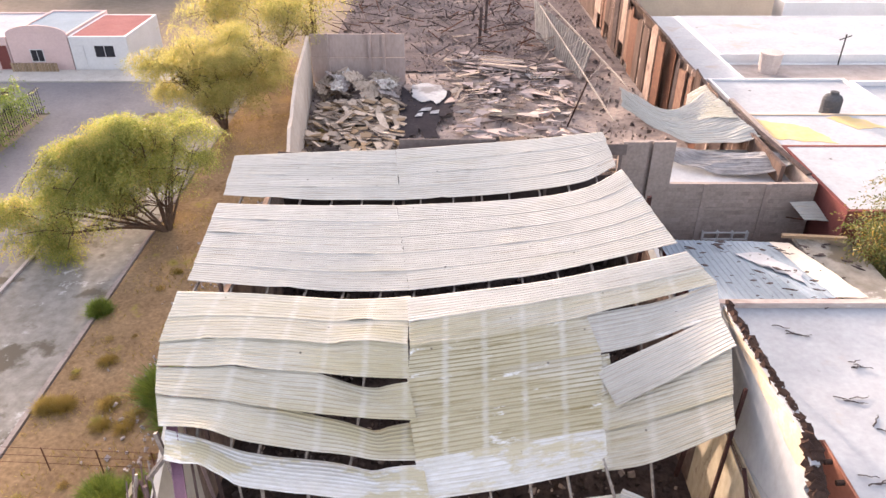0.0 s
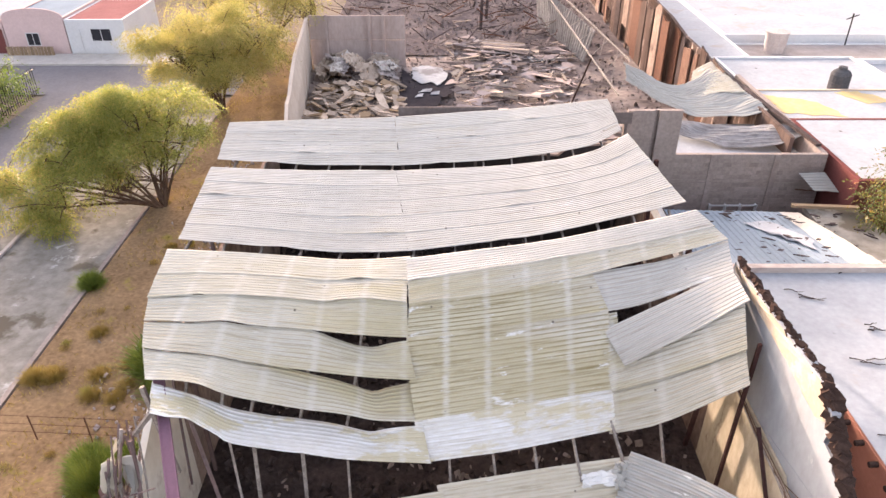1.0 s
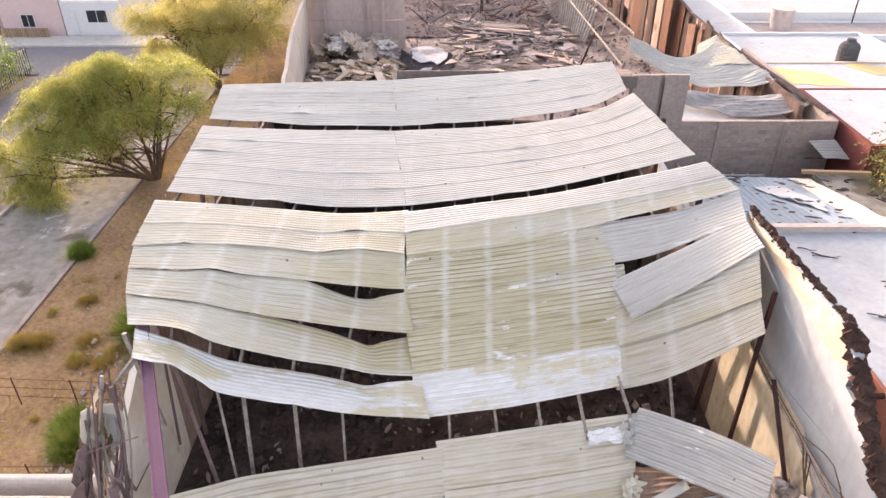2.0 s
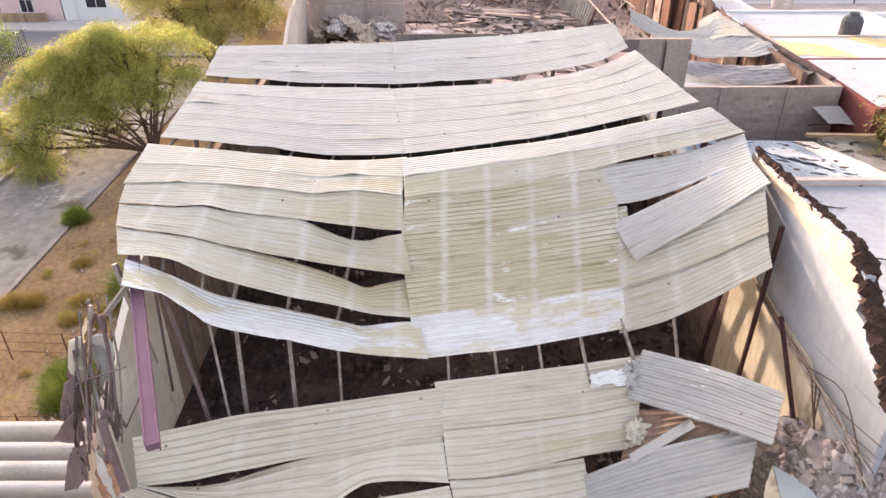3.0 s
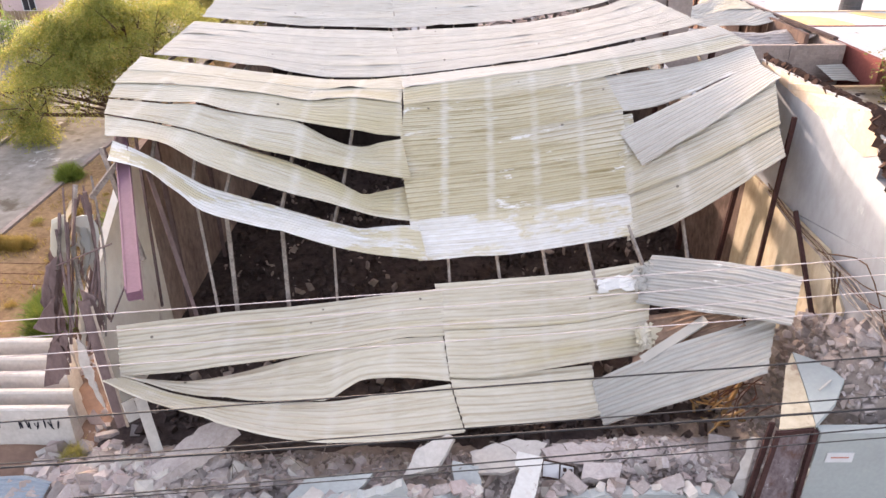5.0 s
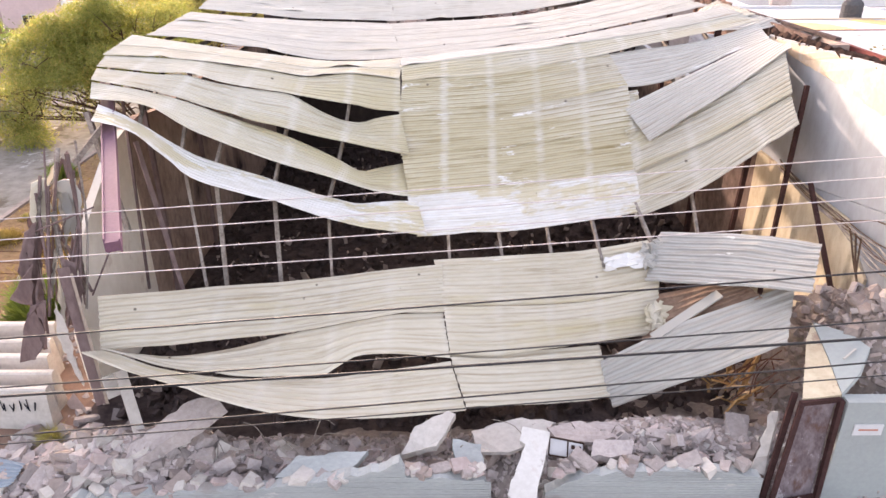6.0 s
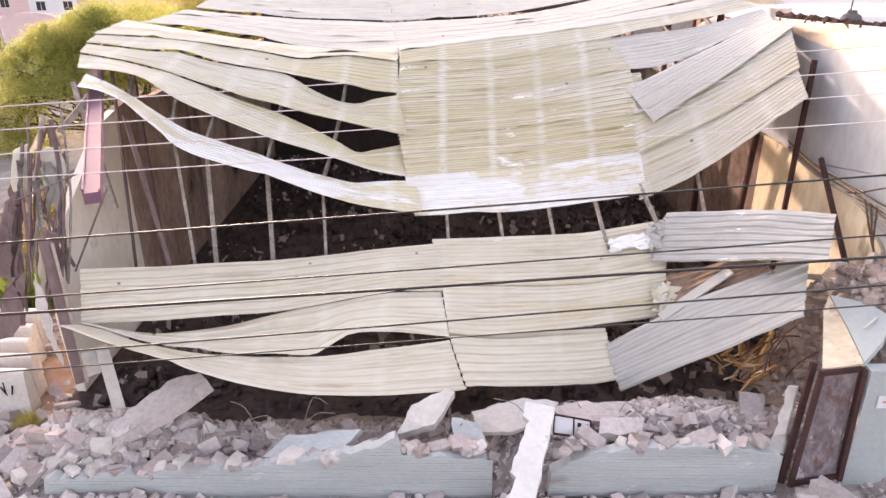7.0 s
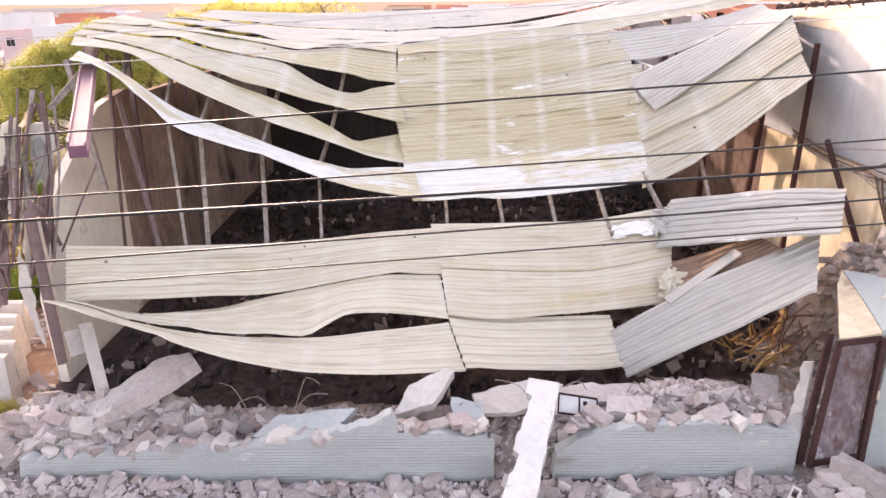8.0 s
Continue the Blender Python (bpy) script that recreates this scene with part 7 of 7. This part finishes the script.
# broken flat boards and sheet scraps drifted over the middle of the yard
flats = thing("yard_boards", "broken grey boards and flat scraps lying in drifts across the yard", "boards")
fr = random.Random(44)
for k in range(240):
    if k < 180:
        x, y = fr.uniform(0.4, 10.5), fr.choice((44, 49, 53, 56, 59)) + fr.gauss(0, 1.3)
    else:
        x, y = fr.uniform(9.6, 14.5), fr.uniform(31, 41)
    l, w = fr.uniform(0.3, 1.1), fr.uniform(0.15, 0.5)
    bm = bmesh.new()
    plate(bm, [pose(x, y, 0.2 + 0.3 * fr.random(), fr.uniform(-8, 8), fr.uniform(-8, 8), fr.gauss(-15, 30)) @ Vector(q) for q in ((-l, -w, 0), (l * fr.uniform(0.6, 1), -w * fr.uniform(0.3, 1), 0), (l * fr.uniform(0.3, 1), w, 0), (-l * fr.uniform(0.4, 1), w * fr.uniform(0.4, 1), 0))], (0, 0, 0.035))
    part("board", bm, fr.choice((ASHBOARD, BOARD, TAUPE, TAUPE, CONCRETE)), flats)


def in_yard(rr):
    x, y = rr.uniform(-9.8, 15), rr.uniform(29, 84)
    return Vector((x, y, 0.05 + 0.25 * max(0, noise.noise(Vector((x, y, 7)) * 0.3))))


scatter("yard_litter", 5200, in_yard, 0.17, ASH, "grey scraps of broken board littering the yard", "litter", 27, 0.15)
scatter("yard_debris", 1500, in_yard, 0.22, ASHBOARD, "ash-grey flakes and charred scraps over the yard", "debris", 23, 0.15)
bm = bmesh.new()
for y in (66, 69.5):
    bar(bm, (3.4 + (y - 66) * 0.2, y, 0), (3.5 + (y - 66) * 0.2, y, 3.4), 0.25, 0.25)


def along_wall(rr):
    return Vector((-8.6 - abs(rr.gauss(0, 1.4)), rr.uniform(18, 40), 0.0))


scatter("wall_foot_stones", 1500, along_wall, 0.09, CONCRETE, "grey stones and plaster crumbs along the foot of the wall", "stones", 29, 0.5)
solid("burnt_posts", bm, CHAR, "charred posts standing in the yard", "posts", "structure")

# ---------------------------------------------------------------- houses across the street
row = "houses across the street"
flat_house("red_roofed_house", -31.0, -26.2, 58.6, 66, 2.75, PLASTER, ROOFRED, "small white house with a red flat roof", windows=((-29.0, 1.05, 1.6, 0.95),), parapet=0.02, group=row)
flat_house("pink_house", -36.1, -31.1, 58.6, 67, 2.9, PINK, ZINC_BLUE, "pink house with a grey metal roof", windows=((-34.4, 0.7, 1.0, 0.95),), parapet=0.1, group=row)
flat_house("pink_house", -42.2, -36.2, 58.6, 67, 2.7, PINK, ROOFWHITE, "faded pink house with a pale roof", windows=((-40.4, 0.7, 1.0, 0.95),), parapet=0.1, group=row)
gable = thing("house_gable", "pink arched gable wall on the house front", "gable")
part("wall", plate(bmesh.new(), [(-36.1, 58.62, 2.9)] + [(-33.6 - 2.5 * math.cos(math.pi * k / 12), 58.62, 2.9 + 0.75 * math.sin(math.pi * k / 12)) for k in range(1, 12)] + [(-31.1, 58.62, 2.9)], (0, 0.18, 0)), PINK, gable)
for x, y, w, c in ((-30.75, 58.58, 0.85, PLASTER), (-37.2, 58.58, 0.9, MAROON)):
    d = thing("house_door", "plain closed house door", "door", "house doors")
    part("leaf", boxes(((x, y - 0.04, 0.03), (x + w, y, 2.0))), c, d)
garden = thing("garden_wall", "low brown slatted garden fence before the pink house", "fence")
for k in range(14):
    part("slat", boxes(((-36.0 + k * 0.28, 57.9, 0.03), (-35.78 + k * 0.28, 57.96, 0.75))), WOOD, garden)
hr = random.Random(77)
walls_far = (PINK, TAN, PLASTER, SALMON, PLASTER, CONCRETE_PALE)
for k in range(70):
    x = hr.uniform(-110, 90)
    y = hr.uniform(70, 220)
    if -13 < x < 17 and y < 95 or 14 < x < 52 and y < 80:
        continue
    w, dp, h = hr.uniform(7, 13), hr.uniform(7, 11), hr.uniform(2.8, 5.2)
    flat_house("far_house", x, x + w, y, y + dp, h, hr.choice(walls_far), hr.choice((ROOFWHITE, CONCRETE, ROOFRED, CONCRETE_PALE, ZINC_BLUE)), "distant flat-roofed house in the hazy town", windows=((x + 1, 1, 1.2, 1.1), (x + w - 2.5, 1, 1.2, 1.1)), parapet=0.2, group="far houses")

# ---------------------------------------------------------------- fences
def wire_fence(name, a, b, h, n, label, mesh_rows, post, rail=True):
    t = thing(name, label, "fence")
    a, b = Vector(a), Vector(b)
    for k in range(n + 1):
        p = a.lerp(b, k / n)
        part("post", tube(bmesh.new(), [p, p + Vector((0, 0, h))], 0.022), post, t)
    for z in mesh_rows:
        part("wire", tube(bmesh.new(), [a + Vector((0, 0, z)), b + Vector((0, 0, z))], 0.012, sides=4), post, t)
    return t


wire_fence("verge_fence", (-14.9, 16.1, 0), (-7.6, 15.7, 0), 1.1, 4, "sagging wire fence crossing the dry verge", (0.35, 0.7, 1.05), RUST)
wire_fence("verge_fence", (-14.9, 13.2, 0), (-7.9, 13.2, 0), 0.5, 4, "low wire fence near the barriers", (0.4,), RUST)
iron = thing("iron_fence", "black iron bar fence along the side road", "fence")
for k in range(70):
    y = 30 + k * 0.27
    part("bar", boxes(((-29.0, y, 0), (-28.96, y + 0.03, 1.9))), BLACK, iron)
for z in (0.3, 1.7):
    part("rail", boxes(((-29.02, 30, z), (-28.94, 49, z + 0.05))), BLACK, iron)

# ---------------------------------------------------------------- trees and plants
def tree(name, base, limbs, crown, leaves, seed, material, label, droop=0.9, leaf=0.16, trunk=0.16):
    """A trunk with bent limbs and a crown of hanging sprays of leaflets."""
    rr = random.Random(seed)
    t = thing(name, label, "tree", at=base)
    tips = []
    wood = bmesh.new()
    for k in range(limbs):
        ang = 2 * math.pi * k / limbs + rr.uniform(-0.3, 0.3)
        cx, cy, cz = rr.choice(crown)[0]
        end = Vector((cx * rr.uniform(0.7, 1.15), cy * rr.uniform(0.7, 1.15), cz * rr.uniform(0.8, 1.1)))
        midp = Vector((end.x * 0.35 + 0.3 * math.cos(ang), end.y * 0.35 + 0.3 * math.sin(ang), end.z * rr.uniform(0.35, 0.55)))
        pts = [along([(0.12 * math.cos(ang), 0.12 * math.sin(ang), -0.1), midp, end], f / 7) for f in range(8)]
        tube(wood, pts, trunk * rr.uniform(0.7, 1.1), 0.03, 6)
        for j in range(9):
            s = pts[rr.randint(2, 7)]
            e = s + Vector((rr.gauss(0, 1.0), rr.gauss(0, 1.0), rr.uniform(-0.1, 1.0)))
            tube(wood, [along([s, s.lerp(e, 0.5) + Vector((0, 0, 0.2)), e], f / 4) for f in range(5)], 0.04, 0.012, 4)
            tips.append(e)
    co, fa = [], []
    clumps = []
    for (cx, cy, cz), rad, share in crown:
        for k in range(max(4, int(rad * rad * 4.2 * share))):
            d = Vector((rr.gauss(0, 1), rr.gauss(0, 1), rr.gauss(0.25, 0.9))).normalized()
            q = Vector((cx, cy, cz)) + Vector((d.x, d.y, d.z * 0.8)) * rad * rr.uniform(0.5, 1.12)
            clumps.append((q, rr.uniform(0.30, 0.85) * rad / 2.3))
            if k % 2 == 0 and tips:
                s = min(tips, key=lambda e: (e - q).length)
                tube(wood, [along([s, s.lerp(q, 0.5) + Vector((0, 0, 0.15)), q], f / 4) for f in range(5)], 0.032, 0.01, 4)
    part("trunk", wood, BARK, t)
    total = sum(c[1] ** 2 for c in clumps)
    for q0, rad in clumps:
        for k in range(int(leaves * 0.42 * rad ** 2 / total / 12)):
            d = Vector((rr.gauss(0, 1), rr.gauss(0, 1), rr.gauss(0.3, 0.8))).normalized()
            q = q0 + Vector((d.x, d.y, d.z * 0.7)) * rad * rr.uniform(0.15, 1.1)
            hang = Vector((d.x * 0.55 + rr.gauss(0, 0.25), d.y * 0.55 + rr.gauss(0, 0.25), -droop * rr.uniform(0.25, 1.0))).normalized()
            for j in range(12):
                p = q + hang * (j * leaf * 0.62) + Vector((0, 0, -0.016 * j * j * leaf))
                s = Vector((rr.gauss(0, 1), rr.gauss(0, 1), rr.gauss(0, 0.5))).normalized()
                u = (hang * 0.7 + Vector((rr.gauss(0, 0.5), rr.gauss(0, 0.5), rr.gauss(0, 0.4)))).normalized()
                sz = leaf * rr.uniform(0.6, 1.25)
                b = len(co)
                co += [tuple(p), tuple(p + u * sz * 0.5 + s * sz * 0.2), tuple(p + u * sz), tuple(p + u * sz * 0.5 - s * sz * 0.2)]
                fa.append((b, b + 1, b + 2, b + 3))
    me = bpy.data.meshes.new("crown")
    me.from_pydata(co, [], fa)
    me.materials.append(material)
    ob = new("crown", me)
    ob.parent = t
    return t


tree("pepper_tree", (-14.4, 31.8, 0), 15, [((-1.0, 1.0, 4.4), 2.3, 1), ((0.8, 1.5, 4.6), 1.8, 1), ((-3.6, 0.2, 3.1), 2.2, 1.1), ((-5.6, -1.2, 1.8), 1.8, 1), ((-3.0, -1.5, 2.4), 1.7, 0.9), ((1.5, 0.6, 3.7), 1.4, 0.8), ((-6.4, 0.4, 1.6), 1.4, 0.8), ((-2.6, 2.2, 4.1), 2.0, 0.9), ((-5.0, -2.6, 1.1), 1.5, 0.9), ((-2.2, 0.2, 5.0), 1.4, 0.7)], 420000, 1, LEAF, "yellow-green pepper tree with drooping sprays on the verge", leaf=0.12, droop=0.7, trunk=0.085)
tree("pepper_tree", (-15.0, 45.6, 0), 12, [((0.0, 0.5, 4.8), 2.6, 1), ((2.8, 0.8, 4.2), 2.0, 1), ((-3.0, 0.3, 3.9), 2.3, 1), ((0.6, -0.6, 3.4), 2.0, 1), ((2.4, 2.2, 3.0), 1.6, 0.8)], 260000, 2, LEAF_GOLD, "golden yellow-green tree behind the verge", leaf=0.135, droop=0.7, trunk=0.085)
tree("pepper_tree", (-14.4, 56.0, 0), 7, [((0.0, 0.0, 5.8), 2.8, 1), ((2.6, 0.4, 4.8), 2.2, 1), ((-3.4, 1.0, 5.4), 2.4, 1), ((-5.5, 1.5, 4.4), 2.0, 0.8)], 85000, 3, LEAF_GOLD, "tall golden tree beside the yard wall", leaf=0.165)
tree("pepper_tree", (-12.0, 66.0, 0), 6, [((0.0, 0.0, 6.0), 3.0, 1), ((-3.5, 0.4, 5.0), 2.6, 1)], 30000, 4, LEAF_GOLD, "golden tree further along the street", leaf=0.26)
tree("street_tree", (-31.0, 43.5, 0), 6, [((0.0, 1.0, 3.2), 2.0, 1), ((1.6, 2.4, 2.4), 1.5, 1), ((1.2, -1.8, 2.2), 1.7, 1), ((2.0, -3.6, 1.2), 1.2, 0.7)], 30000, 5, LEAF_GREEN, "dense green tree behind the iron fence", leaf=0.2)
tree("courtyard_tree", (19.5, 24.4, 0), 6, [((-0.9, 0.0, 3.2), 1.4, 1), ((-1.3, 0.0, 5.0), 1.3, 0.8), ((-0.9, 0.2, 6.6), 1.2, 0.5), ((-0.7, 0.3, 7.8), 1.0, 0.25), ((0.3, 0.2, 4.4), 1.5, 1), ((0.2, -0.8, 2.2), 1.5, 1), ((-1.2, -0.8, 2.2), 1.2, 1)], 60000, 6, LEAF_COURT, "small green and orange tree in the courtyard", droop=0.4, leaf=0.17)


def tuft(name, x, y, h, r, n, material, label, seed, group=""):
    """A clump of thin upright blades."""
    rr = random.Random(seed)
    co, fa = [], []
    for k in range(n * 5):
        a, q = rr.uniform(0, 6.28), r * math.sqrt(rr.random()) * rr.uniform(0.6, 1.4)
        p = Vector((x + q * math.cos(a) * 0.7, y + q * math.sin(a) * 0.7, -0.05))
        tip = p + Vector((math.cos(a) * q * 0.2 + rr.gauss(0, 0.24 * h), math.sin(a) * q * 0.2 + rr.gauss(0, 0.24 * h), h * rr.uniform(0.2, 1.0) * (1.0 - 0.55 * min(1.0, q / r) ** 2)))
        s = Vector((-math.sin(a * 3), math.cos(a * 3), 0)) * h * 0.009
        m = p.lerp(tip, 0.6) + Vector((0, 0, 0.05 * h))
        b = len(co)
        co += [tuple(p - s), tuple(p + s), tuple(m + s), tuple(tip), tuple(m - s)]
        fa += [(b, b + 1, b + 2, b + 4), (b + 4, b + 2, b + 3)]
    me = bpy.data.meshes.new(name)
    me.from_pydata(co, [], fa)
    me.materials.append(material)
    return tagged(new(name, me), label, "shrub", group)


tuft("green_shrub", -15.0, 24.7, 0.85, 0.5, 600, LEAF_GREEN, "dark green bushy shrub on the kerb", 1)
tuft("green_shrub", -10.3, 19.6, 1.6, 0.9, 900, LEAF_GREEN, "bright green shrub growing beside the ruin", 2)
tuft("green_shrub", -9.6, 18.4, 1.2, 0.8, 600, LEAF_GREEN, "green shrub growing beside the ruin", 3)
for k, (x, y) in enumerate(((-10.9, 14.9), (-10.3, 14.6), (-9.7, 14.9), (-10.6, 14.2))):
    tuft("green_grass_clump", x, y, 1.0, 0.6, 700, LEAF_GREEN, "fresh green grass clump by the wire fence", 10 + k, "green clumps")
for k, (x, y, h) in enumerate(((-14.6, 18.9, 0.8), (-14.0, 19.0, 0.7), (-12.4, 19.1, 0.45), (-11.4, 19.6, 0.5), (-11.1, 18.5, 0.5), (-12.2, 18.0, 0.4), (-13.4, 21.5, 0.4), (-11.3, 17.9, 0.5))):
    tuft("straw_clump", x, y, h * 0.7, 0.5, 400, STRAW, "straw-yellow dry grass clump on the verge", 30 + k, "straw clumps")
sr = random.Random(88)
for k in range(26):
    tuft("small_straw_clump", sr.uniform(-14.6, -9.2), sr.uniform(14.5, 34), sr.uniform(0.2, 0.4), sr.uniform(0.15, 0.35), 90, sr.choice((STRAW, STRAW, LEAF_GOLD)), "small dry yellow grass clump on the verge", 300 + k, "small straw clumps")
tuft("weed", -12.9, 13.0, 0.5, 0.5, 300, LEAF_GREEN, "low green weed near the barriers", 51)
tuft("weed", -7.8, 9.4, 0.45, 0.3, 220, LEAF_GOLD, "olive weed at the end of the barriers", 52)
rr = random.Random(61)
co, fa = [], []
for k in range(9000):
    x, y = rr.uniform(-14.9, -8.2), rr.uniform(12, 50)
    if noise.noise(Vector((x, y, 0)) * 0.5) < -0.05:
        continue
    h = rr.uniform(0.06, 0.2)
    a = rr.uniform(0, 6.28)
    s = Vector((math.cos(a), math.sin(a), 0)) * 0.02
    p = Vector((x, y, -0.03))
    tip = p + Vector((rr.gauss(0, 0.08), rr.gauss(0, 0.08), h))
    b = len(co)
    co += [tuple(p - s), tuple(p + s), tuple(tip)]
    fa.append((b, b + 1, b + 2))
me = bpy.data.meshes.new("dry_grass")
me.from_pydata(co, [], fa)
me.materials.append(STRAW)
tagged(new("dry_grass", me), "short straw-coloured dry grass over the verge", "grass", kind="stuff")


def on_verge(rr):
    x, y = rr.uniform(-12.5, -7.6), rr.uniform(12, 38)
    if rr.random() > ((x + 12.5) / 4.9) ** 1.5:
        return None
    return Vector((x, y, 0.03))


scatter("verge_gravel", 4200, on_verge, 0.13, GRIT, "small pale stones and rubbish beside the hall wall", "gravel", 24)
